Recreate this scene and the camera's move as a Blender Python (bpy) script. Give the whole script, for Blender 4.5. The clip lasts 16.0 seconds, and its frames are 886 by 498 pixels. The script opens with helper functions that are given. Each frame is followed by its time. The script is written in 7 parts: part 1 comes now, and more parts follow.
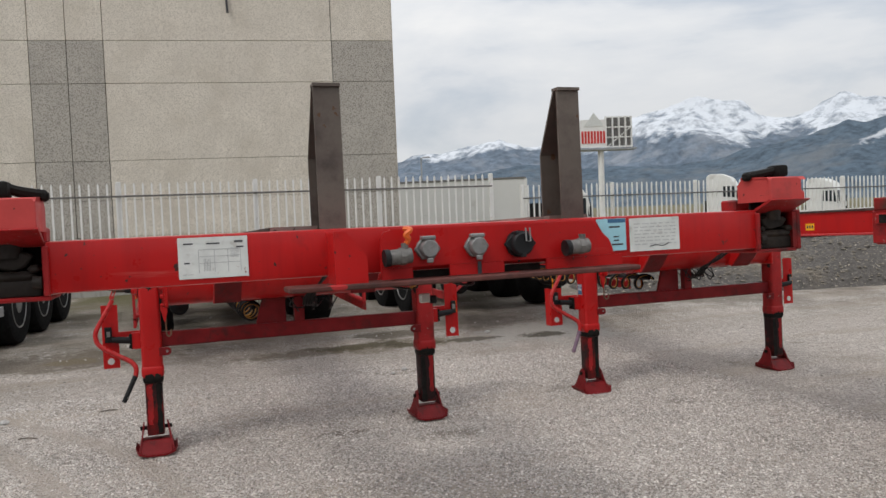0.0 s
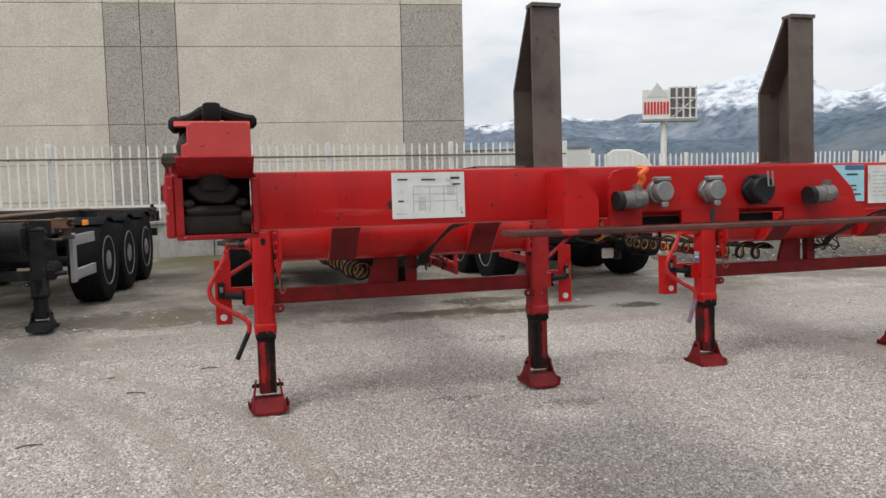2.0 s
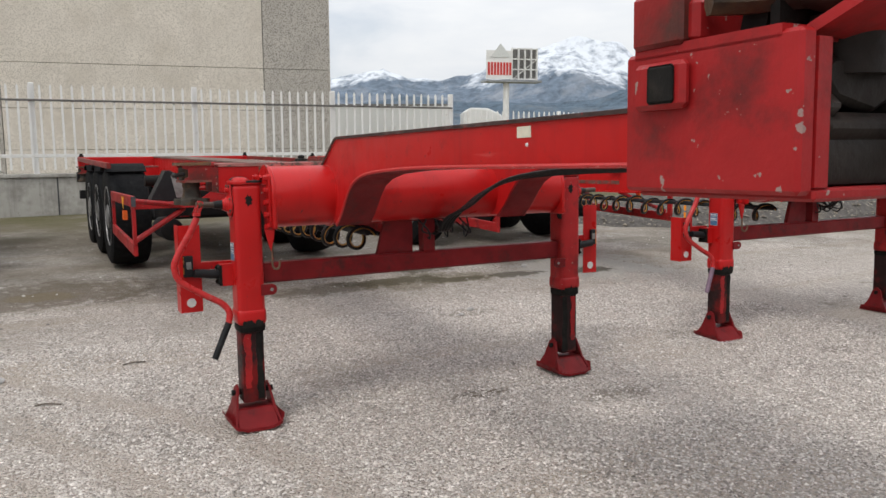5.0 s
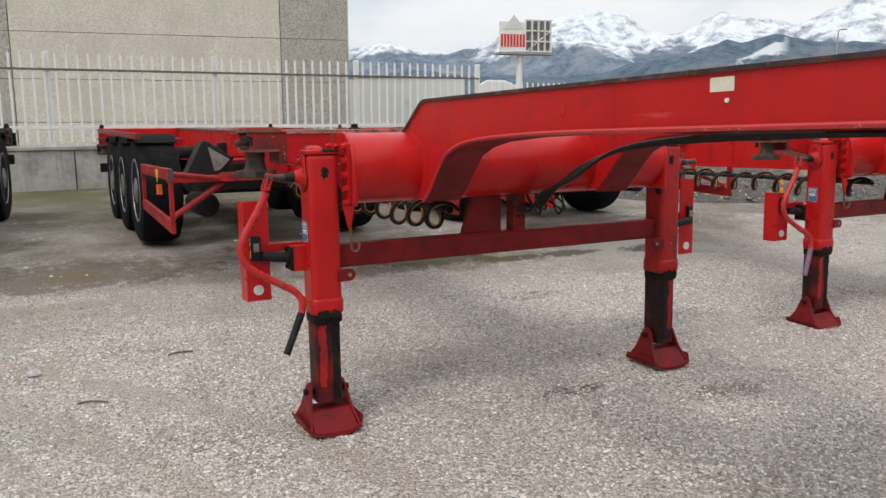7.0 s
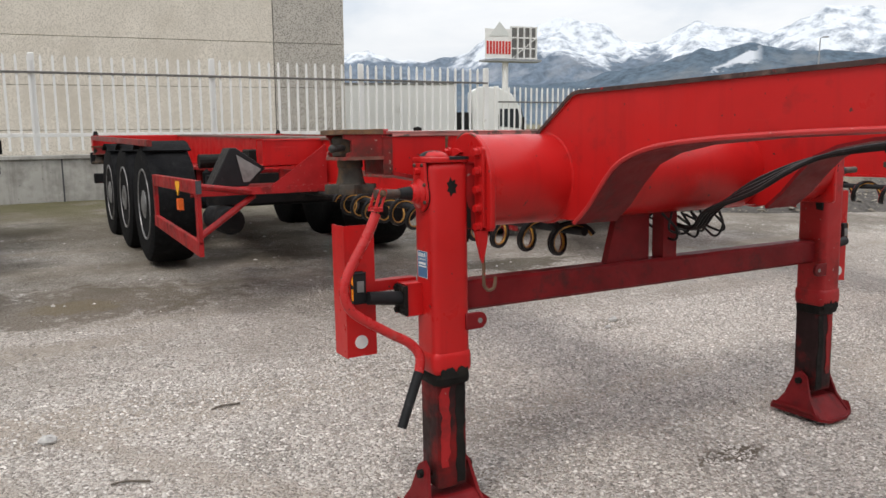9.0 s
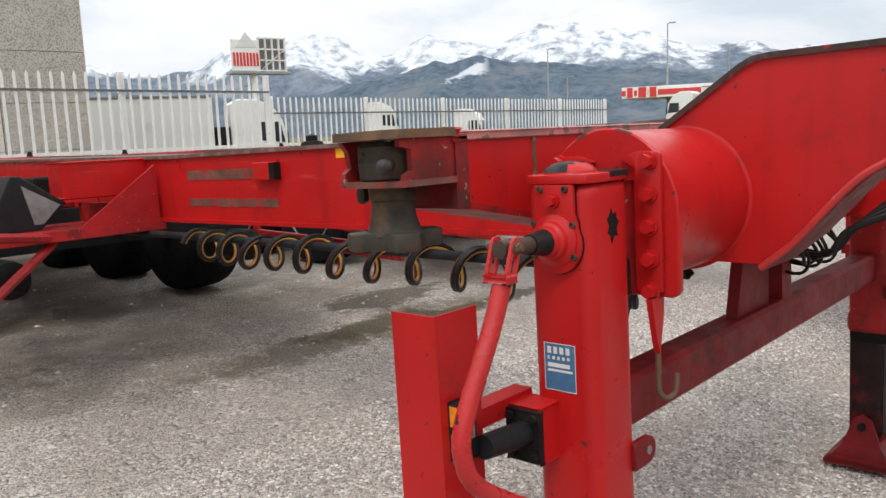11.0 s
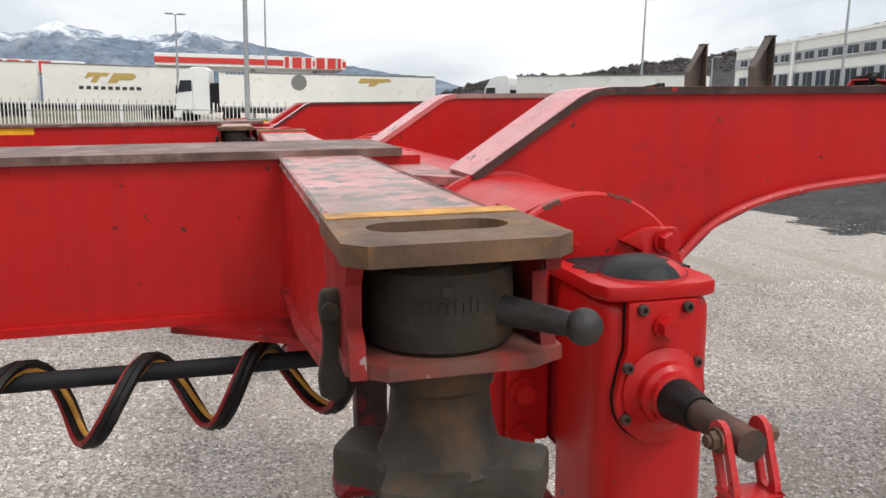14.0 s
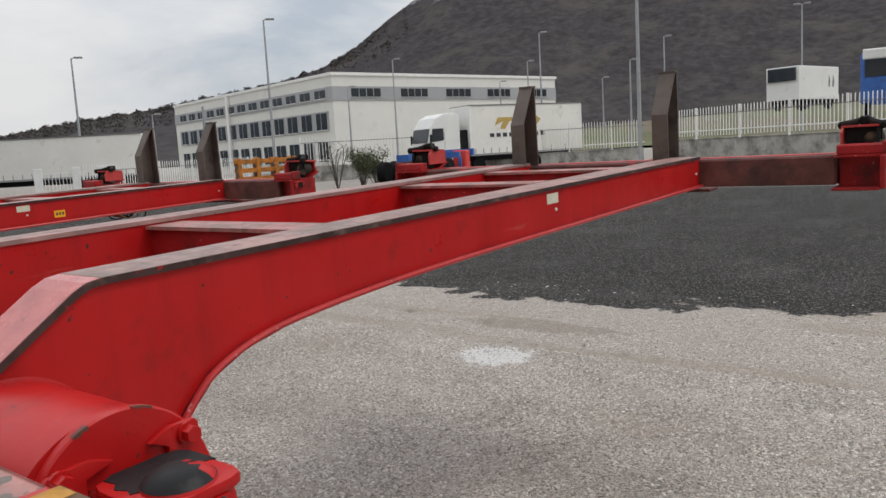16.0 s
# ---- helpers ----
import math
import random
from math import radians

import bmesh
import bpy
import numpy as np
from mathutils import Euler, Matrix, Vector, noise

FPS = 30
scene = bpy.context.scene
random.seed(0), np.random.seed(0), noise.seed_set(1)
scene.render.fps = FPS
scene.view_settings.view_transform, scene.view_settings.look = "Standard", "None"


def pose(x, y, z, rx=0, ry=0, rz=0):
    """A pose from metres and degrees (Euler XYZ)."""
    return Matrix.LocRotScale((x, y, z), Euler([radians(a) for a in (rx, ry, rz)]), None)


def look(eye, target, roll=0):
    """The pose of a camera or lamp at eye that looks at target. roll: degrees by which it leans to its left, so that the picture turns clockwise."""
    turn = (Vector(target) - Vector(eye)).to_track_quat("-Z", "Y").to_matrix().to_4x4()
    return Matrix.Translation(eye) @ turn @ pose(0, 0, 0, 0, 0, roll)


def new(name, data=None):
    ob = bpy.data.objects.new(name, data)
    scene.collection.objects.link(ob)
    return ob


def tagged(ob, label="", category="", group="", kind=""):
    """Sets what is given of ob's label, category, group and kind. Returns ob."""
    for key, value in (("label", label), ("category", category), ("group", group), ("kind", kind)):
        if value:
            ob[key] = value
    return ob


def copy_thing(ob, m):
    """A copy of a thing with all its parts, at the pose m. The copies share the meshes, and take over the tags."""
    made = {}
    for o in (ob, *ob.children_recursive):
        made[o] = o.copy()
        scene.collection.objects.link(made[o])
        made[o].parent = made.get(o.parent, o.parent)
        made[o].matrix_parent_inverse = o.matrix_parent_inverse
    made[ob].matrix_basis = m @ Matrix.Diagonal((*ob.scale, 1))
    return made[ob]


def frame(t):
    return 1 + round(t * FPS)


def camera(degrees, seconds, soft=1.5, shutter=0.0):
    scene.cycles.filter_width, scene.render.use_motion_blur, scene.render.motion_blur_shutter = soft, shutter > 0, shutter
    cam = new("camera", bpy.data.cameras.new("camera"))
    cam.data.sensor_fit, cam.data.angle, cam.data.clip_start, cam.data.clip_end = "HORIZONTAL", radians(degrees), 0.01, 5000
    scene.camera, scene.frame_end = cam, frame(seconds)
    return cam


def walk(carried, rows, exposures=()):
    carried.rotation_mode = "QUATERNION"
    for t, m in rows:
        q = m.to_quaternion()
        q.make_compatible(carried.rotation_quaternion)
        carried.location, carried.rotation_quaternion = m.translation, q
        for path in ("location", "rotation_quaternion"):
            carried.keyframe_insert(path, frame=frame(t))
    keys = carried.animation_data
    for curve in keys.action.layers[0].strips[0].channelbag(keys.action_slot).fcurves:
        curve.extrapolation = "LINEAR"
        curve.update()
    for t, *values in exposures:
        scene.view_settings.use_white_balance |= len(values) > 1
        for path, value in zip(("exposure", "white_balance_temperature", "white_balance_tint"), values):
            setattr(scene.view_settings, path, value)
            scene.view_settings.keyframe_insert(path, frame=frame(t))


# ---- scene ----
cam = camera(58.9, 16.0, soft=1.5)
PATH = [
    (0, look((-0.847, -2.289, 1.545), (-0.180, -0.406, 1.452), -2.25)),
    (0.5, look((-0.907, -2.250, 1.527), (-0.300, -0.348, 1.406), -1.53)),
    (1, look((-1.019, -2.209, 1.504), (-0.456, -0.294, 1.372), -1.00)),
    (1.5, look((-1.119, -2.139, 1.494), (-0.573, -0.221, 1.346), -0.87)),
    (2, look((-1.220, -1.917, 1.471), (-0.678, 0.001, 1.308), -1.27)),
    (2.5, look((-1.334, -1.686, 1.488), (-0.710, 0.205, 1.305), -0.40)),
    (3, look((-1.544, -1.422, 1.465), (-0.848, 0.443, 1.268), -0.46)),
    (3.5, look((-1.719, -1.200, 1.475), (-0.865, 0.598, 1.276), -0.52)),
    (4, look((-1.798, -0.919, 1.424), (-0.893, 0.853, 1.220), -0.48)),
    (4.2, look((-1.817, -0.813, 1.438), (-0.935, 0.968, 1.221), -0.24)),
    (6.3, look((-2.044, -0.077, 1.351), (-1.000, 1.595, 1.009), -0.01)),
    (6.5, look((-2.033, -0.012, 1.373), (-1.045, 1.693, 1.029), -0.21)),
    (7, look((-2.051, 0.151, 1.364), (-1.134, 1.897, 1.028), -0.09)),
    (7.5, look((-2.148, 0.371, 1.350), (-1.213, 2.106, 1.013), 0.23)),
    (8, look((-2.233, 0.556, 1.349), (-1.248, 2.261, 0.999), 0.05)),
    (8.5, look((-2.240, 0.766, 1.327), (-1.277, 2.481, 0.968), 0.09)),
    (8.7, look((-2.223, 0.911, 1.327), (-1.263, 2.634, 0.995), -0.09)),
    (10.8, look((-2.155, 2.445, 1.307), (-0.877, 3.948, 0.981), -1.99)),
    (11, look((-2.163, 2.580, 1.302), (-0.710, 3.923, 1.005), -2.17)),
    (11.5, look((-2.127, 2.839, 1.288), (-0.495, 3.945, 0.954), -2.51)),
    (12, look((-1.968, 3.089, 1.280), (-0.269, 4.099, 0.975), -2.93)),
    (12.5, look((-1.881, 3.287, 1.267), (-0.094, 4.139, 0.986), -1.59)),
    (13, look((-1.832, 3.545, 1.272), (0.112, 3.890, 0.952), -0.06)),
    (13.5, look((-1.767, 3.643, 1.319), (0.206, 3.582, 0.996), 0.61)),
    (14, look((-1.745, 3.774, 1.395), (0.159, 3.277, 1.040), 1.05)),
    (14.5, look((-1.767, 3.936, 1.463), (-0.040, 2.963, 1.195), 0.69)),
    (15, look((-1.811, 3.953, 1.523), (-0.324, 2.631, 1.329), -0.67)),
    (15.5, look((-1.856, 3.916, 1.547), (-0.602, 2.366, 1.385), -2.38)),
    (16, look((-1.856, 3.899, 1.622), (-0.647, 2.325, 1.371), -3.25)),
]
EXPOSURES = [(0.0, 0.05), (0.7, 0.12), (1.5, 0.22), (3.5, 0.32), (7.0, 0.36), (11.0, 0.5), (13.5, 0.54), (14.5, 0.37), (15.0, 0.2), (15.5, 0.08), (16.0, -0.02)]
walk(cam, PATH, EXPOSURES)

# ---- sky and sun ----
SUN_EL, SUN_AZ = 55.0, 238.0
world = bpy.data.worlds.new("overcast_sky")
scene.world = world
world.use_nodes = True
wn, wl = world.node_tree.nodes, world.node_tree.links
clear = wn["Background"]
clear.inputs[1].default_value = 0.12
sky = wn.new("ShaderNodeTexSky")
sky.sky_type, sky.sun_disc = "NISHITA", False
sky.sun_elevation, sky.sun_rotation = radians(SUN_EL), radians(SUN_AZ)
sky.dust_density = 2.0
wl.new(sky.outputs[0], clear.inputs[0])
tc = wn.new("ShaderNodeTexCoord")
mp = wn.new("ShaderNodeMapping")
mp.inputs["Scale"].default_value = (1.0, 1.0, 3.2)
mp.inputs["Location"].default_value = (0.35, 1.7, 0.2)
wl.new(tc.outputs["Generated"], mp.inputs[0])
n1 = wn.new("ShaderNodeTexNoise")
n1.inputs["Scale"].default_value, n1.inputs["Detail"].default_value, n1.inputs["Roughness"].default_value = 2.6, 8, 0.55
n1.inputs["Distortion"].default_value = 0.3
wl.new(mp.outputs[0], n1.inputs["Vector"])
ramp = wn.new("ShaderNodeValToRGB")
ramp.color_ramp.elements[0].position, ramp.color_ramp.elements[0].color = 0.36, (0.63, 0.68, 0.75, 1)
ramp.color_ramp.elements[1].position, ramp.color_ramp.elements[1].color = 0.66, (0.97, 0.97, 0.97, 1)
mid = ramp.color_ramp.elements.new(0.5)
mid.color = (0.82, 0.845, 0.88, 1)
wl.new(n1.outputs["Fac"], ramp.inputs[0])
cloud = wn.new("ShaderNodeBackground")
# an overcast sky is brightest overhead
dome = wn.new("ShaderNodeSeparateXYZ")
wl.new(tc.outputs["Generated"], dome.inputs[0])
lift = wn.new("ShaderNodeMapRange")
lift.inputs[1].default_value, lift.inputs[2].default_value, lift.inputs[3].default_value, lift.inputs[4].default_value = 0.1, 0.9, 0.80, 1.46
wl.new(dome.outputs[2], lift.inputs[0])
wl.new(lift.outputs[0], cloud.inputs[1])
wl.new(ramp.outputs[0], cloud.inputs[0])
cover = wn.new("ShaderNodeMapRange")
cover.inputs[1].default_value, cover.inputs[2].default_value, cover.inputs[3].default_value, cover.inputs[4].default_value = 0.3, 0.5, 0.72, 0.97
wl.new(n1.outputs["Fac"], cover.inputs[0])
mix = wn.new("ShaderNodeMixShader")
wl.new(cover.outputs[0], mix.inputs[0])
wl.new(clear.outputs[0], mix.inputs[1])
wl.new(cloud.outputs[0], mix.inputs[2])
wl.new(mix.outputs[0], wn["World Output"].inputs[0])

sun_data = bpy.data.lights.new("sun", "SUN")
sun_data.energy, sun_data.angle, sun_data.color = 0.95, radians(16), (1.0, 0.96, 0.9)
sun = new("sun", sun_data)
a, e = radians(SUN_AZ), radians(SUN_EL)
to_sun = Vector((math.sin(a) * math.cos(e), math.cos(a) * math.cos(e), math.sin(e)))
sun.matrix_world = look(to_sun * 60, (0, 0, 0))


# ---- materials ----
def material(name, base, rough=0.6, metal=0.0, var=0.25, scale=6.0, dirt=None, specks=None, bump=0.0, bump_scale=60.0, spread=False, coat=0.0, streak=None, scuff=None, spec=0.35):
    """A noisy surface: base varied by var; dirt = (colour, share, scale) in blotches; specks = (colour, share, scale) as chips; bump in metres."""
    m = bpy.data.materials.new(name)
    m.use_nodes = True
    n, l = m.node_tree.nodes, m.node_tree.links
    bsdf = n["Principled BSDF"]
    co = n.new("ShaderNodeTexCoord").outputs["Object"]

    def noise_of(s, detail=6.0, rough_=0.6):
        t = n.new("ShaderNodeTexNoise")
        t.inputs["Scale"].default_value, t.inputs["Detail"].default_value, t.inputs["Roughness"].default_value = s, detail, rough_
        l.new(co, t.inputs["Vector"])
        return t.outputs["Fac"]

    def mixed(fac, c1, c2):
        x = n.new("ShaderNodeMix")
        x.data_type = "RGBA"
        l.new(fac, x.inputs["Factor"])
        for sock, c in ((x.inputs[6], c1), (x.inputs[7], c2)):
            if isinstance(c, tuple):
                sock.default_value = (*c, 1)
            else:
                l.new(c, sock)
        return x.outputs[2]

    def ranged(v, lo, hi, a_=0.0, b_=1.0):
        r = n.new("ShaderNodeMapRange")
        for i, w in enumerate((lo, hi, a_, b_)):
            r.inputs[i + 1].default_value = w
        l.new(v, r.inputs[0])
        return r.outputs[0]

    dark = tuple(c * (1 - var) for c in base)
    light = tuple(min(1, c * (1 + var) + 0.01 * var) for c in base)
    colour = mixed(ranged(noise_of(scale), 0.3, 0.7), dark, light)
    def stretched(size, s, lo, hi, amount):
        t = n.new("ShaderNodeMapping")
        t.inputs["Scale"].default_value = size
        l.new(co, t.inputs[0])
        w = n.new("ShaderNodeTexNoise")
        w.inputs["Scale"].default_value, w.inputs["Detail"].default_value, w.inputs["Roughness"].default_value = s, 6, 0.6
        l.new(t.outputs[0], w.inputs["Vector"])
        return ranged(w.outputs["Fac"], lo, hi, 0, amount)

    if streak:
        # runs of rain dirt down the upright faces
        colour = mixed(stretched((1.0, 1.0, 0.07), 11.0, 0.52, 0.74, 0.45), colour, streak)
    if scuff:
        # scratches along the length of the steel
        colour = mixed(stretched((0.12, 0.12, 1.6), 16.0, 0.66, 0.74, 0.6), colour, scuff)
    if spread:
        info = n.new("ShaderNodeObjectInfo").outputs["Random"]
        colour = mixed(ranged(info, 0, 1, 0, 0.35), colour, tuple(c * 0.7 for c in base))
    if dirt:
        c, share, s = dirt
        colour = mixed(ranged(noise_of(s, 8, 0.65), 0.62 - share * 0.4, 0.78 - share * 0.3, 0.0, 0.85), colour, c)
    if specks:
        c, share, s = specks
        colour = mixed(ranged(noise_of(s, 3, 0.5), 0.74 - share, 0.76 - share), colour, c)
    l.new(colour, bsdf.inputs["Base Color"])
    l.new(ranged(noise_of(scale * 3), 0.3, 0.7, max(0, rough - 0.1), min(1, rough + 0.12)), bsdf.inputs["Roughness"])
    bsdf.inputs["Metallic"].default_value = metal
    bsdf.inputs["Specular IOR Level"].default_value = spec
    bsdf.inputs["Coat Weight"].default_value = coat
    if bump:
        b = n.new("ShaderNodeBump")
        b.inputs["Distance"].default_value, b.inputs["Strength"].default_value = bump, 0.8
        l.new(noise_of(bump_scale, 5, 0.6), b.inputs["Height"])
        l.new(b.outputs[0], bsdf.inputs["Normal"])
    return m


GRIME = (0.022, 0.014, 0.012)
RUST = (0.11, 0.055, 0.03)
PAINT = material("red_paint", (0.45, 0.0095, 0.0095), 0.36, coat=0.05, spec=0.28, var=0.1, scale=3, dirt=((0.16, 0.012, 0.012), 0.06, 5), specks=((0.06, 0.025, 0.022), 0.035, 48), bump=0.0006, bump_scale=25, streak=(0.20, 0.006, 0.008), scuff=(0.50, 0.09, 0.08))
# worn, grimy red; also the painted shade of side guards and far leg
PAINT_OLD = material("worn_and_shaded_red_paint", (0.31, 0.011, 0.012), 0.45, var=0.22, scale=5, dirt=(GRIME, 0.30, 7), specks=((0.30, 0.2, 0.18), 0.05, 70), bump=0.0012, bump_scale=50, spec=0.28)
FADED = material("faded_red_paint", (0.50, 0.055, 0.05), 0.5, var=0.15, scale=6, dirt=((0.3, 0.05, 0.045), 0.2, 8), specks=(GRIME, 0.04, 40), bump=0.001, bump_scale=40)
# maroon of the feet; on flange undersides and brace it paints in shade
PAINT_DARK = material("maroon_and_shaded_red_paint", (0.16, 0.007, 0.009), 0.5, var=0.25, scale=6, dirt=(GRIME, 0.22, 8), bump=0.001, bump_scale=50, spec=0.2)
# scuffed deck red, its base paled to include the sky's reflection
PAINT_TOP = material("scuffed_sheen_deck_paint", (0.44, 0.17, 0.155), 0.38, var=0.35, scale=14, dirt=((0.15, 0.105, 0.082), 0.5, 10), specks=((0.06, 0.035, 0.03), 0.05, 60), bump=0.0015, bump_scale=60)
DECK_EDGE = material("scraped_deck_edge", (0.13, 0.075, 0.06), 0.6, var=0.4, scale=14, dirt=((0.30, 0.22, 0.19), 0.32, 10), specks=((0.35, 0.03, 0.03), 0.05, 30), bump=0.002, bump_scale=70)
RUSTY = material("rusty_brown_steel", (0.12, 0.070, 0.042), 0.68, 0.1, var=0.35, scale=10, dirt=(RUST, 0.35, 7), specks=((0.42, 0.04, 0.035), 0.05, 22), bump=0.002, bump_scale=80)
BROWN_PAINT = material("grimy_brown_red_paint", (0.12, 0.042, 0.035), 0.6, var=0.35, scale=8, dirt=((0.04, 0.028, 0.025), 0.4, 6), specks=((0.4, 0.03, 0.03), 0.08, 9), bump=0.002, bump_scale=60, spec=0.2)
POST_STEEL = material("weathered_grey_brown_steel", (0.13, 0.105, 0.088), 0.55, 0.1, var=0.4, scale=3, dirt=((0.06, 0.045, 0.04), 0.3, 6), specks=(RUST, 0.05, 30), bump=0.001, bump_scale=40)
FRONT_IRON = material("dark_greased_iron", (0.022, 0.017, 0.014), 0.55, 0.0, var=0.35, scale=16, dirt=((0.06, 0.042, 0.03), 0.2, 9), bump=0.0016, bump_scale=90, spec=0.18)
LEVER_IRON = material("worn_grey_iron", (0.062, 0.058, 0.056), 0.5, 0.2, var=0.35, scale=20, dirt=((0.025, 0.02, 0.018), 0.3, 14), bump=0.0012, bump_scale=100, spec=0.25)
IRON = material("greasy_cast_iron", (0.042, 0.033, 0.0255), 0.62, 0.1, var=0.35, scale=18, dirt=((0.12, 0.06, 0.024), 0.28, 9), bump=0.0018, bump_scale=120, spec=0.22)
# greased iron; also the black sheets that stand for shade in recesses
BLACK_IRON = material("black_greased_iron_and_shade", (0.010, 0.009, 0.008), 0.6, 0.0, var=0.3, scale=20, dirt=((0.035, 0.028, 0.022), 0.15, 12), bump=0.0015, bump_scale=90, spec=0.12)
GREASE = material("grease_blackened_steel", (0.022, 0.008, 0.008), 0.5, 0.0, var=0.4, scale=12, dirt=((0.22, 0.010, 0.010), 0.34, 5), bump=0.001, bump_scale=70, spec=0.18)
RUBBER = material("tyre_rubber", (0.007, 0.007, 0.0075), 0.85, var=0.3, scale=20, dirt=((0.022, 0.021, 0.02), 0.1, 9), bump=0.002, bump_scale=60, spec=0.12)
PLASTIC = material("black_plastic", (0.014, 0.014, 0.015), 0.5, var=0.2, scale=12, dirt=((0.05, 0.048, 0.045), 0.08, 14), spec=0.18)
GREY_PLASTIC = material("grey_plastic", (0.2, 0.195, 0.185), 0.5, var=0.2, scale=14, dirt=((0.1, 0.09, 0.085), 0.2, 12))
ALLOY = material("dull_cast_aluminium", (0.26, 0.256, 0.25), 0.45, 0.5, var=0.2, scale=25, dirt=((0.16, 0.14, 0.13), 0.22, 20))
RIM_STEEL = material("dirty_wheel_steel", (0.26, 0.255, 0.25), 0.45, 0.4, var=0.25, scale=9, dirt=((0.06, 0.052, 0.047), 0.4, 8))
WHITE_LABEL = material("scuffed_white_sticker", (0.66, 0.67, 0.64), 0.45, var=0.1, scale=20, dirt=((0.4, 0.36, 0.32), 0.12, 25), specks=((0.25, 0.1, 0.09), 0.03, 45))
INK = material("grey_print", (0.45, 0.455, 0.45), 0.6, var=0.2, scale=60)
DARK_INK = material("dark_print", (0.06, 0.06, 0.065), 0.6, var=0.2, scale=60, spec=0.15)
BLUE_LABEL = material("pale_blue_sticker", (0.34, 0.62, 0.70), 0.4, var=0.12, scale=20, specks=((0.55, 0.5, 0.5), 0.04, 40))
MID_BLUE = material("blue_sticker", (0.055, 0.15, 0.27), 0.4, var=0.15, scale=30, specks=((0.3, 0.32, 0.36), 0.06, 60))
AMBER = material("amber_reflector", (0.85, 0.28, 0.02), 0.25, var=0.12, scale=40)
ORANGE = material("orange_plastic", (0.7, 0.13, 0.02), 0.4, var=0.2, scale=30)
YELLOW = material("yellow_sticker", (0.85, 0.42, 0.012), 0.4, var=0.12, scale=25, dirt=((0.4, 0.25, 0.05), 0.1, 20))
YELLOW_PAINT = material("worn_yellow_paint", (0.46, 0.22, 0.035), 0.6, var=0.35, scale=25, dirt=((0.15, 0.08, 0.042), 0.5, 16), bump=0.001)
CREAM = material("cream_plate", (0.62, 0.58, 0.46), 0.5, var=0.12, scale=25)
HOSE_RED = material("red_air_hose", (0.22, 0.012, 0.012), 0.4, var=0.2, scale=20)
HOSE_YELLOW = material("yellow_air_hose", (0.48, 0.24, 0.04), 0.4, var=0.25, scale=20)
HOSE_BLACK = material("black_hose", (0.010, 0.009, 0.009), 0.45, var=0.2, scale=20, dirt=((0.05, 0.045, 0.04), 0.08, 20), spec=0.2)
WHITE_DISC = material("white_reflector", (0.6, 0.6, 0.58), 0.35, var=0.12, scale=50)
HANDLE_RED = material("glossy_red_tube", (0.44, 0.022, 0.022), 0.28, var=0.12, scale=8, specks=(GRIME, 0.04, 30), dirt=((0.3, 0.06, 0.05), 0.1, 14))
BLACK_PAINT = material("dull_black_paint", (0.014, 0.014, 0.015), 0.6, var=0.3, scale=6, dirt=((0.05, 0.042, 0.035), 0.15, 7), bump=0.001, spec=0.15)
GUARD_GREY = material("grey_aluminium_rail", (0.33, 0.33, 0.33), 0.5, 0.3, var=0.15, scale=8, dirt=((0.15, 0.14, 0.13), 0.2, 8))
WHITE_PAINT = material("white_coated_steel", (0.78, 0.77, 0.74), 0.5, var=0.08, scale=3, dirt=((0.4, 0.36, 0.3), 0.08, 6))
TRUCK_WHITE = material("white_truck_panel", (0.74, 0.74, 0.71), 0.4, var=0.05, scale=0.5, dirt=((0.5, 0.48, 0.44), 0.12, 0.9))
TARP = material("cream_tarpaulin", (0.78, 0.76, 0.70), 0.55, var=0.06, scale=0.6, dirt=((0.5, 0.47, 0.4), 0.15, 1.2), bump=0.01, bump_scale=2)
GOLD = material("gold_lettering", (0.48, 0.33, 0.10), 0.5, var=0.1)
SIGN_RED = material("red_sign_panel", (0.6, 0.05, 0.04), 0.45, var=0.1, scale=1)
GALV = material("galvanised_steel", (0.36, 0.37, 0.38), 0.5, 0.5, var=0.15, scale=3)
DARK_GLASS = material("dark_window_glass", (0.025, 0.03, 0.035), 0.12, var=0.2, scale=1)
ORANGE_PAINT = material("weathered_orange_paint", (0.55, 0.2, 0.03), 0.55, var=0.3, scale=3, dirt=((0.15, 0.07, 0.03), 0.3, 4))
BLUE_PAINT = material("blue_vehicle_paint", (0.04, 0.12, 0.38), 0.4, var=0.2, scale=3, dirt=((0.05, 0.06, 0.09), 0.2, 4))
GREEN_PAINT = material("dark_green_paint", (0.03, 0.10, 0.06), 0.5, var=0.2, scale=3)
BARK = material("grey_bark", (0.12, 0.10, 0.08), 0.85, var=0.3, scale=20, bump=0.004)
LEAF = material("dull_green_leaves", (0.07, 0.085, 0.035), 0.6, var=0.35, scale=6)
SHELF = material("scraped_brown_red_steel", (0.13, 0.055, 0.04), 0.6, var=0.4, scale=12, dirt=((0.32, 0.015, 0.014), 0.38, 14), specks=((0.3, 0.26, 0.22), 0.06, 45), bump=0.0015, bump_scale=60)
NUT_IRON = material("brown_cast_iron", (0.046, 0.039, 0.031), 0.6, 0.1, var=0.35, scale=14, dirt=((0.12, 0.062, 0.027), 0.24, 11), bump=0.0018, bump_scale=110, spec=0.22)
LOCK_RUST = material("orange_rusted_plate", (0.122, 0.07, 0.042), 0.66, 0.1, var=0.4, scale=13, dirt=((0.30, 0.145, 0.045), 0.34, 10), specks=((0.05, 0.035, 0.028), 0.07, 40), bump=0.002, bump_scale=80, scuff=(0.3, 0.24, 0.19))
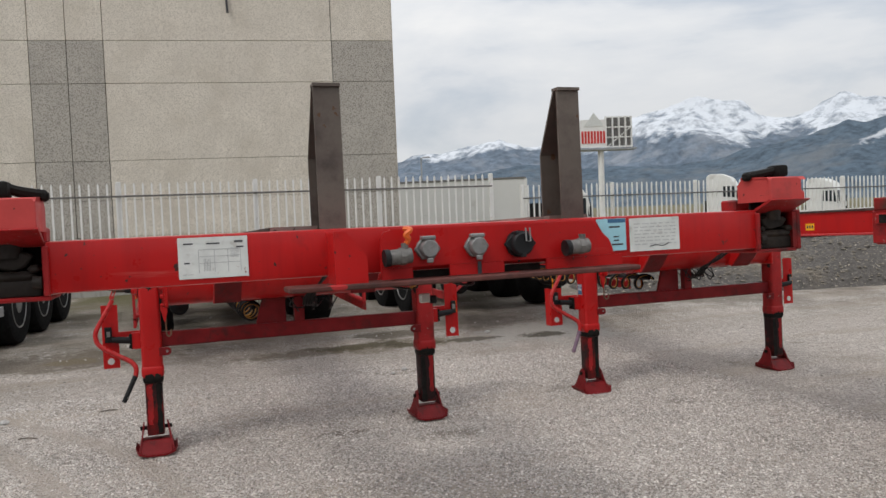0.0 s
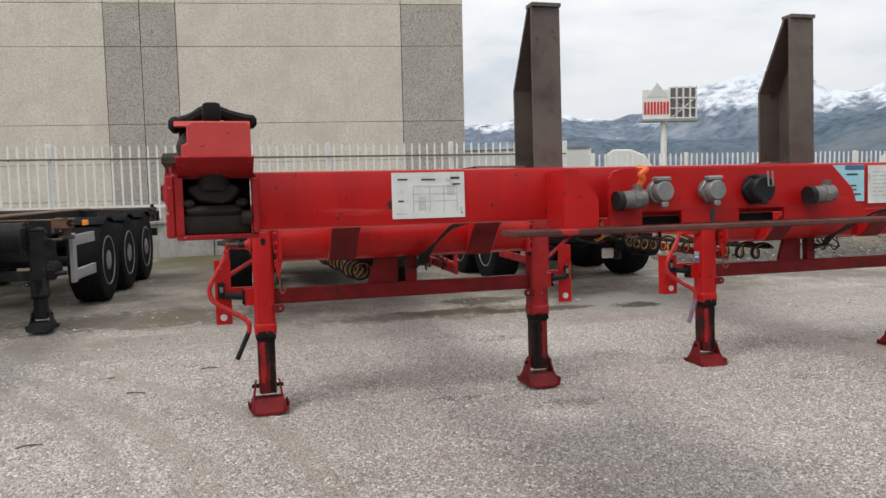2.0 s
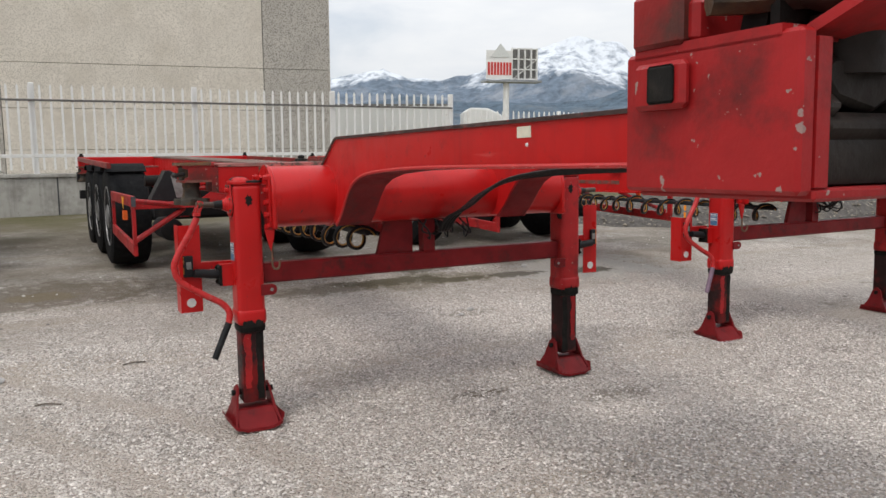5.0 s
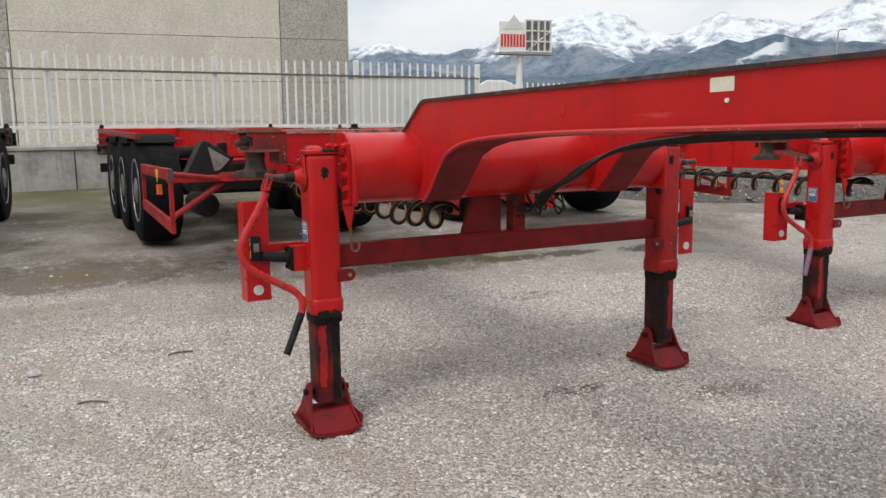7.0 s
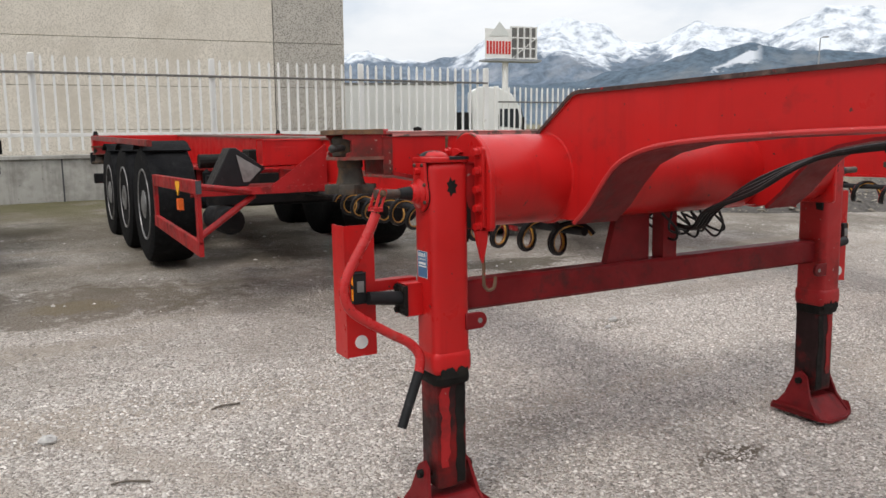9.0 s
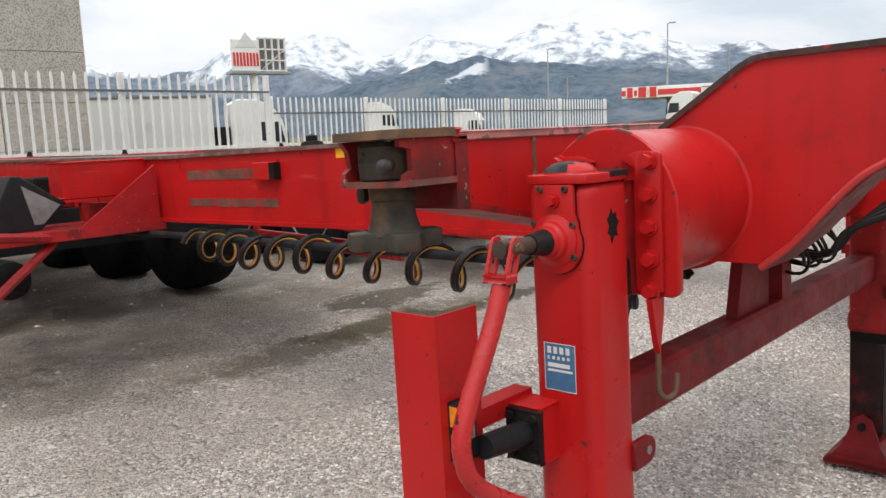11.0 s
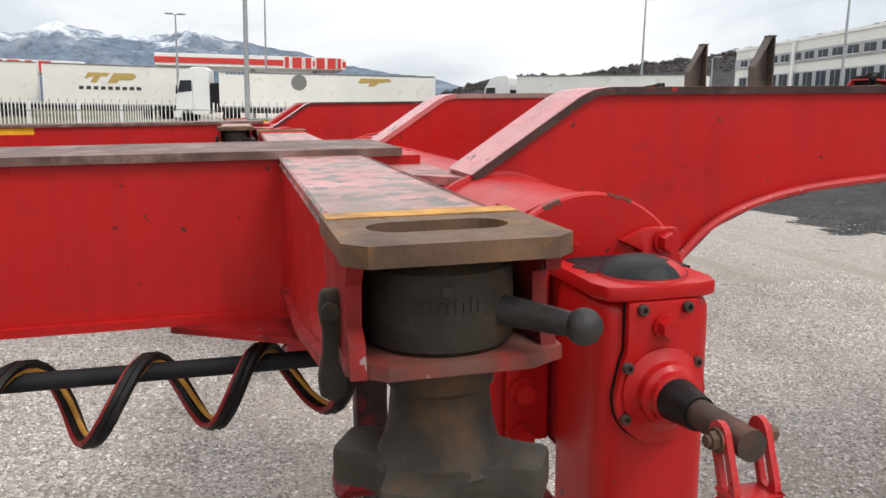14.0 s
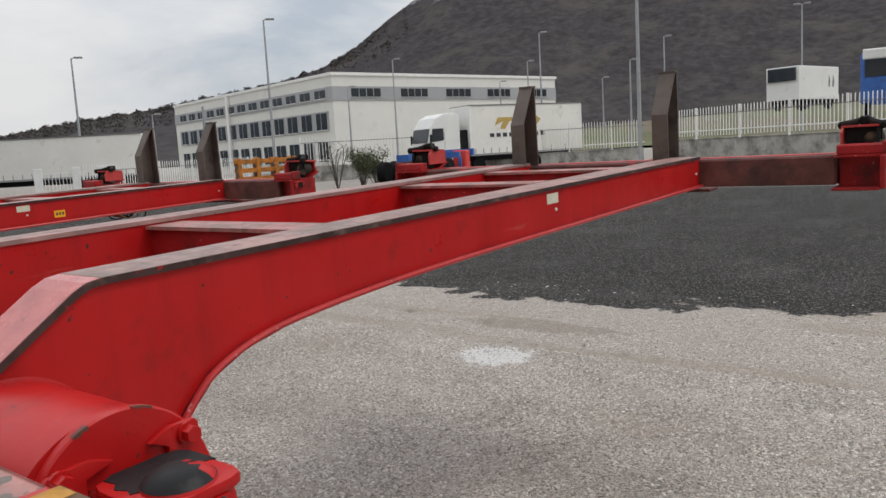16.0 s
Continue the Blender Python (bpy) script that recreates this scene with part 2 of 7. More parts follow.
ARM_TOP = material("rubbed_arm_paint", (0.50, 0.21, 0.19), 0.34, var=0.25, scale=7, dirt=((0.17, 0.135, 0.11), 0.42, 4), specks=((0.15, 0.12, 0.1), 0.2, 26), bump=0.0015, bump_scale=60, scuff=(0.55, 0.36, 0.33))
HOUSING = material("grimy_lock_paint", (0.24, 0.014, 0.013), 0.45, var=0.3, scale=8, dirt=((0.05, 0.026, 0.02), 0.42, 9), specks=((0.28, 0.2, 0.17), 0.05, 60), bump=0.0014, bump_scale=60, spec=0.25)
# red paint turned pink: the sky's glare is put into the base colour
KNEE_PAINT = material("pink_sky_sheen_paint", (0.55, 0.17, 0.16), 0.22, var=0.2, scale=8, dirt=((0.40, 0.05, 0.05), 0.2, 7), specks=((0.06, 0.03, 0.028), 0.06, 26), bump=0.001, bump_scale=50, scuff=(0.6, 0.42, 0.4))
DULL_ALLOY = material("dirty_coupling_metal", (0.17, 0.16, 0.15), 0.5, 0.3, var=0.3, scale=30, dirt=((0.06, 0.05, 0.045), 0.3, 25))
FLANGE_TOP = material("scraped_flange_paint", (0.34, 0.19, 0.17), 0.42, var=0.35, scale=8, dirt=((0.20, 0.155, 0.135), 0.42, 6), specks=((0.07, 0.045, 0.04), 0.06, 45), bump=0.0015, bump_scale=60, scuff=(0.5, 0.4, 0.37))
DARK_RIM = material("dark_chipped_rim", (0.055, 0.032, 0.028), 0.6, var=0.4, scale=14, dirt=((0.2, 0.13, 0.11), 0.2, 12), specks=((0.3, 0.02, 0.02), 0.07, 30), bump=0.002, bump_scale=70, spec=0.2)
SHAFT_IRON = material("dull_brown_shaft_steel", (0.06, 0.042, 0.034), 0.5, 0.3, var=0.35, scale=22, dirt=((0.16, 0.07, 0.04), 0.3, 18), bump=0.001, bump_scale=90)
PALE_EDGE = material("pale_red_edge", (0.46, 0.03, 0.03), 0.36, var=0.15, scale=9, dirt=((0.2, 0.02, 0.02), 0.12, 9), specks=((0.55, 0.2, 0.18), 0.05, 60))
STONE = material("limestone_chippings", (0.42, 0.405, 0.385), 0.85, var=0.25, scale=40)


# ---- building helpers ----
def part(name, bm, mat, parent=None, label="", smooth=False):
    me = bpy.data.meshes.new(name)
    bmesh.ops.recalc_face_normals(bm, faces=bm.faces)
    bm.to_mesh(me)
    bm.free()
    me.materials.append(mat)
    if smooth:
        me.shade_smooth()
        me.set_sharp_from_angle(angle=radians(38))
    ob = new(name, me)
    if parent:
        ob.parent = parent
    if label:
        ob["label"] = label
    return ob


def thing(name, label, category, group="", m=None):
    ob = tagged(new(name), label, category, group)
    ob.empty_display_size = 0.2
    if m is not None:
        ob.matrix_basis = m
    return ob


def box(x0, x1, y0, y1, z0, z1, bm=None, bevel=0.0, seg=1):
    bm = bm or bmesh.new()
    vs = bmesh.ops.create_cube(bm, size=1)["verts"]
    for v in vs:
        v.co = ((x0 + x1) / 2 + v.co.x * (x1 - x0), (y0 + y1) / 2 + v.co.y * (y1 - y0), (z0 + z1) / 2 + v.co.z * (z1 - z0))
    if bevel:
        es = list({ed for v in vs for ed in v.link_edges})
        bmesh.ops.bevel(bm, geom=es, offset=bevel, segments=seg, affect="EDGES", profile=0.6)
    return bm


def prism(pts, axis, a0, a1, bm=None, bevel=0.0, seg=1):
    """A polygon in the plane across axis ('x': (y, z), 'y': (x, z), 'z': (x, y)) drawn out from a0 to a1."""
    bm = bm or bmesh.new()

    def at(p, w):
        return {"x": (w, p[0], p[1]), "y": (p[0], w, p[1]), "z": (p[0], p[1], w)}[axis]

    lo, hi = [bm.verts.new(at(p, a0)) for p in pts], [bm.verts.new(at(p, a1)) for p in pts]
    fs = [bm.faces.new(lo), bm.faces.new(hi[::-1])]
    k = len(pts)
    for i in range(k):
        fs.append(bm.faces.new((lo[i], hi[i], hi[(i + 1) % k], lo[(i + 1) % k])))
    if bevel:
        bmesh.ops.recalc_face_normals(bm, faces=fs)
        es = [ed for ed in {ed for f in fs for ed in f.edges} if ed.calc_face_angle(0) > 0.6]
        bmesh.ops.bevel(bm, geom=es, offset=bevel, segments=seg, affect="EDGES", profile=0.6)
    return bm


def cyl(p, q, r, r2=None, seg=20, bm=None, caps=True):
    bm = bm or bmesh.new()
    p, q = Vector(p), Vector(q)
    d = q - p
    m = Matrix.Translation((p + q) / 2) @ d.to_track_quat("Z", "Y").to_matrix().to_4x4()
    bmesh.ops.create_cone(bm, cap_ends=caps, segments=seg, radius1=r, radius2=r if r2 is None else r2, depth=d.length, matrix=m)
    return bm


def ball(c, r, bm=None, scale=(1, 1, 1), u=16, v=10):
    bm = bm or bmesh.new()
    bmesh.ops.create_uvsphere(bm, u_segments=u, v_segments=v, radius=r, matrix=Matrix.Translation(c) @ Matrix.Diagonal((*scale, 1)))
    return bm


def lathe(rows, c, axis="z", seg=28, bm=None):
    """Rows of (radius, height) spun about the axis through c."""
    bm = bm or bmesh.new()
    rings = []
    for r, h in rows:
        ring = []
        for i in range(seg):
            w = 2 * math.pi * i / seg
            u, v = r * math.cos(w), r * math.sin(w)
            o = {"z": (u, v, h), "x": (h, u, v), "y": (v, h, u)}[axis]
            ring.append(bm.verts.new((c[0] + o[0], c[1] + o[1], c[2] + o[2])))
        rings.append(ring)
    for a_, b_ in zip(rings, rings[1:]):
        for i in range(seg):
            bm.faces.new((a_[i], a_[(i + 1) % seg], b_[(i + 1) % seg], b_[i]))
    if rows[0][0] > 1e-4:
        bm.faces.new(rings[0][::-1])
    if rows[-1][0] > 1e-4:
        bm.faces.new(rings[-1])
    return bm


def pierced(outer, hole, axis, a0, a1, bm=None):
    """A plate of the given outline with one hole through it, from a0 to a1 along an axis."""
    bm = bm or bmesh.new()
    at = {"x": lambda p, a: (a, p[0], p[1]), "y": lambda p, a: (p[0], a, p[1]), "z": lambda p, a: (p[0], p[1], a)}[axis]
    rings = [([bm.verts.new(at(p, a)) for p in outer], [bm.verts.new(at(p, a)) for p in hole]) for a in (a0, a1)]
    for lo, hi in zip(rings[0], rings[1]):
        k = len(lo)
        for i in range(k):
            bm.faces.new((lo[i], lo[(i + 1) % k], hi[(i + 1) % k], hi[i]))
    for ring in rings:
        es = [bm.edges.get((loop[i], loop[(i + 1) % len(loop)])) for loop in ring for i in range(len(loop))]
        bmesh.ops.triangle_fill(bm, edges=es, use_beauty=True)
    bmesh.ops.recalc_face_normals(bm, faces=bm.faces)
    return bm


def stadium(p, q, r, n=7):
    """The outline of a long hole or bar round the line from p to q."""
    a0 = math.atan2(q[1] - p[1], q[0] - p[0])
    return [(c[0] + r * math.cos(a0 + off + math.pi * k / n), c[1] + r * math.sin(a0 + off + math.pi * k / n)) for c, off in ((q, -math.pi / 2), (p, math.pi / 2)) for k in range(n + 1)]


def smooth_path(pts, steps=6):
    pts = [Vector(p) for p in pts]
    ext = [pts[0] * 2 - pts[1], *pts, pts[-1] * 2 - pts[-2]]
    out = []
    for i in range(1, len(ext) - 2):
        p0, p1, p2, p3 = ext[i - 1 : i + 3]
        for k in range(steps):
            t = k / steps
            out.append(0.5 * (2 * p1 + (p2 - p0) * t + (2 * p0 - 5 * p1 + 4 * p2 - p3) * t * t + (3 * p1 - p0 - 3 * p2 + p3) * t**3))
    return out + [pts[-1]]


def tube(pts, r, seg=8, bm=None, soft=True, steps=6):
    bm = bm or bmesh.new()
    pts = smooth_path(pts, steps) if soft else [Vector(p) for p in pts]
    up, rings = Vector((0.123, 0.31, 0.94)).normalized(), []
    for i, p in enumerate(pts):
        d = (pts[min(i + 1, len(pts) - 1)] - pts[max(i - 1, 0)]).normalized()
        s = d.cross(up)
        s = s.normalized() if s.length > 1e-4 else d.orthogonal().normalized()
        u = s.cross(d)
        up = u
        rings.append([bm.verts.new(p + r * (math.cos(w) * s + math.sin(w) * u)) for w in (2 * math.pi * k / seg for k in range(seg))])
    for a_, b_ in zip(rings, rings[1:]):
        for k in range(seg):
            bm.faces.new((a_[k], a_[(k + 1) % seg], b_[(k + 1) % seg], b_[k]))
    bm.faces.new(rings[0][::-1])
    bm.faces.new(rings[-1])
    return bm


def ribbon(pts, x0, x1, thick, bm=None):
    """A plate of the given thickness that follows (y, z) points, from x0 to x1."""
    bm = bm or bmesh.new()
    k = len(pts)
    nor = []
    for i in range(k):
        a_, b_ = pts[max(i - 1, 0)], pts[min(i + 1, k - 1)]
        d = Vector((b_[0] - a_[0], b_[1] - a_[1])).normalized()
        nor.append((-d.y, d.x))
    rows = []
    for (y, z), (ny, nz) in zip(pts, nor):
        rows.append([bm.verts.new(c) for c in ((x0, y, z), (x1, y, z), (x1, y + ny * thick, z + nz * thick), (x0, y + ny * thick, z + nz * thick))])
    for a_, b_ in zip(rows, rows[1:]):
        for i in range(4):
            bm.faces.new((a_[i], a_[(i + 1) % 4], b_[(i + 1) % 4], b_[i]))
    bm.faces.new(rows[0][::-1])
    bm.faces.new(rows[-1])
    return bm


def bolt(c, axis, r, h, bm=None):
    """A hexagon bolt head with a washer that stands out along the signed axis."""
    bm = bm or bmesh.new()
    d = Vector({"x": (1, 0, 0), "-x": (-1, 0, 0), "y": (0, 1, 0), "-y": (0, -1, 0), "z": (0, 0, 1)}[axis])
    c = Vector(c)
    cyl(c, c + d * h * 0.3, r * 1.25, seg=14, bm=bm)
    cyl(c + d * h * 0.3, c + d * h, r, r * 0.93, seg=6, bm=bm)
    return bm


# ---- ground ----
def ground_height(x, y):
    t = min(1, max(0, (y - 4.2) / 3.6))
    rise = 0.135 * t * t * (3 - 2 * t)
    near = math.exp(-((x - 2) ** 2 + (y - 4) ** 2) / 900)
    return rise + near * (0.014 * noise.noise((x * 0.55, y * 0.55, 0)) + 0.008 * noise.noise((x * 1.9, y * 1.9, 4)) - 0.004)


def ground_material():
    m = bpy.data.materials.new("gravel_yard")
    m.use_nodes = True
    n, l = m.node_tree.nodes, m.node_tree.links
    bsdf = n["Principled BSDF"]
    co = n.new("ShaderNodeTexCoord").outputs["Object"]
    sep = n.new("ShaderNodeSeparateXYZ")
    l.new(co, sep.inputs[0])
    X, Y = sep.outputs[0], sep.outputs[1]

    def ns(s, d=5.0, r=0.6):
        t = n.new("ShaderNodeTexNoise")
        t.inputs["Scale"].default_value, t.inputs["Detail"].default_value, t.inputs["Roughness"].default_value = s, d, r
        l.new(co, t.inputs["Vector"])
        return t.outputs["Fac"]

    def vor(s):
        t = n.new("ShaderNodeTexVoronoi")
        t.inputs["Scale"].default_value = s
        l.new(co, t.inputs["Vector"])
        return t

    def mth(op, a_, b_=0.0, c_=0.0):
        x = n.new("ShaderNodeMath")
        x.operation = op
        for i, v in enumerate((a_, b_, c_)):
            if isinstance(v, (int, float)):
                x.inputs[i].default_value = v
            else:
                l.new(v, x.inputs[i])
        return x.outputs[0]

    def rng(v, lo, hi, a_=0.0, b_=1.0):
        r = n.new("ShaderNodeMapRange")
        for i, w in enumerate((lo, hi, a_, b_)):
            r.inputs[i + 1].default_value = w
        l.new(v, r.inputs[0])
        return r.outputs[0]

    def mixed(fac, c1, c2):
        x = n.new("ShaderNodeMix")
        x.data_type = "RGBA"
        if isinstance(fac, float):
            x.inputs[0].default_value = fac
        else:
            l.new(fac, x.inputs[0])
        for sock, c in ((x.inputs[6], c1), (x.inputs[7], c2)):
            if isinstance(c, tuple):
                sock.default_value = (*c, 1)
            else:
                l.new(c, sock)
        return x.outputs[2]

    cells, fine = vor(72), vor(150)
    bw = n.new("ShaderNodeRGBToBW")
    l.new(cells.outputs["Color"], bw.inputs[0])
    bw2 = n.new("ShaderNodeRGBToBW")
    l.new(fine.outputs["Color"], bw2.inputs[0])
    stones = mixed(rng(bw.outputs[0], 0.15, 0.85), (0.18, 0.153, 0.131), (0.86, 0.79, 0.72))
    grit = mixed(rng(bw2.outputs[0], 0.15, 0.85), (0.225, 0.192, 0.163), (0.73, 0.655, 0.592))
    gravel = mixed(rng(ns(9, 4), 0.38, 0.62), grit, stones)
    gravel = mixed(rng(ns(0.9, 5), 0.35, 0.68, 0, 0.4), gravel, (0.45, 0.392, 0.338))
    dirt = rng(ns(0.42, 6, 0.62), 0.58, 0.74, 0, 0.55)
    gravel = mixed(dirt, gravel, (0.27, 0.225, 0.175))
    stain = rng(ns(1.7, 5, 0.55), 0.66, 0.74, 0, 0.6)
    gravel = mixed(stain, gravel, (0.12, 0.105, 0.075))
    # faint wheel tracks of packed earth
    tm = n.new("ShaderNodeMapping")
    tm.inputs["Rotation"].default_value = (0, 0, 0.42)
    tm.inputs["Scale"].default_value = (0.18, 1.5, 1.0)
    l.new(co, tm.inputs[0])
    tn = n.new("ShaderNodeTexNoise")
    tn.inputs["Scale"].default_value, tn.inputs["Detail"].default_value = 1.3, 4
    l.new(tm.outputs[0], tn.inputs["Vector"])
    gravel = mixed(rng(tn.outputs["Fac"], 0.52, 0.64, 0, 0.55), gravel, (0.40, 0.335, 0.27))
    # curved wheel tracks swept clear of stones
    bend = mth("ADD", mth("MULTIPLY", mth("MULTIPLY", mth("SUBTRACT", Y, 2.64), mth("SUBTRACT", Y, 3.9)), -0.1285), mth("MULTIPLY", mth("SUBTRACT", Y, 2.64), -0.452))
    across = mth("ADD", mth("SUBTRACT", mth("ADD", X, 0.76), bend), rng(ns(1.5, 6), 0.3, 0.7, -0.07, 0.07))
    for u, w in ((-0.15, 0.10), (-0.72, 0.11), (-1.12, 0.09)):
        band = mth("MULTIPLY", rng(mth("ABSOLUTE", mth("SUBTRACT", across, u)), w * 0.5, w * 1.3, 0.55, 0.0), rng(Y, 0.5, 2.5))
        gravel = mixed(mth("MULTIPLY", band, rng(Y, 5.8, 7.0, 1.0, 0.0)), gravel, (0.45, 0.388, 0.33))
    # damp soil and weeds towards the back of the yard
    back = mth("MULTIPLY", rng(Y, 4.9, 6.9), rng(ns(0.75, 8, 0.68), 0.40, 0.60))
    gravel = mixed(mth("MULTIPLY", back, 0.66), gravel, (0.135, 0.112, 0.08))
    olive = mth("MULTIPLY", rng(Y, 7.0, 9.5), rng(ns(0.5, 7, 0.65), 0.3, 0.55))
    gravel = mixed(mth("MULTIPLY", olive, 0.6), gravel, (0.15, 0.125, 0.085))
    moss = mth("MULTIPLY", rng(Y, 10.5, 14.0), rng(ns(0.9, 6), 0.32, 0.5))
    gravel = mixed(mth("MULTIPLY", moss, 0.85), gravel, (0.12, 0.11, 0.045))

    # a hollow with pale fines and a dark wet middle
    def spot(cx, cy, sx, sy):
        dx, dy = mth("DIVIDE", mth("SUBTRACT", X, cx), sx), mth("DIVIDE", mth("SUBTRACT", Y, cy), sy)
        d = mth("SQRT", mth("ADD", mth("MULTIPLY", dx, dx), mth("MULTIPLY", dy, dy)))
        return mth("ADD", mth("ADD", d, rough_edge), torn_edge)

    rough_edge, torn_edge = rng(ns(2.2, 5), 0.3, 0.7, -0.35, 0.35), rng(ns(9.0, 8, 0.7), 0.3, 0.7, -0.4, 0.4)

    gravel = mixed(rng(spot(3.35, 6.1, 1.0, 0.6), 0.7, 1.1, 0.75, 0), gravel, (0.46, 0.44, 0.40))
    gravel = mixed(rng(spot(3.33, 6.02, 0.34, 0.17), 0.7, 1.05, 0.9, 0), gravel, (0.09, 0.08, 0.06))
    SOIL, MOSS, WEED, FINES = (0.085, 0.07, 0.052), (0.12, 0.10, 0.05), (0.22, 0.17, 0.095), (0.39, 0.335, 0.28)
    for cx, cy, sx, sy, c, k in (
        (-2.1, 6.95, 1.3, 0.5, (0.14, 0.112, 0.078), 0.7), (-1.85, 6.85, 0.3, 0.17, WEED, 0.5), (-3.6, 6.6, 0.9, 0.3, (0.15, 0.12, 0.085), 0.6),
        (0.5, 6.2, 0.7, 0.2, (0.15, 0.125, 0.09), 0.7), (1.15, 6.28, 0.5, 0.16, SOIL, 0.85), (1.75, 6.12, 0.36, 0.11, SOIL, 0.85), (2.5, 6.15, 0.36, 0.12, SOIL, 0.8),
        (1.75, 6.75, 0.7, 0.22, (0.11, 0.092, 0.06), 0.75), (1.45, 6.2, 0.8, 0.3, MOSS, 0.5), (0.27, 3.19, 0.19, 0.085, (0.11, 0.085, 0.06), 0.8), (1.02, 2.83, 0.26, 0.11, (0.17, 0.135, 0.10), 0.65),
        (2.98, 2.88, 0.17, 0.07, (0.13, 0.10, 0.075), 0.7), (1.22, 5.0, 0.34, 0.1, (0.16, 0.135, 0.10), 0.65), (-0.31, 3.82, 0.26, 0.12, (0.2, 0.165, 0.13), 0.5),
        (0.66, 1.63, 0.6, 0.32, FINES, 0.7), (-2.9, 1.3, 0.5, 0.25, (0.24, 0.195, 0.15), 0.5), (0.6, 1.2, 0.12, 0.06, (0.15, 0.12, 0.09), 0.5),
        (3.1, -0.85, 0.9, 0.4, FINES, 0.55), (1.8, -2.1, 0.8, 0.2, (0.32, 0.27, 0.22), 0.6)):
        gravel = mixed(rng(spot(cx, cy, sx, sy), 0.72, 1.08, k, 0), gravel, c)
    gravel = mixed(rng(spot(1.51, -1.09, 0.27, 0.25), 0.98, 1.3, 0.97, 0), gravel, (0.8, 0.785, 0.76))
    # dark damp asphalt chippings in front of the trailers
    edge = mth("ADD", mth("MULTIPLY", mth("ADD", Y, 3.35), -1.0), rng(ns(0.8, 7, 0.65), 0.25, 0.75, -0.8, 0.8))
    wet = mth("MULTIPLY", rng(edge, -0.03, 0.06), rng(Y, -22.5, -20.0))
    speck = mixed(rng(bw.outputs[0], 0.7, 0.88), (0.0225, 0.0205, 0.019), (0.27, 0.25, 0.23))
    speck = mixed(rng(ns(0.7, 6), 0.5, 0.74, 0, 0.3), speck, (0.15, 0.145, 0.138))
    ground_colour = mixed(wet, gravel, speck)
    far = rng(Y, -24.0, -20.5, 1.0, 0.0)
    ground_colour = mixed(mth("MULTIPLY", far, 0.7), ground_colour, (0.30, 0.285, 0.26))
    l.new(ground_colour, bsdf.inputs["Base Color"])
    bsdf.inputs["Specular IOR Level"].default_value = 0.25
    l.new(rng(wet, 0, 1, 0.92, 0.8), bsdf.inputs["Roughness"])
    b1 = n.new("ShaderNodeBump")
    b1.inputs["Distance"].default_value, b1.inputs["Strength"].default_value = 0.018, 1.0
    l.new(mth("ADD", rng(cells.outputs["Distance"], 0, 0.9, 1, 0), mth("MULTIPLY", ns(9, 4), 1.2)), b1.inputs["Height"])
    b2 = n.new("ShaderNodeBump")
    b2.inputs["Distance"].default_value, b2.inputs["Strength"].default_value = 0.004, 0.8
    l.new(fine.outputs["Distance"], b2.inputs["Height"])
    l.new(b1.outputs[0], b2.inputs["Normal"])
    l.new(b2.outputs[0], bsdf.inputs["Normal"])
    return m


def build_ground():
    inner = [i * 0.3 for i in range(-60, 61)]
    outer = [22, 27, 34, 45, 60, 85, 130, 220, 400, 800, 1700, 3500]
    xs = [-v for v in outer[::-1]] + inner + outer
    ys = [-v for v in outer[::-1]] + inner + outer
    verts = [(x, y, ground_height(x, y)) for y in ys for x in xs]
    w = len(xs)
    faces = [(j * w + i, j * w + i + 1, (j + 1) * w + i + 1, (j + 1) * w + i) for j in range(len(ys) - 1) for i in range(w - 1)]
    me = bpy.data.meshes.new("ground")
    me.from_pydata(verts, [], faces)
    me.materials.append(ground_material())
    me.shade_smooth()
    tagged(new("ground", me), "pale grey gravel yard with dirt, weeds and dark damp patches", "ground", kind="structure")


build_ground()


def swept(x, y):
    """True on the curved wheel tracks, where few stones lie."""
    u = x + 0.76 + 0.452 * (y - 2.64) + 0.1285 * (y - 2.64) * (y - 3.9) + 0.08 * noise.noise((x * 1.5, y * 1.5, 2))
    return 1.0 < y < 6.2 and min(abs(u + 0.15) - 0.10, abs(u + 0.72) - 0.11, abs(u + 1.12) - 0.09) < 0


def pebbles(name, count, area, size, label, mat, height=None):
    """Loose stones strewn over area = (x0, x1, y0, y1), joined in one mesh."""
    rnd = random.Random(name)
    verts, faces = [], []
    shape = [(1, 0, 0), (0.3, 0.9, 0), (-0.8, 0.6, 0), (-0.9, -0.5, 0), (0.4, -0.95, 0), (0.1, 0.05, 0.75)]
    for _ in range(count):
        x, y = rnd.uniform(area[0], area[1]), rnd.uniform(area[2], area[3])
        z = (height or ground_height)(x, y)
        spill = ((x - 1.51) / 0.3) ** 2 + ((y + 1.09) / 0.28) ** 2 < 1
        if z is None or (rnd.random() < 0.8 and (spill or swept(x, y))) or rnd.random() < 0.14 + 0.7 * noise.noise((x * 0.8, y * 0.8, 11)):
            continue
        s = size * (0.5 + rnd.random() ** 2.2)
        w, k = rnd.uniform(0, 6.28), len(verts)
        c, d = math.cos(w), math.sin(w)
        fy, fz = rnd.uniform(0.6, 1), rnd.uniform(0.65, 1.15)
        for px, py, pz in shape:
            px, py = px * s * rnd.uniform(0.8, 1.2), py * s * fy * rnd.uniform(0.8, 1.2)
            verts.append((x + c * px - d * py, y + d * px + c * py, z - 0.1 * s + (pz * s * fz if pz else rnd.uniform(0, 0.25) * s)))
        faces += [(k + i, k + (i + 1) % 5, k + 5) for i in range(5)]
    me = bpy.data.meshes.new(name)
    me.from_pydata(verts, [], faces)
    me.materials.append(mat)
    tagged(new(name, me), label, "gravel", kind="stuff")


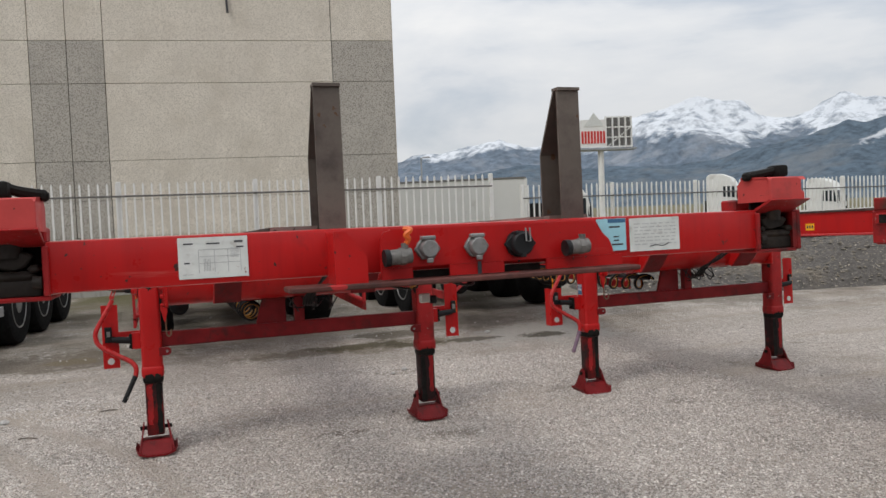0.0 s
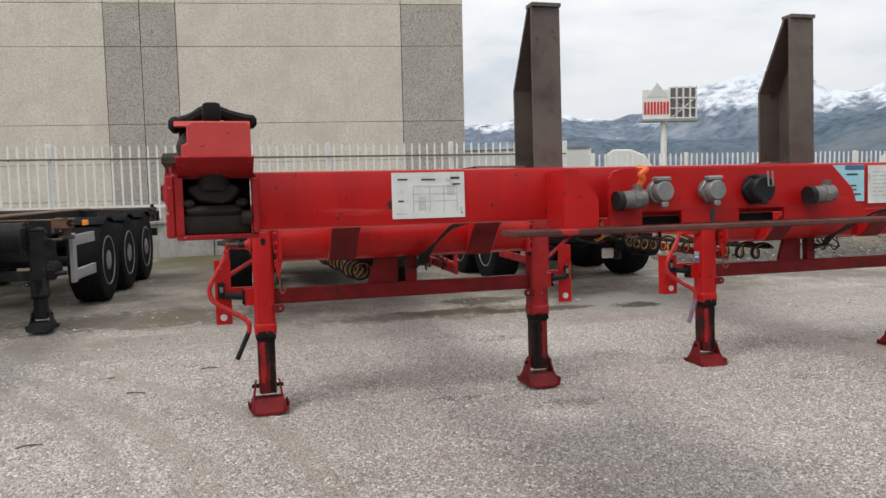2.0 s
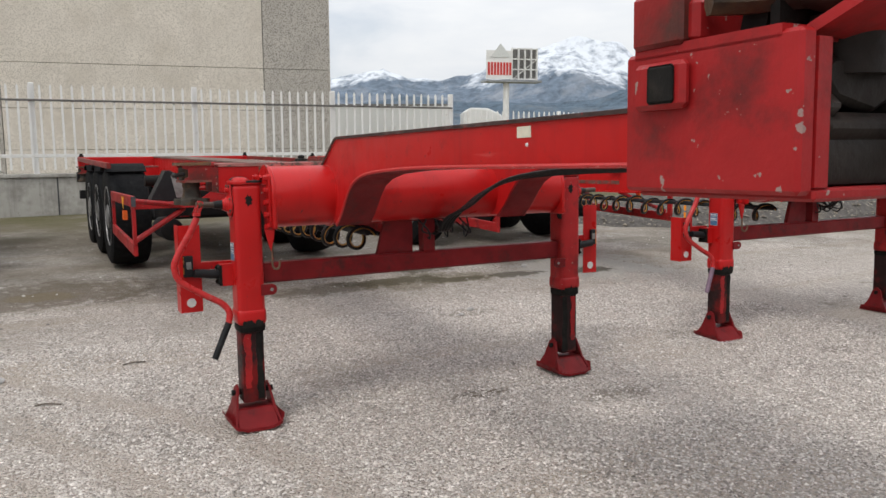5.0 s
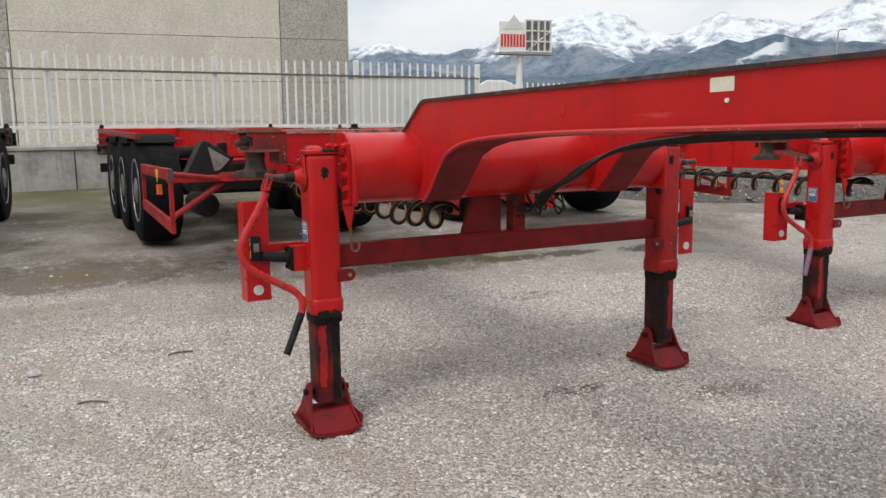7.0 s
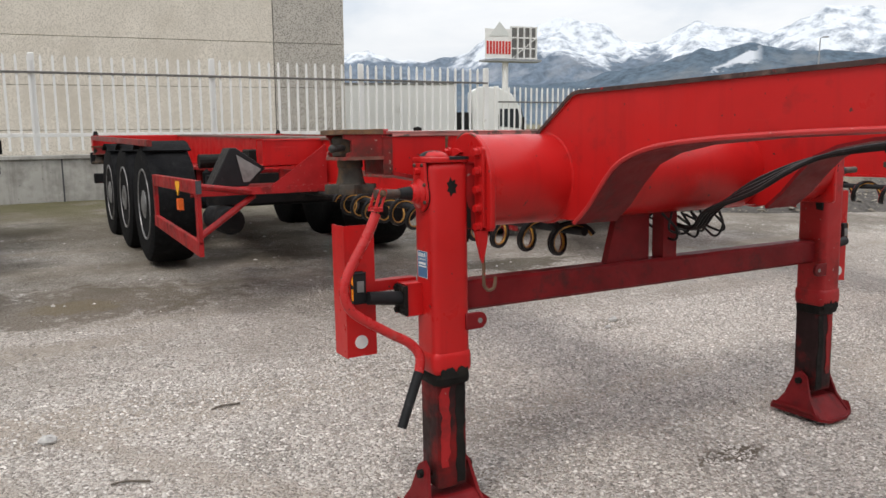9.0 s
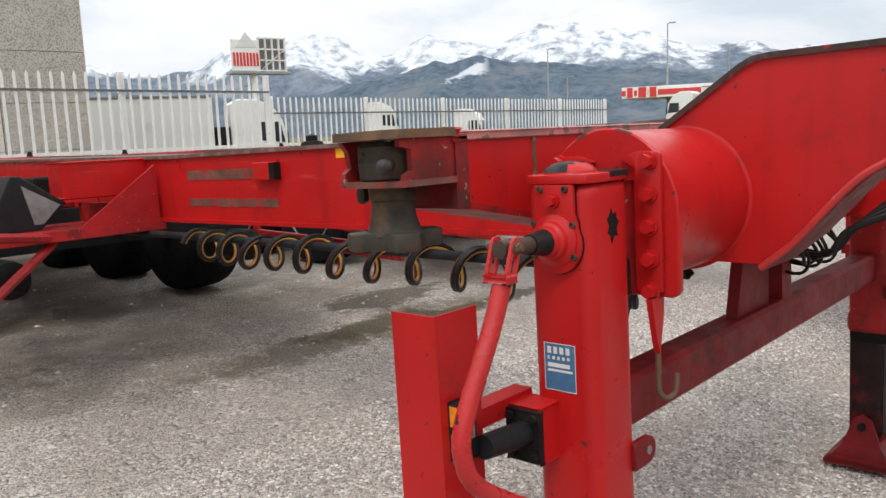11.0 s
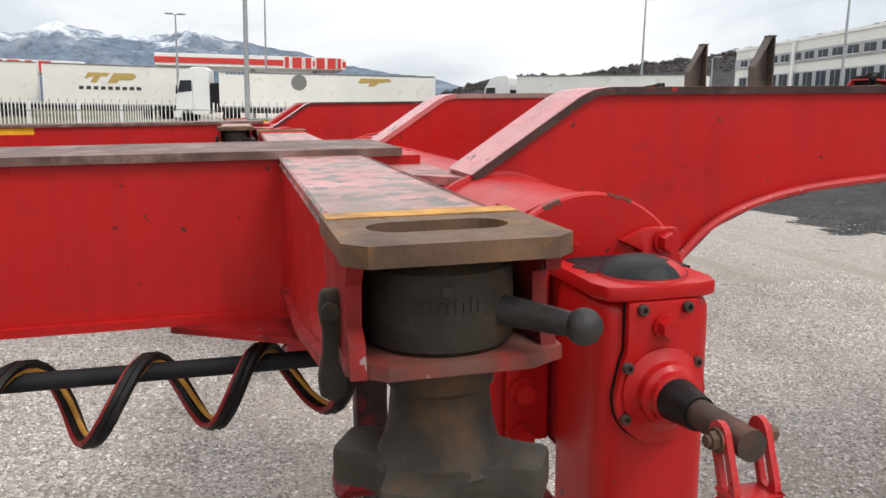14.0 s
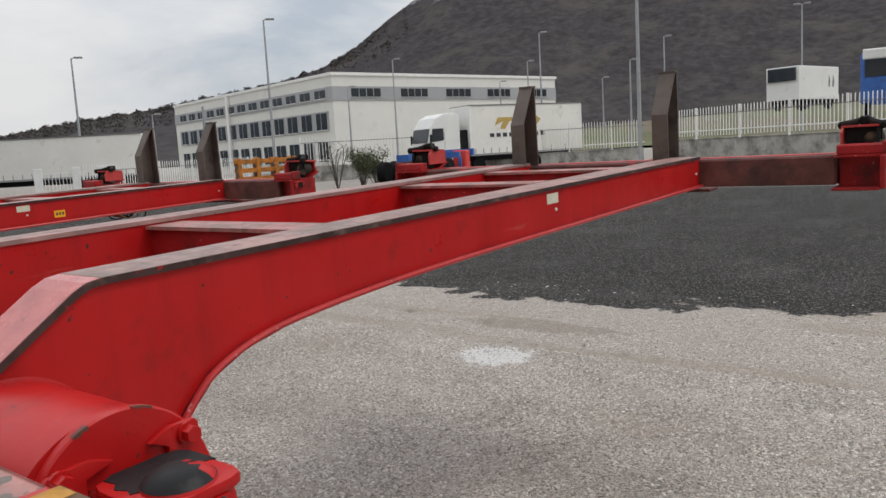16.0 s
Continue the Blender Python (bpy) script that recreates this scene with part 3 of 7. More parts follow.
def stone_material():
    m = bpy.data.materials.new("loose_chippings")
    m.use_nodes = True
    n, l = m.node_tree.nodes, m.node_tree.links
    g = n.new("ShaderNodeNewGeometry")
    r = n.new("ShaderNodeValToRGB")
    r.color_ramp.elements[0].color = (0.20, 0.176, 0.156, 1)
    r.color_ramp.elements[1].color = (0.80, 0.745, 0.69, 1)
    for q, c in ((0.55, (0.435, 0.395, 0.357, 1)), (0.9, (0.62, 0.57, 0.523, 1))):
        r.color_ramp.elements.new(q).color = c
    l.new(g.outputs["Random Per Island"], r.inputs[0])
    l.new(r.outputs[0], n["Principled BSDF"].inputs["Base Color"])
    n["Principled BSDF"].inputs["Roughness"].default_value = 0.9
    return m


LOOSE = stone_material()
pebbles("loose_gravel", 480000, (-4.4, 3.8, -1.4, 5.3), 0.0082, "loose pale limestone chippings strewn over the yard", LOOSE)
pebbles("coarse_gravel", 5000, (-7.0, 8.0, -4.0, 11.0), 0.015, "scattered coarser grey stones on the gravel", LOOSE)


# ---- boundary wall, fence and warehouse ----
WALL_POSE = pose(-1.67, 14.9, 0, 0, 0, -1)
CONCRETE = material("stained_concrete", (0.40, 0.385, 0.35), 0.85, var=0.15, scale=1.5, dirt=((0.12, 0.11, 0.095), 0.42, 1.3), streak=(0.12, 0.11, 0.095), specks=((0.2, 0.19, 0.17), 0.06, 14), bump=0.004, bump_scale=30)


def boundary_wall():
    ob = part("boundary_wall", box(-40, 8.2, -0.12, 0.12, -0.2, 0.80, bevel=0.01), CONCRETE)
    ob.matrix_basis = WALL_POSE
    tagged(ob, "low stained concrete wall under a white fence", "wall", kind="structure")
    cap = part("coping", box(-40, 8.22, -0.15, 0.15, 0.80, 0.86, bevel=0.008), CONCRETE, ob)
    for k in range(-13, 3):
        part("joint", box(k * 2.7 + 0.3, k * 2.7 + 0.32, -0.126, -0.1, 0, 0.80), DARK_INK, ob)


boundary_wall()


def picket_mesh(h, w=0.06, d=0.03):
    bm = bmesh.new()
    prism([(-w / 2, 0), (w / 2, 0), (w / 2, h - 0.05), (0, h), (-w / 2, h - 0.05)], "y", -d / 2, d / 2, bm)
    me = bpy.data.meshes.new("picket")
    bmesh.ops.recalc_face_normals(bm, faces=bm.faces)
    bm.to_mesh(me)
    bm.free()
    me.materials.append(WHITE_PAINT)
    return me


def fence(label, m, length, base, top, step=0.235, bay=4.2, pick=True, rails=(0.42, 0.42), start=0.0, foot=0.12):
    """A steel picket fence along x from start, with posts, two rails and pickets that stand above base."""
    f = thing("picket_fence", label, "fence", m=m)
    me = picket_mesh(top - base - foot, 0.036)
    k = int(length / step)
    joined = bmesh.new()
    for i in range(k):
        x = start + i * step
        if pick and i < 290:
            o = new("picket", me)
            o.parent = f
            o.location = (x, -0.03, base + foot)
        else:
            prism([(x - 0.019, base + foot), (x + 0.019, base + foot), (x + 0.019, top - 0.05), (x, top), (x - 0.019, top - 0.05)], "y", -0.045, -0.015, joined)
    if joined.verts:
        o = part("picket_run", joined, WHITE_PAINT, f)
        o["kind"] = "stuff"
    else:
        joined.free()
    part("rail", box(start, start + length, -0.062, -0.0455, top - rails[0] - 0.036, top - rails[0], bevel=0.003), DULL_ALLOY, f, "thin grey upper rail")
    part("rail", box(start, start + length, -0.015, 0.03, base + rails[1], base + rails[1] + 0.06, bevel=0.004), WHITE_PAINT, f)
    posts = int(length / bay) + 1
    for i in range(posts):
        x = start + i * bay
        part("post", box(x - 0.045, x + 0.045, -0.01, 0.08, base - 0.05, top + 0.02, bevel=0.008), WHITE_PAINT, f)
    return f


fence("white steel picket fence on the low concrete wall", WALL_POSE, 27.1, 0.86, 2.4, step=0.169, bay=2.71, start=-18.97, rails=(0.26, 0.28), foot=0.07)

AGGREGATE = material("washed_aggregate_panel", (0.70, 0.64, 0.555), 0.9, var=0.08, scale=1.0, dirt=((0.57, 0.51, 0.425), 0.3, 0.8), streak=(0.58, 0.525, 0.45), specks=((0.50, 0.45, 0.38), 0.2, 37), bump=0.006, bump_scale=45)
AGGREGATE_DARK = material("grey_aggregate_panel", (0.47, 0.435, 0.385), 0.9, var=0.1, scale=1.0, specks=((0.24, 0.222, 0.195), 0.2, 36), bump=0.008, bump_scale=40)


def warehouse():
    w = thing("warehouse", "tall windowless warehouse of beige and grey aggregate panels", "building", m=pose(6.17, 21.5, 0, 0, 0, -9))
    part("core", box(-45, -0.06, 0.06, 6, 0, 13.6), CONCRETE, w)
    # local x runs back from the corner; grey strips mark the columns
    cols = [(-1.88, -0.03, 1), (-8.5, -1.9, 0), (-9.52, -8.52, 1), (-10.54, -9.54, 1), (-17.1, -10.56, 0), (-18.1, -17.12, 1), (-19.1, -18.12, 1), (-25.0, -19.12, 0)]
    rows = [0.0, 1.2, 2.28, 3.44, 5.7, 6.95, 9.2, 11.4, 13.6]
    for x0, x1, dark in cols:
        for z0, z1 in zip(rows, rows[1:]):
            grey = dark and z0 < 6.9
            part("panel", box(x0, x1, -0.02, 0.08, z0 + 0.006, z1 - 0.006, bevel=0.006), AGGREGATE_DARK if grey else AGGREGATE, w, "grey aggregate panel" if grey else "")
    for z0, z1 in zip(rows, rows[1:]):
        part("panel", box(-0.06, 0.02, 0.1, 5.9, z0 + 0.006, z1 - 0.006, bevel=0.006), AGGREGATE, w)
    part("drip_pipe", tube([(-4.95, -0.08, 9.2), (-4.95, -0.1, 8.2), (-4.93, -0.13, 7.75)], 0.035), DARK_INK, w, "dark rain spout")
    part("coping", box(-45, 0.1, -0.08, 0.3, 13.6, 13.8), GALV, w)


warehouse()


# ---- container trailers ----
TUBE_Y, TUBE_Z, TUBE_R = 3.348, 1.138, 0.152
AXLES = (8.2, 9.4, 10.55)


def wheel(tr, side, y, z=0.80):
    """A wide single tyre with a dished steel rim; side is -1 or 1."""
    s = side
    rows = [(0.30, -0.17), (0.44, -0.19), (0.485, -0.17), (0.50, -0.12), (0.503, 0), (0.50, 0.12), (0.485, 0.17), (0.44, 0.19), (0.30, 0.17)]
    t = part("wheel", lathe([(r, h) for r, h in rows], (s * 0.985, y, z), "x", 40), RUBBER, tr, "black rubber tyre with a silver rim", True)
    rim = [(0.304, 0.168), (0.302, 0.178), (0.288, 0.178), (0.28, 0.155), (0.262, 0.11), (0.21, 0.095), (0.17, 0.115), (0.125, 0.125), (0.12, 0.175), (0.06, 0.19), (0.0001, 0.19)]
    part("rim", lathe([(r, s * h) for r, h in rim], (s * 0.985, y, z), "x", 32), RIM_STEEL, t, "silver steel rim", True)
    for k in range(10):
        w = 2 * math.pi * k / 10
        part("wheel_nut", cyl((s * 1.095, y + 0.17 * math.cos(w), z + 0.17 * math.sin(w)), (s * 1.13, y + 0.17 * math.cos(w), z + 0.17 * math.sin(w)), 0.014, seg=6), GALV, t)
    arc = [(y + 0.535 * math.cos(radians(w)), z + 0.535 * math.sin(radians(w))) for w in range(62, 132, 10)]
    part("mudguard", ribbon(arc, s * 0.80, s * 1.185, 0.012), RUBBER, tr, "black plastic mudguard", True)


def landing_leg(tr, s, crank, paint, lower):
    cx = s * 0.966
    # the far leg's shade and smears are both put into this darker red
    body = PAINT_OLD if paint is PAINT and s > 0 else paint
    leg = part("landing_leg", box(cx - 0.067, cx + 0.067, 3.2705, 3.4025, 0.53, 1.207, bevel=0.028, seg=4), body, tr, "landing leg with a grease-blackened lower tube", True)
    part("collar", box(cx - 0.072, cx + 0.072, 3.2655, 3.4075, 0.515, 0.60, bevel=0.028, seg=3), body, leg, "", True)
    part("collar_seal", box(cx - 0.066, cx + 0.066, 3.2725, 3.4005, 0.478, 0.53, bevel=0.02, seg=2), BLACK_IRON if paint is PAINT else lower, leg, "black greasy seal", True)
    rim = [(cx + 0.076 * a_, 3.336 + 0.069 * b_) for a_, b_ in ((-1, -0.62), (-0.9, -0.9), (-0.62, -1), (0.62, -1), (0.9, -0.9), (1, -0.62), (1, 0.62), (0.9, 0.9), (0.62, 1), (-0.62, 1), (-0.9, 0.9), (-1, 0.62))]
    part("head_plate", prism(rim, "z", 1.204, 1.2205, bevel=0.004, seg=2), paint, leg, "", True)
    dx = cx + s * 0.024
    part("cap", lathe([(0.0495, 1.2185), (0.0475, 1.2235), (0.040, 1.2315), (0.028, 1.2378), (0.014, 1.2405), (0.0001, 1.241)], (dx, 3.3355, 0), "z", 40), paint, leg, "flat dome cap", True)
    patch = lathe([(0.0480, 1.2243), (0.0405, 1.2322), (0.0283, 1.2385), (0.0142, 1.2412), (0.0001, 1.2417)], (dx, 3.3355, 0), "z", 40)
    bmesh.ops.delete(patch, geom=[f for f in patch.faces if f.calc_center_median().y < 3.316 + 0.004 * math.sin(f.calc_center_median().x * 300)], context="FACES")
    part("cap_patch", patch, PLASTIC, leg, "black paint on the dome cap", True)
    # black paint run over the inner part of the head plate and its rim
    daub = [(0.006, -0.0705), (-0.02, -0.0705), (-0.05, -0.0705), (-0.07, -0.062), (-0.0775, -0.04), (-0.0775, 0.035), (-0.068, 0.05), (-0.045, 0.047), (-0.03, 0.058), (-0.012, 0.05), (0.002, 0.055), (0.012, 0.03), (0.0, 0.012), (0.008, -0.02), (-0.004, -0.045)]
    part("paint_daub", prism([(cx + s * a_, 3.336 + b_) for a_, b_ in daub], "z", 1.212, 1.2215), PLASTIC, leg, "black paint daub")
    smear = [(0.913, 1.085), (0.905, 1.09), (0.897, 1.06), (0.888, 1.05), (0.886, 0.99), (0.892, 0.965), (0.9, 0.945), (0.907, 0.95), (0.914, 0.985), (0.919, 1.02), (0.912, 1.05)]
    part("grease_smear", prism([(s * a_, b_) for a_, b_ in smear], "y", 3.28, 3.31), BLACK_IRON, leg, "black grease smear")
    part("lower_tube", box(cx - 0.056, cx + 0.056, 3.288, 3.400, 0.125, 0.53, bevel=0.012, seg=2), lower, leg, "", True)
    rg = random.Random(3 if s < 0 else 4)

    def ragged(x0, x1, z0, z1, wob, n_=11):
        """An upright strip with torn edges, as (x, z) points."""
        side = [(x0 + rg.uniform(-wob, wob), z0 + (z1 - z0) * k / n_) for k in range(n_ + 1)]
        return side + [(x1 + rg.uniform(-wob, wob), z1 - (z1 - z0) * k / n_) for k in range(n_ + 1)]

    part("wear_stripe", prism(ragged(cx - s * 0.048, cx - s * 0.014, 0.14, 0.475, 0.005), "y", 3.2862, 3.292), BLACK_IRON, leg, "black worn strip")
    part("paint_stripe", prism(ragged(cx + s * 0.012, cx + s * 0.042, 0.2, 0.472, 0.007), "y", 3.2857, 3.292), PAINT_OLD if paint is PAINT else lower, leg, "torn strip of worn red paint")
    drip = [(cx - 0.05, 0.507)] + [(cx - 0.05 + 0.1 * k / 12, 0.519 + rg.uniform(0.0, 0.026)) for k in range(13)] + [(cx + 0.05, 0.507)]
    part("grease_edge", prism(drip, "y", 3.2648, 3.2672), BLACK_IRON if paint is PAINT else lower, leg, "black grease along the collar")
    # rocking foot: a curved sole with two upswept ears and a pin
    sole = [(-0.132, 0.05), (-0.112, 0.018), (-0.06, 0.004), (0.06, 0.004), (0.112, 0.018), (0.132, 0.05)]
    depth = (0.10, 0.128, 0.14, 0.14, 0.128, 0.10)
    bm = bmesh.new()
    rows = [[bm.verts.new((cx + a_, 3.345 + q * d_, za + h)) for h in (0, 0.013) for q in (-1, 1)] for (a_, za), d_ in zip(sole, depth)]
    for p, q in zip(rows, rows[1:]):
        for i, j in ((0, 1), (1, 3), (3, 2), (2, 0)):
            bm.faces.new((p[i], p[j], q[j], q[i]))
    bm.faces.new([rows[0][i] for i in (0, 1, 3, 2)])
    bm.faces.new([rows[-1][i] for i in (0, 1, 3, 2)])
    for k in (-1, 1):
        # cheek: broad at the sole, narrow and rounded at the pin, leaning outwards
        prof = [(3.222, 0.02, 0.118), (3.468, 0.02, 0.118), (3.41, 0.10, 0.098), (3.376, 0.195, 0.083), (3.345, 0.214, 0.08), (3.314, 0.195, 0.083), (3.28, 0.10, 0.098)]
        inn, out = [bm.verts.new((cx + k * (x - 0.011), y, z)) for y, z, x in prof], [bm.verts.new((cx + k * x, y, z)) for y, z, x in prof]
        bm.faces.new(inn)
        bm.faces.new(out[::-1])
        for i in range(7):
            bm.faces.new((inn[i], out[i], out[(i + 1) % 7], inn[(i + 1) % 7]))
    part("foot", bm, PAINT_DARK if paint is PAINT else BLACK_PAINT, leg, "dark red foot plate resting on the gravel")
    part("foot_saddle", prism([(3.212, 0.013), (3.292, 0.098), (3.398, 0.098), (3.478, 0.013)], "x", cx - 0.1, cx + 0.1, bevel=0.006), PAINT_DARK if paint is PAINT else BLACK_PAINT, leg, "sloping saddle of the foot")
    part("foot_pin", cyl((cx - 0.102, 3.345, 0.172), (cx + 0.102, 3.345, 0.172), 0.014, seg=12), BLACK_IRON, leg)
    tab = [(0.92, 0.66)] + [(0.868 - 0.027 * math.cos(radians(w)), 0.687 + 0.027 * math.sin(radians(w))) for w in range(-90, 91, 18)] + [(0.92, 0.714)]
    eye = part("tow_eye", prism([(s * a_, b_) for a_, b_ in tab], "y", 3.262, 3.276, bevel=0.002), PAINT_DARK if paint is PAINT else paint, leg, "rounded tab with a hole", True)
    part("eye_hole", cyl((s * 0.868, 3.2605, 0.687), (s * 0.868, 3.2775, 0.687), 0.0085, seg=14), GREY_PLASTIC, eye, "bright worn hole")
    chip = [(-0.02, 0.012), (-0.012, 0.016), (-0.006, 0.03), (0.0, 0.018), (0.012, 0.022), (0.011, 0.01), (0.02, 0.004), (0.012, -0.006), (0.014, -0.022), (0.003, -0.02), (-0.006, -0.034), (-0.01, -0.018), (-0.019, -0.014), (-0.013, -0.002)]
    part("chipped_spot", prism([(cx - s * (0.005 + a_), 1.128 + b_) for a_, b_ in chip], "y", 3.2697, 3.2725), BLACK_IRON, leg, "black patch of chipped paint")
    # gear cover on the outer face
    ox = s * 1.033
    def keyhole(g):
        ring = [(3.3375 + (0.0525 + g) * math.cos(radians(w)), 1.1005 + (0.0525 + g) * math.sin(radians(w))) for w in range(-208, 29, 12)]
        return ring + [(3.3825 + g, 1.14), (3.378 + g, 1.153), (3.378 + g, 1.2035), (3.2975 - g, 1.2035), (3.2975 - g, 1.153), (3.2925 - g, 1.14)]

    part("gasket", prism(keyhole(0.0014), "x", ox, ox + s * 0.003), BLACK_IRON, leg, "dark gasket line")
    part("gear_cover", prism(keyhole(0.0), "x", ox, ox + s * 0.011, bevel=0.003, seg=2), paint, leg, "", True)
    for y, z in ((3.363, 1.196), (3.312, 1.196), (3.378, 1.1355), (3.2985, 1.135), (3.298, 1.08), (3.379, 1.08)):
        sc = part("cover_screw", lathe([(0.0062, 0), (0.0062, s * 0.004), (0.005, s * 0.006), (0.0028, s * 0.006), (0.0028, s * 0.003), (0.0001, s * 0.003)], (ox + s * 0.0105, y, z), "x", 16), SHAFT_IRON, leg, "", True)
    part("cover_bolt", bolt((ox + s * 0.011, 3.3373, 1.177), "x" if s > 0 else "-x", 0.0112, 0.016), paint, leg)
    part("shaft_boss", lathe([(0.046, 0), (0.046, s * 0.004), (0.039, s * 0.008), (0.0345, s * 0.011), (0.033, s * 0.02), (0.028, s * 0.024), (0.0265, s * 0.031), (0.02, s * 0.034)], (ox + s * 0.01, 3.3373, 1.108), "x", 36), paint, leg, "", True)
    part("shaft_seal", cyl((ox + s * 0.035, 3.338, 1.108), (ox + s * 0.083, 3.338, 1.109), 0.024, 0.0175, seg=24), HOSE_BLACK, leg, "black rubber seal", True)
    part("crank_shaft", cyl((ox + s * 0.07, 3.338, 1.109), (s * 1.197, 3.338, 1.112), 0.0145, seg=18), SHAFT_IRON, leg, "rusty steel shaft", True)
    # marker plate: an angle at the side of the trailer, on an arm
    if paint is PAINT:
        bm = box(s * 1.271, s * 1.172, 3.414, 3.418, 0.585, 1.011)
        box(s * 1.275, s * 1.271, 3.414, 3.515, 0.582, 1.010, bm=bm)
        part("marker_plate", bm, paint, leg, "bent red side plate with a pale round reflector")
        part("round_reflector", cyl((s * 1.226, 3.4155, 0.632), (s * 1.226, 3.4105, 0.632), 0.022, seg=24), WHITE_DISC, leg, "pale round reflector")
        part("plate_arm", box(s * 1.185, s * 1.02, 3.4185, 3.46, 0.79, 0.825), paint, leg)
    part("rest_bracket", box(s * 1.028, s * 1.09, 3.352, 3.424, 0.712, 0.815, bevel=0.003), paint, leg, "red bracket")
    rp = part("rest_plate", box(s * 1.09, s * 1.098, 3.347, 3.419, 0.716, 0.81, bevel=0.003), BLACK_IRON, leg, "black bracket plate")
    for y, z in ((3.358, 0.727), (3.408, 0.727), (3.358, 0.799), (3.408, 0.799)):
        part("plate_bolt", bolt((s * 1.098, y, z), "x" if s > 0 else "-x", 0.008, 0.009), BLACK_IRON, rp)
    part("crank_rest", cyl((s * 1.096, 3.383, 0.767), (s * 1.213, 3.38, 0.78), 0.0235, 0.021, seg=16), PLASTIC, leg, "black plastic crank rest", True)
    if paint is PAINT:
        part("side_lamp", box(s * 1.218, s * 1.254, 3.391, 3.4138, 0.765, 0.86, bevel=0.004), PLASTIC, leg, "black marker lamp")
        for z in (0.772, 0.822):
            part("amber_lens", box(s * 1.254, s * 1.256, 3.394, 3.412, z, z + 0.036), AMBER, leg, "amber reflector")
        part("clear_lens", box(s * 1.223, s * 1.245, 3.387, 3.391, 0.80, 0.835), GREY_PLASTIC, leg, "grey lens")
    if crank:
        yoke = bmesh.new()
        for y in (3.355, 3.315):
            pierced(stadium((s * 1.179, 1.118), (s * 1.196, 1.074), 0.0125), stadium((s * 1.1855, 1.1), (s * 1.194, 1.077), 0.0055), "y", y, y + 0.006, yoke)
        box(s * 1.186, s * 1.209, 3.3152, 3.3608, 1.061, 1.07, bm=yoke, bevel=0.003)
        part("yoke", yoke, HANDLE_RED, leg, "red slotted clevis with chipped edges")
        part("yoke_pin", bolt((s * 1.181, 3.3612, 1.114), "y", 0.009, 0.009, bm=cyl((s * 1.181, 3.303, 1.114), (s * 1.181, 3.374, 1.114), 0.0055, seg=10)), RUSTY, leg)
        part("pin_nut", bolt((s * 1.181, 3.3148, 1.114), "-y", 0.009, 0.008), RUSTY, leg)
        bar = [(s * 1.195, 3.338, 1.052), (s * 1.228, 3.338, 0.985), (s * 1.30, 3.34, 0.86), (s * 1.308, 3.34, 0.80), (s * 1.28, 3.335, 0.745), (s * 1.17, 3.33, 0.672), (s * 1.10, 3.32, 0.63), (s * 1.07, 3.31, 0.585), (s * 1.076, 3.305, 0.53)]
        part("crank_bar", tube(bar, 0.0158, 12), HANDLE_RED, leg, "bent glossy red crank bar", True)
        part("crank_grip", cyl((s * 1.076, 3.305, 0.535), (s * 1.155, 3.28, 0.37), 0.0165, 0.0155, seg=14), PLASTIC, leg, "black rubber crank grip", True)
        plate = part("type_plate", box(s * 1.0335, s * 1.0345, 3.311, 3.375, 0.835, 0.92), MID_BLUE, leg, "blue maker's sticker")
        part("sticker_border", pierced([(3.310, 0.834), (3.376, 0.834), (3.376, 0.921), (3.310, 0.921)], [(3.3112, 0.8352), (3.3748, 0.8352), (3.3748, 0.9198), (3.3112, 0.9198)], "x", s * 1.0342, s * 1.0349), WHITE_LABEL, plate, "pale border")
        for z, h, n_, gap in ((0.902, 0.0125, 4, 0.62), (0.891, 0.006, 5, 0.5), (0.877, 0.0075, 1, 0.9), (0.869, 0.004, 1, 1.0)):
            for q in range(n_):
                y0 = 3.369 - q * 0.052 / n_
                part("sticker_bar", box(s * 1.0345, s * 1.035, y0 - 0.052 / n_ * gap, y0, z, z + h), WHITE_LABEL, plate)
    return leg


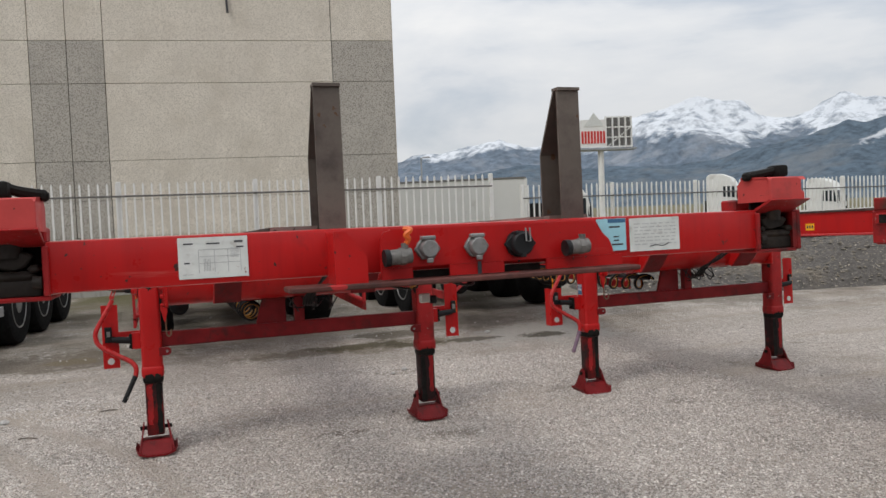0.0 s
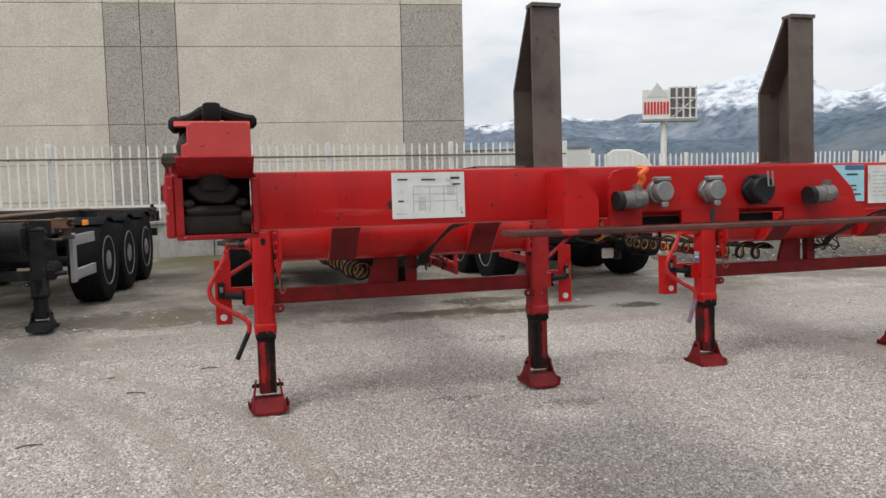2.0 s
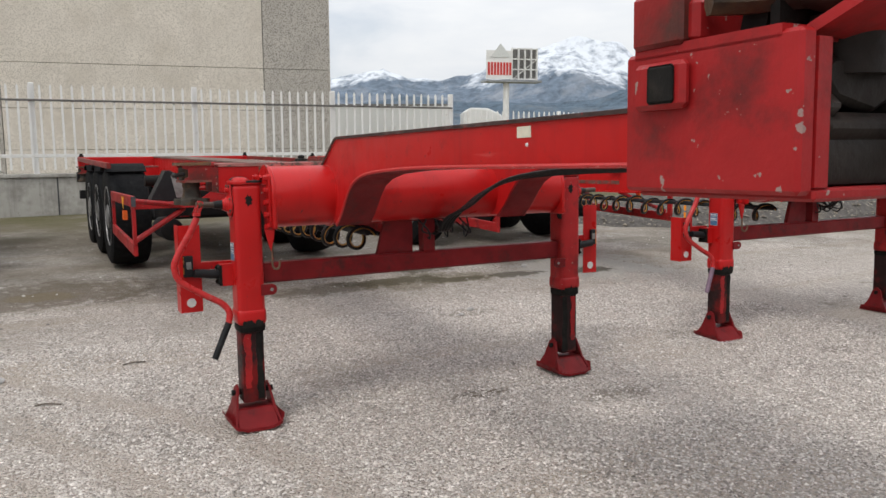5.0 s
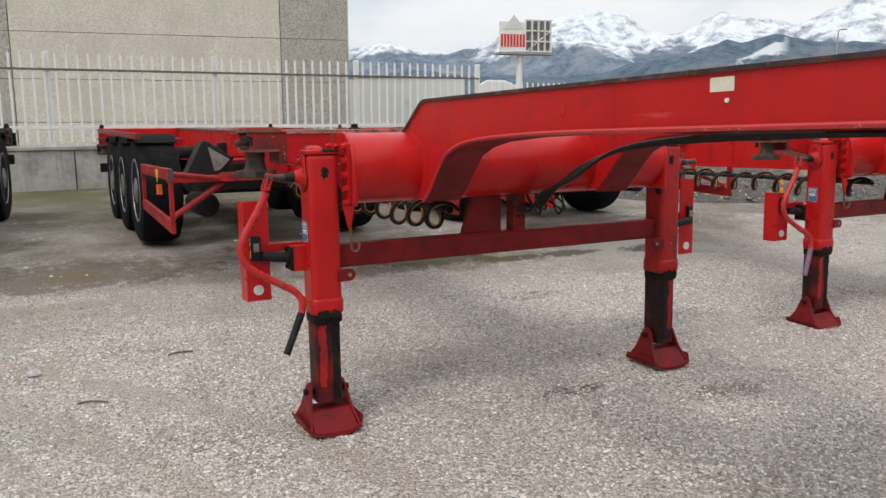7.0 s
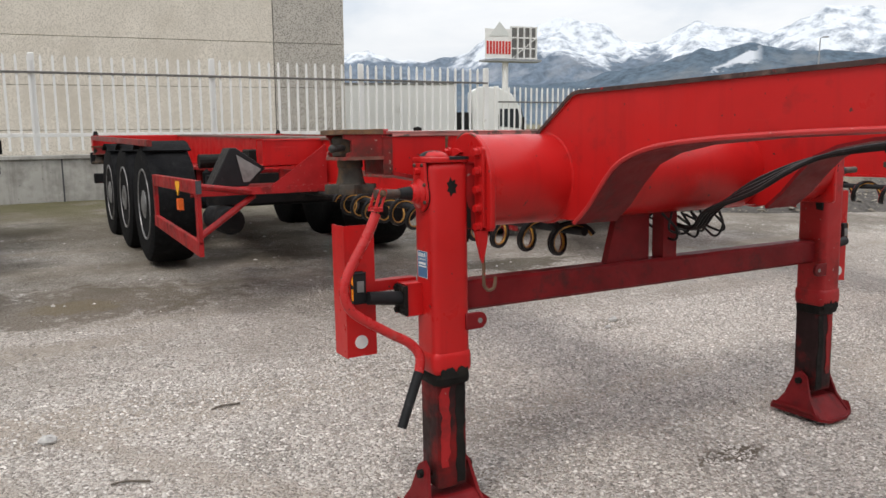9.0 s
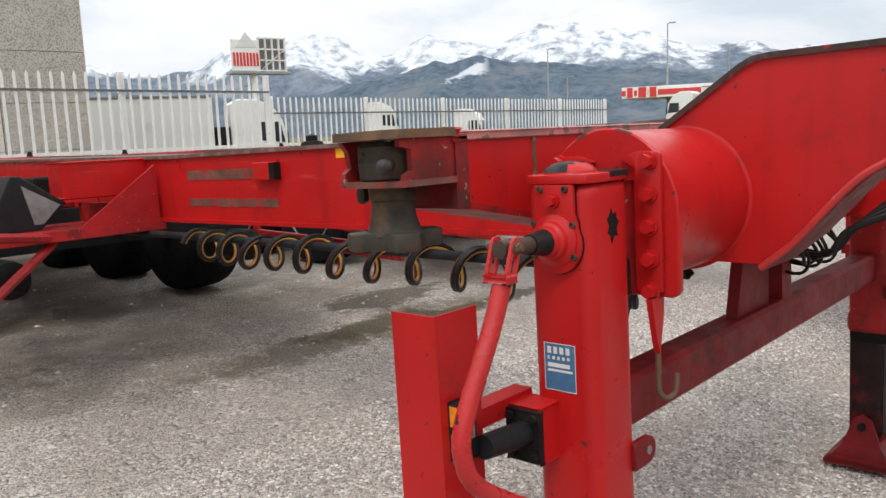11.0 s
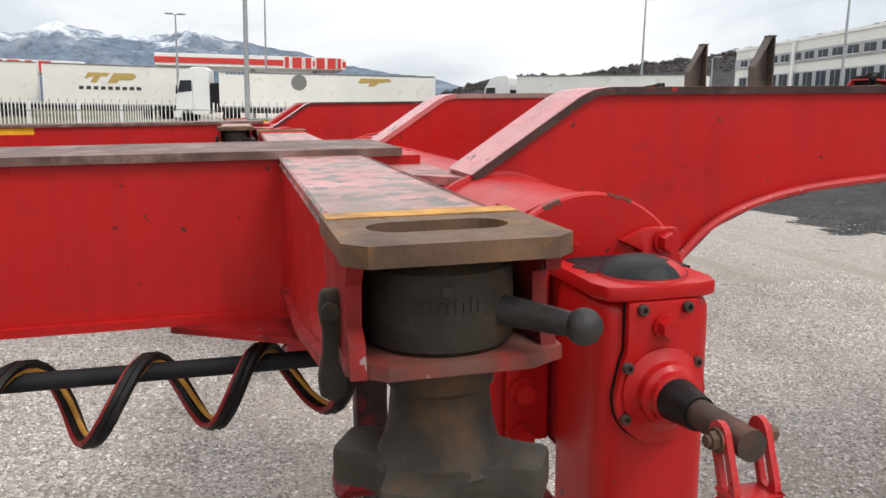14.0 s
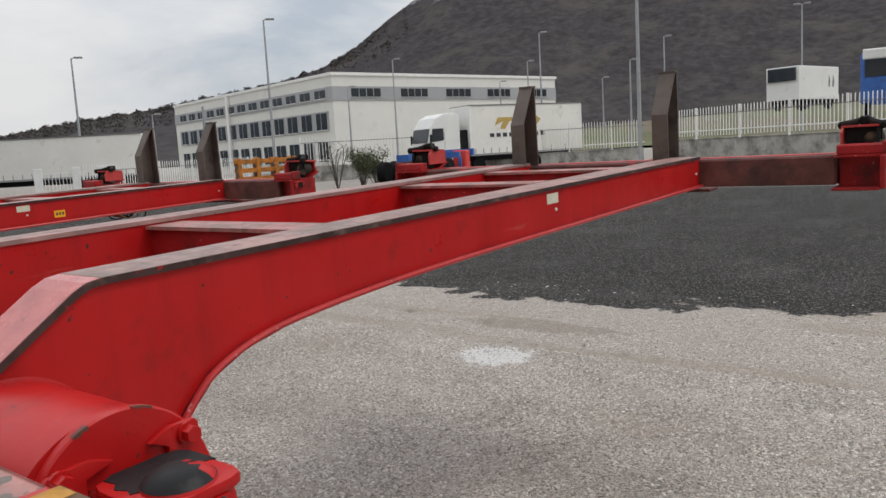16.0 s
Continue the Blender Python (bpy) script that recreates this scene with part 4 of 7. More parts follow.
def twist_arm(tr, s, y0, paint, iron, full=True):
    """An outrigger from the spine that carries a container lock at its end."""
    ya, yb = y0, y0 + 0.157
    bm = prism([(s * 0.19, 1.05), (s * 0.62, 1.09), (s * 1.0, 1.165), (s * 1.05, 1.175), (s * 1.05, 1.2915), (s * 0.19, 1.2915)], "y", ya + 0.004, yb - 0.004)
    arm = part("outrigger", bm, paint, tr, "outrigger arm carrying a container lock")
    part("arm_top", box(s * 0.19, s * 1.062, ya + 0.001, yb - 0.001, 1.292, 1.3055, bevel=0.003), ARM_TOP if paint is PAINT else RUSTY, arm, "scuffed pinkish grey top plate")
    part("weld_strip", box(s * 1.0625, s * 1.0775, ya + 0.002, yb + 0.002, 1.29, 1.3105, bevel=0.004), PALE_EDGE if paint is PAINT else RUSTY, arm, "red weld strip along the lock plate")
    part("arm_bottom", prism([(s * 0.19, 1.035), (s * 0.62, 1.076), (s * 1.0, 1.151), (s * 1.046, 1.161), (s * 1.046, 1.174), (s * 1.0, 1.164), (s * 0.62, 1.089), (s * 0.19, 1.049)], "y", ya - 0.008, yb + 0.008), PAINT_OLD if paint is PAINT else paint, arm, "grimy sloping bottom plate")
    cxk, cyk = s * 1.165, (ya + yb) / 2 + 0.006
    # top plate with chamfered corners and a long slot
    out = [(s * 1.078, ya - 0.002), (s * 1.224, ya - 0.002), (s * 1.242, ya + 0.016), (s * 1.242, yb - 0.006), (s * 1.224, yb + 0.01), (s * 1.078, yb + 0.01)]
    slot = [(cxk + s * 0.026 * math.sin(w), cyk + math.copysign(0.03, math.cos(w)) + 0.026 * math.cos(w)) for w in (2 * math.pi * (k + 0.5) / 24 for k in range(24))]
    bm = pierced(out, slot, "z", 1.2985, 1.314)
    part("lock_plate", bm, LOCK_RUST, arm, "rusty brown lock plate with a long slot")
    part("yellow_band", box(s * 1.08, s * 1.113, ya, yb + 0.008, 1.3142, 1.3150), YELLOW_PAINT, arm, "worn yellow edge stripe")
    bm = prism([(s * 1.0765, 1.215), (s * 1.212, 1.215), (s * 1.207, 1.235), (s * 1.19, 1.242), (s * 1.19, 1.278), (s * 1.217, 1.285), (s * 1.217, 1.298), (s * 1.0765, 1.298)], "y", ya + 0.004, ya + 0.016)
    prism([(s * 1.0765, 1.215), (s * 1.222, 1.215), (s * 1.217, 1.24), (s * 1.202, 1.25), (s * 1.207, 1.28), (s * 1.222, 1.298), (s * 1.0765, 1.298)], "y", yb - 0.006, yb + 0.006, bm)
    box(s * 1.047, s * 1.076, ya + 0.001, yb + 0.003, 1.166, 1.2975, bm=bm, bevel=0.003)
    part("lock_shelf", prism([(s * 1.077, ya), (s * 1.212, ya), (s * 1.228, ya + 0.03), (s * 1.228, yb - 0.02), (s * 1.207, yb + 0.008), (s * 1.077, yb + 0.008)], "z", 1.214, 1.225), SHELF if paint is PAINT else RUSTY, arm, "scraped brown shelf under the lock")
    part("lock_housing", bm, HOUSING if paint is PAINT else RUSTY, arm, "scraped red lock housing")
    lock = part("container_lock", lathe([(0.054, 1.2252), (0.0575, 1.229), (0.0585, 1.255), (0.0575, 1.286), (0.05, 1.294)], (cxk, cyk, 0), "z", 36), iron, arm, "greasy cast iron container lock", True)
    bm = lathe([(0.041, 1.188), (0.0435, 1.191), (0.0435, 1.2138)], (cxk, cyk, 0), "z", 28)
    lathe([(0.056, 1.126), (0.048, 1.138), (0.042, 1.16), (0.039, 1.19)], (cxk, cyk, 0), "z", 28, bm)
    star = []
    for k in range(4):
        for a_, r in ((-18, 0.083), (-14, 0.089), (14, 0.089), (18, 0.083), (25, 0.064), (35, 0.056), (45, 0.053), (55, 0.056), (65, 0.066)):
            w = radians(61 + 90 * k + a_)
            star.append((cxk + r * math.cos(w), cyk + r * math.sin(w)))
    prism(star, "z", 1.1, 1.133, bm, bevel=0.006, seg=2)
    part("hand_nut", bm, NUT_IRON, arm, "four-armed rusty hand nut", True)
    if full:
        part("lever", cyl((cxk + s * 0.03, cyk - 0.03, 1.255), (s * 1.256, cyk - 0.078, 1.252), 0.0125, 0.009, seg=14, bm=ball((s * 1.258, cyk - 0.081, 1.252), 0.0135)), LEVER_IRON if paint is PAINT else iron, arm, "worn grey lever with a ball end", True)
        bm = cyl((s * 1.15, yb + 0.013, 1.254), (s * 1.177, yb + 0.013, 1.254), 0.007, seg=14)
        prism([(yb + 0.012 + 0.82 * a_, z - 0.015) for a_, z in ((-0.009, 1.284), (0.009, 1.284), (0.012, 1.27), (0.0085, 1.25), (0.009, 1.235), (0.014, 1.215), (0.013, 1.2), (0.0, 1.194), (-0.013, 1.2), (-0.014, 1.215), (-0.009, 1.235), (-0.0085, 1.25), (-0.012, 1.27))], "x", s * 1.156, s * 1.17, bm, bevel=0.004, seg=2)
        part("latch", bm, IRON, arm, "black swinging latch", True)
        part("lock_peg", ball((cxk + s * 0.012, cyk + 0.004, 1.293), 0.015, scale=(0.8, 1.25, 0.8)), IRON, arm, "", True)
        # cast maker's mark on the barrel: a row of bars below a small wedge
        for k in range(9):
            a0 = radians(30 - k * 5.6)
            quad = [(cxk + s * r * math.cos(a0 - q), cyk + r * math.sin(a0 - q)) for r, q in ((0.0570, 0), (0.0592, 0), (0.0592, 0.055), (0.0570, 0.055))]
            part("cast_mark", prism(quad, "z", 1.259, 1.2665 + 0.003 * (k in (2, 5, 7))), iron, lock)
        quad = [(cxk + s * r * math.cos(q), cyk + r * math.sin(q)) for r, q in ((0.0605, 0.08), (0.0628, 0.08), (0.0628, 0.2), (0.0605, 0.2))]
        part("cast_mark", prism(quad, "z", 1.2725, 1.279), iron, lock)
        part("weld_seam", tube([(s * 0.832, ya + 0.003, 1.289), (s * 0.834, ya + 0.003, 1.25), (s * 0.83, ya + 0.003, 1.222), (s * 0.836, ya + 0.002, 1.205), (s * 0.833, ya + 0.003, 1.165)], 0.0045, 6), RUSTY if paint is PAINT else iron, arm, "rusty weld seam", True)
        for z in (1.28, 1.196, 1.182, 1.17):
            part("weld_lump", ball((s * 0.833, ya + 0.002, z), 0.007, scale=(0.9, 0.7, 1.3), u=8, v=6), RUSTY if paint is PAINT else iron, arm, "", True)
    return arm


def front_lock_box(tr, s, paint):
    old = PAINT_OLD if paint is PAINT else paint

    def bx(x0, x1, *r, bm=None, **k):
        return box(min(s * x0, s * x1), max(s * x0, s * x1), *r, bm=bm, **k)

    b = part("front_lock_box", bx(1.318, 1.339, 0.0, 0.215, 1.262, 1.405, bevel=0.004), old, tr, "open-fronted lock box at the end of the front beam")
    part("inner_cheek", bx(1.132, 1.147, -0.012, 0.06, 1.2685, 1.3975, bevel=0.003), old, b)
    part("box_floor", bx(1.132, 1.3175, 0.0, 0.215, 1.256, 1.268, bevel=0.003), old, b)
    part("box_back", bx(1.1475, 1.3175, 0.1, 0.112, 1.2685, 1.3975), old, b)
    part("outer_lip", bx(1.30, 1.3175, 0.0, 0.02, 1.2685, 1.3975), old, b)
    part("box_top", bx(1.132, 1.339, 0.02, 0.2, 1.398, 1.41), old, b)
    bm = prism([(s * 1.147, 1.437), (s * 1.297, 1.437), (s * 1.297, 1.468), (s * 1.284, 1.472), (s * 1.284, 1.512), (s * 1.27, 1.52), (s * 1.155, 1.52), (s * 1.147, 1.512)], "y", -0.066, -0.052, bevel=0.003)
    prism([(-0.058, 1.437), (-0.05, 1.518), (0.075, 1.524), (0.1, 1.5), (0.1, 1.437)], "x", s * 1.147, s * 1.157, bm)
    prism([(-0.06, 1.51), (-0.05, 1.522), (0.08, 1.53), (0.08, 1.52)], "x", s * 1.147, s * 1.31, bm)
    part("hood", bm, FADED if paint is PAINT else paint, b, "faded pinkish red hood")
    part("hood_lip", prism([(-0.078, 1.440), (-0.062, 1.444), (0.018, 1.41), (0.016, 1.40)], "x", s * 1.142, s * 1.31), old, b, "chipped sloping hood flange")
    part("lock_neck", cyl((s * 1.232, 0.035, 1.37), (s * 1.232, 0.035, 1.425), 0.036, seg=20, bm=prism([(s * 1.17, 1.372), (s * 1.19, 1.386), (s * 1.275, 1.386), (s * 1.295, 1.372), (s * 1.27, 1.346), (s * 1.215, 1.334), (s * 1.19, 1.346)], "y", 0.015, 0.09, bevel=0.006)), FRONT_IRON, b, "dark greasy lock neck", True)
    bm = bx(1.152, 1.31, 0.012, 0.1, 1.268, 1.315, bevel=0.01, seg=2)
    bx(1.168, 1.30, 0.004, 0.09, 1.31, 1.335, bm=bm, bevel=0.01)
    cyl((s * 1.15, 0.0, 1.305), (s * 1.172, 0.0, 1.305), 0.017, seg=10, bm=bm)
    for x0, x1 in ((1.155, 1.185), (1.275, 1.308)):
        bx(x0, x1, 0.002, 0.092, 1.33, 1.35, bm=bm, bevel=0.008)
    part("lock_base", bm, FRONT_IRON, b, "dark greasy lock base with raised ends", True)
    # added dark filler that blackens the gap under the hood
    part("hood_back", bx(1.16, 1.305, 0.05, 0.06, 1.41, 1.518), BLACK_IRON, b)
    # black sheet before the red back stands in for the box's inner shade
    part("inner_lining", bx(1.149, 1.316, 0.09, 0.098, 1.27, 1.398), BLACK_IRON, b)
    # bone-shaped handle lying over the hood
    bm = tube([(s * 1.315, 0.075, 1.528), (s * 1.275, 0.04, 1.536), (s * 1.245, 0.0, 1.548), (s * 1.22, -0.012, 1.548), (s * 1.19, 0.01, 1.54), (s * 1.14, 0.04, 1.532)], 0.015, 8)
    bx(1.208, 1.25, -0.045, 0.02, 1.523, 1.566, bm=bm, bevel=0.012, seg=2)
    bx(1.298, 1.328, 0.05, 0.098, 1.508, 1.545, bm=bm, bevel=0.01)
    bx(1.128, 1.15, 0.02, 0.06, 1.515, 1.546, bm=bm, bevel=0.008)
    part("lock_handle", bm, BLACK_IRON, b, "black bone-shaped lock handle", True)
    bm = tube([(s * 1.26, 0.03, 1.448), (s * 1.31, 0.08, 1.446), (s * 1.34, 0.1, 1.446)], 0.018, 8)
    ball((s * 1.265, 0.02, 1.468), 0.046, bm, (1, 1.2, 0.95))
    part("side_lever", bm, IRON, b, "rusty side lever", True)
    part("slanted_stay", prism([(0.1, 1.41), (0.07, 1.41), (0.05, 1.51), (0.075, 1.515)], "x", s * 1.285, s * 1.30), BLACK_IRON, b)
    part("rear_wedge", bx(1.15, 1.335, 0.12, 0.2, 1.408, 1.452, bevel=0.006), old, b)
    part("rear_block", bx(1.325, 1.345, 0.13, 0.2, 1.408, 1.462, bevel=0.004), HOUSING if paint is PAINT else BLACK_IRON, b)
    part("side_latch", bx(1.338, 1.352, 0.12, 0.19, 1.345, 1.392, bevel=0.005), old, b)
    part("latch_pin", bx(1.352, 1.356, 0.13, 0.165, 1.35, 1.388, bevel=0.003), BLACK_IRON, b)


def connector_panel(tr, paint):
    bm = prism([(-0.262, 1.288), (-0.262, 1.372), (-0.25, 1.392), (-0.23, 1.398), (0.43, 1.398), (0.495, 1.335), (0.512, 1.288)], "y", -0.066, -0.056)
    tabs = []
    for x0, x1 in ((-0.262, -0.168), (-0.052, 0.036), (0.05, 0.124), (0.268, 0.54)):
        tabs.append(box(x0, x1, -0.0655, -0.0565, 1.254, 1.2875))
    p = part("connector_panel", bm, paint, tr, "red panel of air and electric couplings")
    for tab in tabs:
        part("panel_tab", tab, paint, p)
    part("lip", box(-0.535, 0.57, -0.125, 0.0, 1.236, 1.252, bevel=0.004), BROWN_PAINT, p, "scraped lower flange")
    bm = prism([(-0.405, 1.398), (-0.37, 1.398), (-0.312, 1.325), (-0.312, 1.252), (-0.405, 1.252)], "y", -0.105, -0.093)
    part("gusset", bm, paint, p)
    part("gusset_side", box(-0.405, -0.393, -0.0925, 0.0, 1.252, 1.398), paint, p)
    # added black plate paints the shadow seen through the panel cutouts
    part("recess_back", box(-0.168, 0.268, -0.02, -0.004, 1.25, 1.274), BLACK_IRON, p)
    part("slit", box(0.037, 0.049, -0.0665, -0.0655, 1.254, 1.292), DARK_INK, p)
    for x, mat_ in ((-0.126, ALLOY), (0.028, ALLOY), (0.172, PLASTIC)):
        k = 1.0 if mat_ is ALLOY else 1.32
        base = [(x - 0.041 * k, 1.338), (x - 0.019 * k, 1.369), (x + 0.019 * k, 1.369), (x + 0.041 * k, 1.338), (x + 0.019 * k, 1.307), (x - 0.019 * k, 1.307)]
        so = part("socket", cyl((x, -0.078, 1.338), (x, -0.066, 1.338), 0.031 * k, seg=20, bm=prism(base, "y", -0.088, -0.078, bevel=0.003)), mat_, p, "black socket" if mat_ is PLASTIC else "grey metal socket with a hinged lid", True)
        part("lid", lathe([(0.0001, -0.022), (0.023 * k, -0.022), (0.0265 * k, -0.017), (0.0275 * k, 0)], (x + 0.001, -0.088, 1.338), "y", 26), mat_, so, "", True)
        part("lid_tab", box(x - 0.009, x + 0.009, -0.111, -0.098, 1.297, 1.312, bevel=0.003), mat_, so)
        part("lid_hinge", box(x - 0.022, x + 0.022, -0.104, -0.08, 1.364, 1.376, bevel=0.003), mat_, so)
        if mat_ is PLASTIC:
            part("lid_spring", tube([(x + 0.006, -0.113, 1.385), (x + 0.006, -0.116, 1.345), (x + 0.02, -0.116, 1.345), (x + 0.02, -0.113, 1.385)], 0.0025, 6, soft=False), ALLOY, so)
    for x, q in ((-0.212, 1), (0.365, 1)):
        c = part("air_coupling", cyl((x - 0.033, -0.1, 1.318), (x + 0.03, -0.1, 1.322), 0.0225, seg=24, bm=cyl((x - 0.004, -0.1, 1.32), (x + 0.012, -0.1, 1.321), 0.0255, seg=8)), DULL_ALLOY, p, "grey metal air coupling", True)
        part("coupling_end", cyl((x - 0.05 * q, -0.1, 1.317), (x - 0.034 * q, -0.1, 1.318), 0.025, seg=20), PLASTIC, c, "black rubber end", True)
        part("coupling_stem", cyl((x + 0.016, -0.1, 1.322), (x + 0.016, -0.06, 1.322), 0.017, seg=14, bm=cyl((x + 0.012, -0.1, 1.335), (x + 0.012, -0.1, 1.358), 0.011, seg=10)), DULL_ALLOY, c, "", True)
    part("orange_tag", tube([(-0.2, -0.1, 1.35), (-0.19, -0.11, 1.37), (-0.2, -0.115, 1.382), (-0.185, -0.115, 1.395), (-0.2, -0.1, 1.4)], 0.008, 6), ORANGE, p, "orange coupling cap", True)


def stickers(tr):
    s1 = part("type_label", box(-0.815, -0.629, -0.0035, -0.0025, 1.289, 1.402), WHITE_LABEL, tr, "scuffed white data sticker")
    bm = bmesh.new()
    for x0, x1, z0, z1 in ((-0.8, -0.775, 1.383, 1.387), (-0.74, -0.704, 1.382, 1.386), (-0.665, -0.642, 1.384, 1.39), (-0.66, -0.64, 1.37, 1.374), (-0.8, -0.785, 1.33, 1.334)):
        part("print_bar", box(x0, x1, -0.0042, -0.0034, z0, z1), DARK_INK, s1)
    for z in (1.367, 1.348, 1.33):
        box(-0.76, -0.65, -0.0041, -0.0034, z, z + 0.0015, bm=bm)
    for x in (-0.762, -0.72, -0.684, -0.65):
        box(x, x + 0.0015, -0.0041, -0.0034, 1.305, 1.368, bm=bm)
    for k in range(5):
        box(-0.748 + k * 0.004, -0.7465 + k * 0.004, -0.0041, -0.0034, 1.308, 1.342, bm=bm)
    for k in range(7):
        box(-0.676, -0.654, -0.0041, -0.0034, 1.345 + k * 0.004, 1.3465 + k * 0.004, bm=bm)
    box(-0.805, -0.777, -0.0041, -0.0034, 1.3, 1.3015, bm=bm)
    part("print_lines", bm, INK, s1)["kind"] = "stuff"
    s2 = part("blue_label", prism([(0.487, 1.402), (0.487, 1.396), (0.525, 1.33), (0.525, 1.296), (0.598, 1.296), (0.598, 1.402)], "y", -0.0035, -0.0025), BLUE_LABEL, tr, "torn pale blue sticker")
    for x0, x1, z0, z1 in ((0.535, 0.575, 1.372, 1.377), (0.55, 0.57, 1.34, 1.344), (0.55, 0.57, 1.328, 1.332), (0.542, 0.585, 1.314, 1.319)):
        part("print_bar", box(x0, x1, -0.0042, -0.0034, z0, z1), DARK_INK, s2)
    part("header_bar", box(0.53, 0.597, -0.0042, -0.0034, 1.388, 1.401), MID_BLUE, s2)
    s3 = part("load_label", box(0.612, 0.808, -0.0035, -0.0025, 1.289, 1.4), WHITE_LABEL, tr, "scuffed white load table sticker")
    bm = bmesh.new()
    rnd = random.Random(5)
    for k in range(7):
        x = 0.63
        while x < 0.79:
            w = rnd.uniform(0.012, 0.028)
            box(x, min(x + w, 0.795), -0.0041, -0.0034, 1.31 + k * 0.0115, 1.313 + k * 0.0115, bm=bm)
            x += w + 0.007
    part("print_lines", bm, INK, s3)["kind"] = "stuff"
    part("pen_mark", tube([(0.69, -0.0036, 1.303), (0.715, -0.0036, 1.308), (0.74, -0.0036, 1.304), (0.765, -0.0036, 1.313)], 0.0015, 5), DARK_INK, s3)


def spiral_hose(tr):
    """A coiled hose on a long rail under the spine: black, red and yellow lines side by side."""
    rail = part("hose_rail", cyl((-0.27, 3.46, 0.919), (-0.27, 7.1, 0.94), 0.017, seg=14), BLACK_PAINT, tr, "black steel rail under the spine", True)

    def coil(off, r, ring, mat_, name):
        pts = []
        y, w = 3.49, 2 * math.pi * 0.82
        while y < 5.9:
            k = max(0.0, (y - 4.9) / 2.2)
            pitch = 0.209 - 0.125 * min(1, k * 1.1)
            sway = 0.006 * math.sin(y * 9.0) + 0.004 * math.sin(y * 23.0)
            pts.append((-0.27 - ring * math.sin(w), y + off + sway * math.cos(w), 0.878 + 0.006 * (y - 3.6) + sway + ring * 1.02 * math.cos(w)))
            w += 2 * math.pi / 18
            y += pitch / 18
        return part(name, tube(pts, r, 6, soft=False), mat_, rail, "", True)

    coil(-0.0065, 0.009, 0.07, HOSE_BLACK, "black_hose")
    coil(0.0065, 0.009, 0.07, HOSE_BLACK, "black_hose")
    coil(0.0145, 0.0055, 0.069, HOSE_RED, "red_hose")
    coil(-0.006, 0.0052, 0.06, HOSE_YELLOW, "yellow_hose")


def side_guard(tr, s, paint, tray=True):
    bm = prism([(6.0, 0.60), (7.56, 0.67), (7.56, 0.76), (6.0, 0.695)], "x", s * 1.15, s * 1.18, bevel=0.004)
    box(min(s * 1.15, s * 1.18), max(s * 1.15, s * 1.18), 6.0, 7.56, 0.985, 1.07, bm=bm, bevel=0.004)
    for y in (6.03, 7.53):
        box(min(s * 1.152, s * 1.178), max(s * 1.152, s * 1.178), y - 0.03, y + 0.03, 0.68, 0.99, bm=bm)
    g = part("side_guard", bm, paint, tr, "red tubular side guard frame")
    part("guard_brace", tube([(s * 1.16, 6.09, 0.71), (s * 0.72, 6.39, 0.94)], 0.022, 8, soft=False), paint, g)
    part("guard_strut", tube([(s * 1.16, 6.06, 1.03), (s * 0.75, 6.335, 0.97)], 0.022, 8, soft=False), paint, g)
    part("rail_end", box(s * 1.182, s * 1.148, 5.992, 6.002, 0.988, 1.068), DARK_INK, g)
    part("hazard_sticker", prism([(6.5, 1.05), (6.64, 1.05), (6.64, 1.02), (6.57, 0.95), (6.5, 1.02)], "x", s * 1.1805, s * 1.182), YELLOW, g, "yellow warning sticker")
    part("orange_marker", box(s * 1.158, s * 1.184, 6.53, 6.59, 0.86, 0.93, bevel=0.004), ORANGE, g)
    # cross member with a tray of wheel chocks
    part("cross_member", prism([(6.31, 0.952), (6.325, 0.952), (6.325, 0.985), (6.46, 0.985), (6.46, 1.0), (6.31, 1.0)], "x", s * 0.19, s * 1.15), paint, tr)
    part("gusset_plate", prism([(s * 0.216, 1.28), (s * 0.62, 1.0), (s * 0.216, 1.0)], "y", 6.315, 6.329), paint, tr)
    part("tray", prism([(s * 0.35, 0.988), (s * 1.1, 0.988), (s * 1.1, 1.0), (s * 0.39, 1.0), (s * 0.39, 1.1), (s * 0.35, 1.1)], "y", 6.461, 6.86), paint, tr)
    if s < 0:
        ch = part("wheel_chock", prism([(-0.98, 1.0), (-0.84, 1.263), (-0.80, 1.262), (-0.6, 1.12), (-0.73, 1.0)], "y", 6.48, 6.68, bevel=0.008, seg=2), PLASTIC, tr, "black plastic wheel chock standing in the tray")
        part("chock_face", prism([(-0.76, 1.03), (-0.80, 1.215), (-0.635, 1.115), (-0.72, 1.03)], "y", 6.474, 6.481), GREY_PLASTIC, ch, "grey worn face")


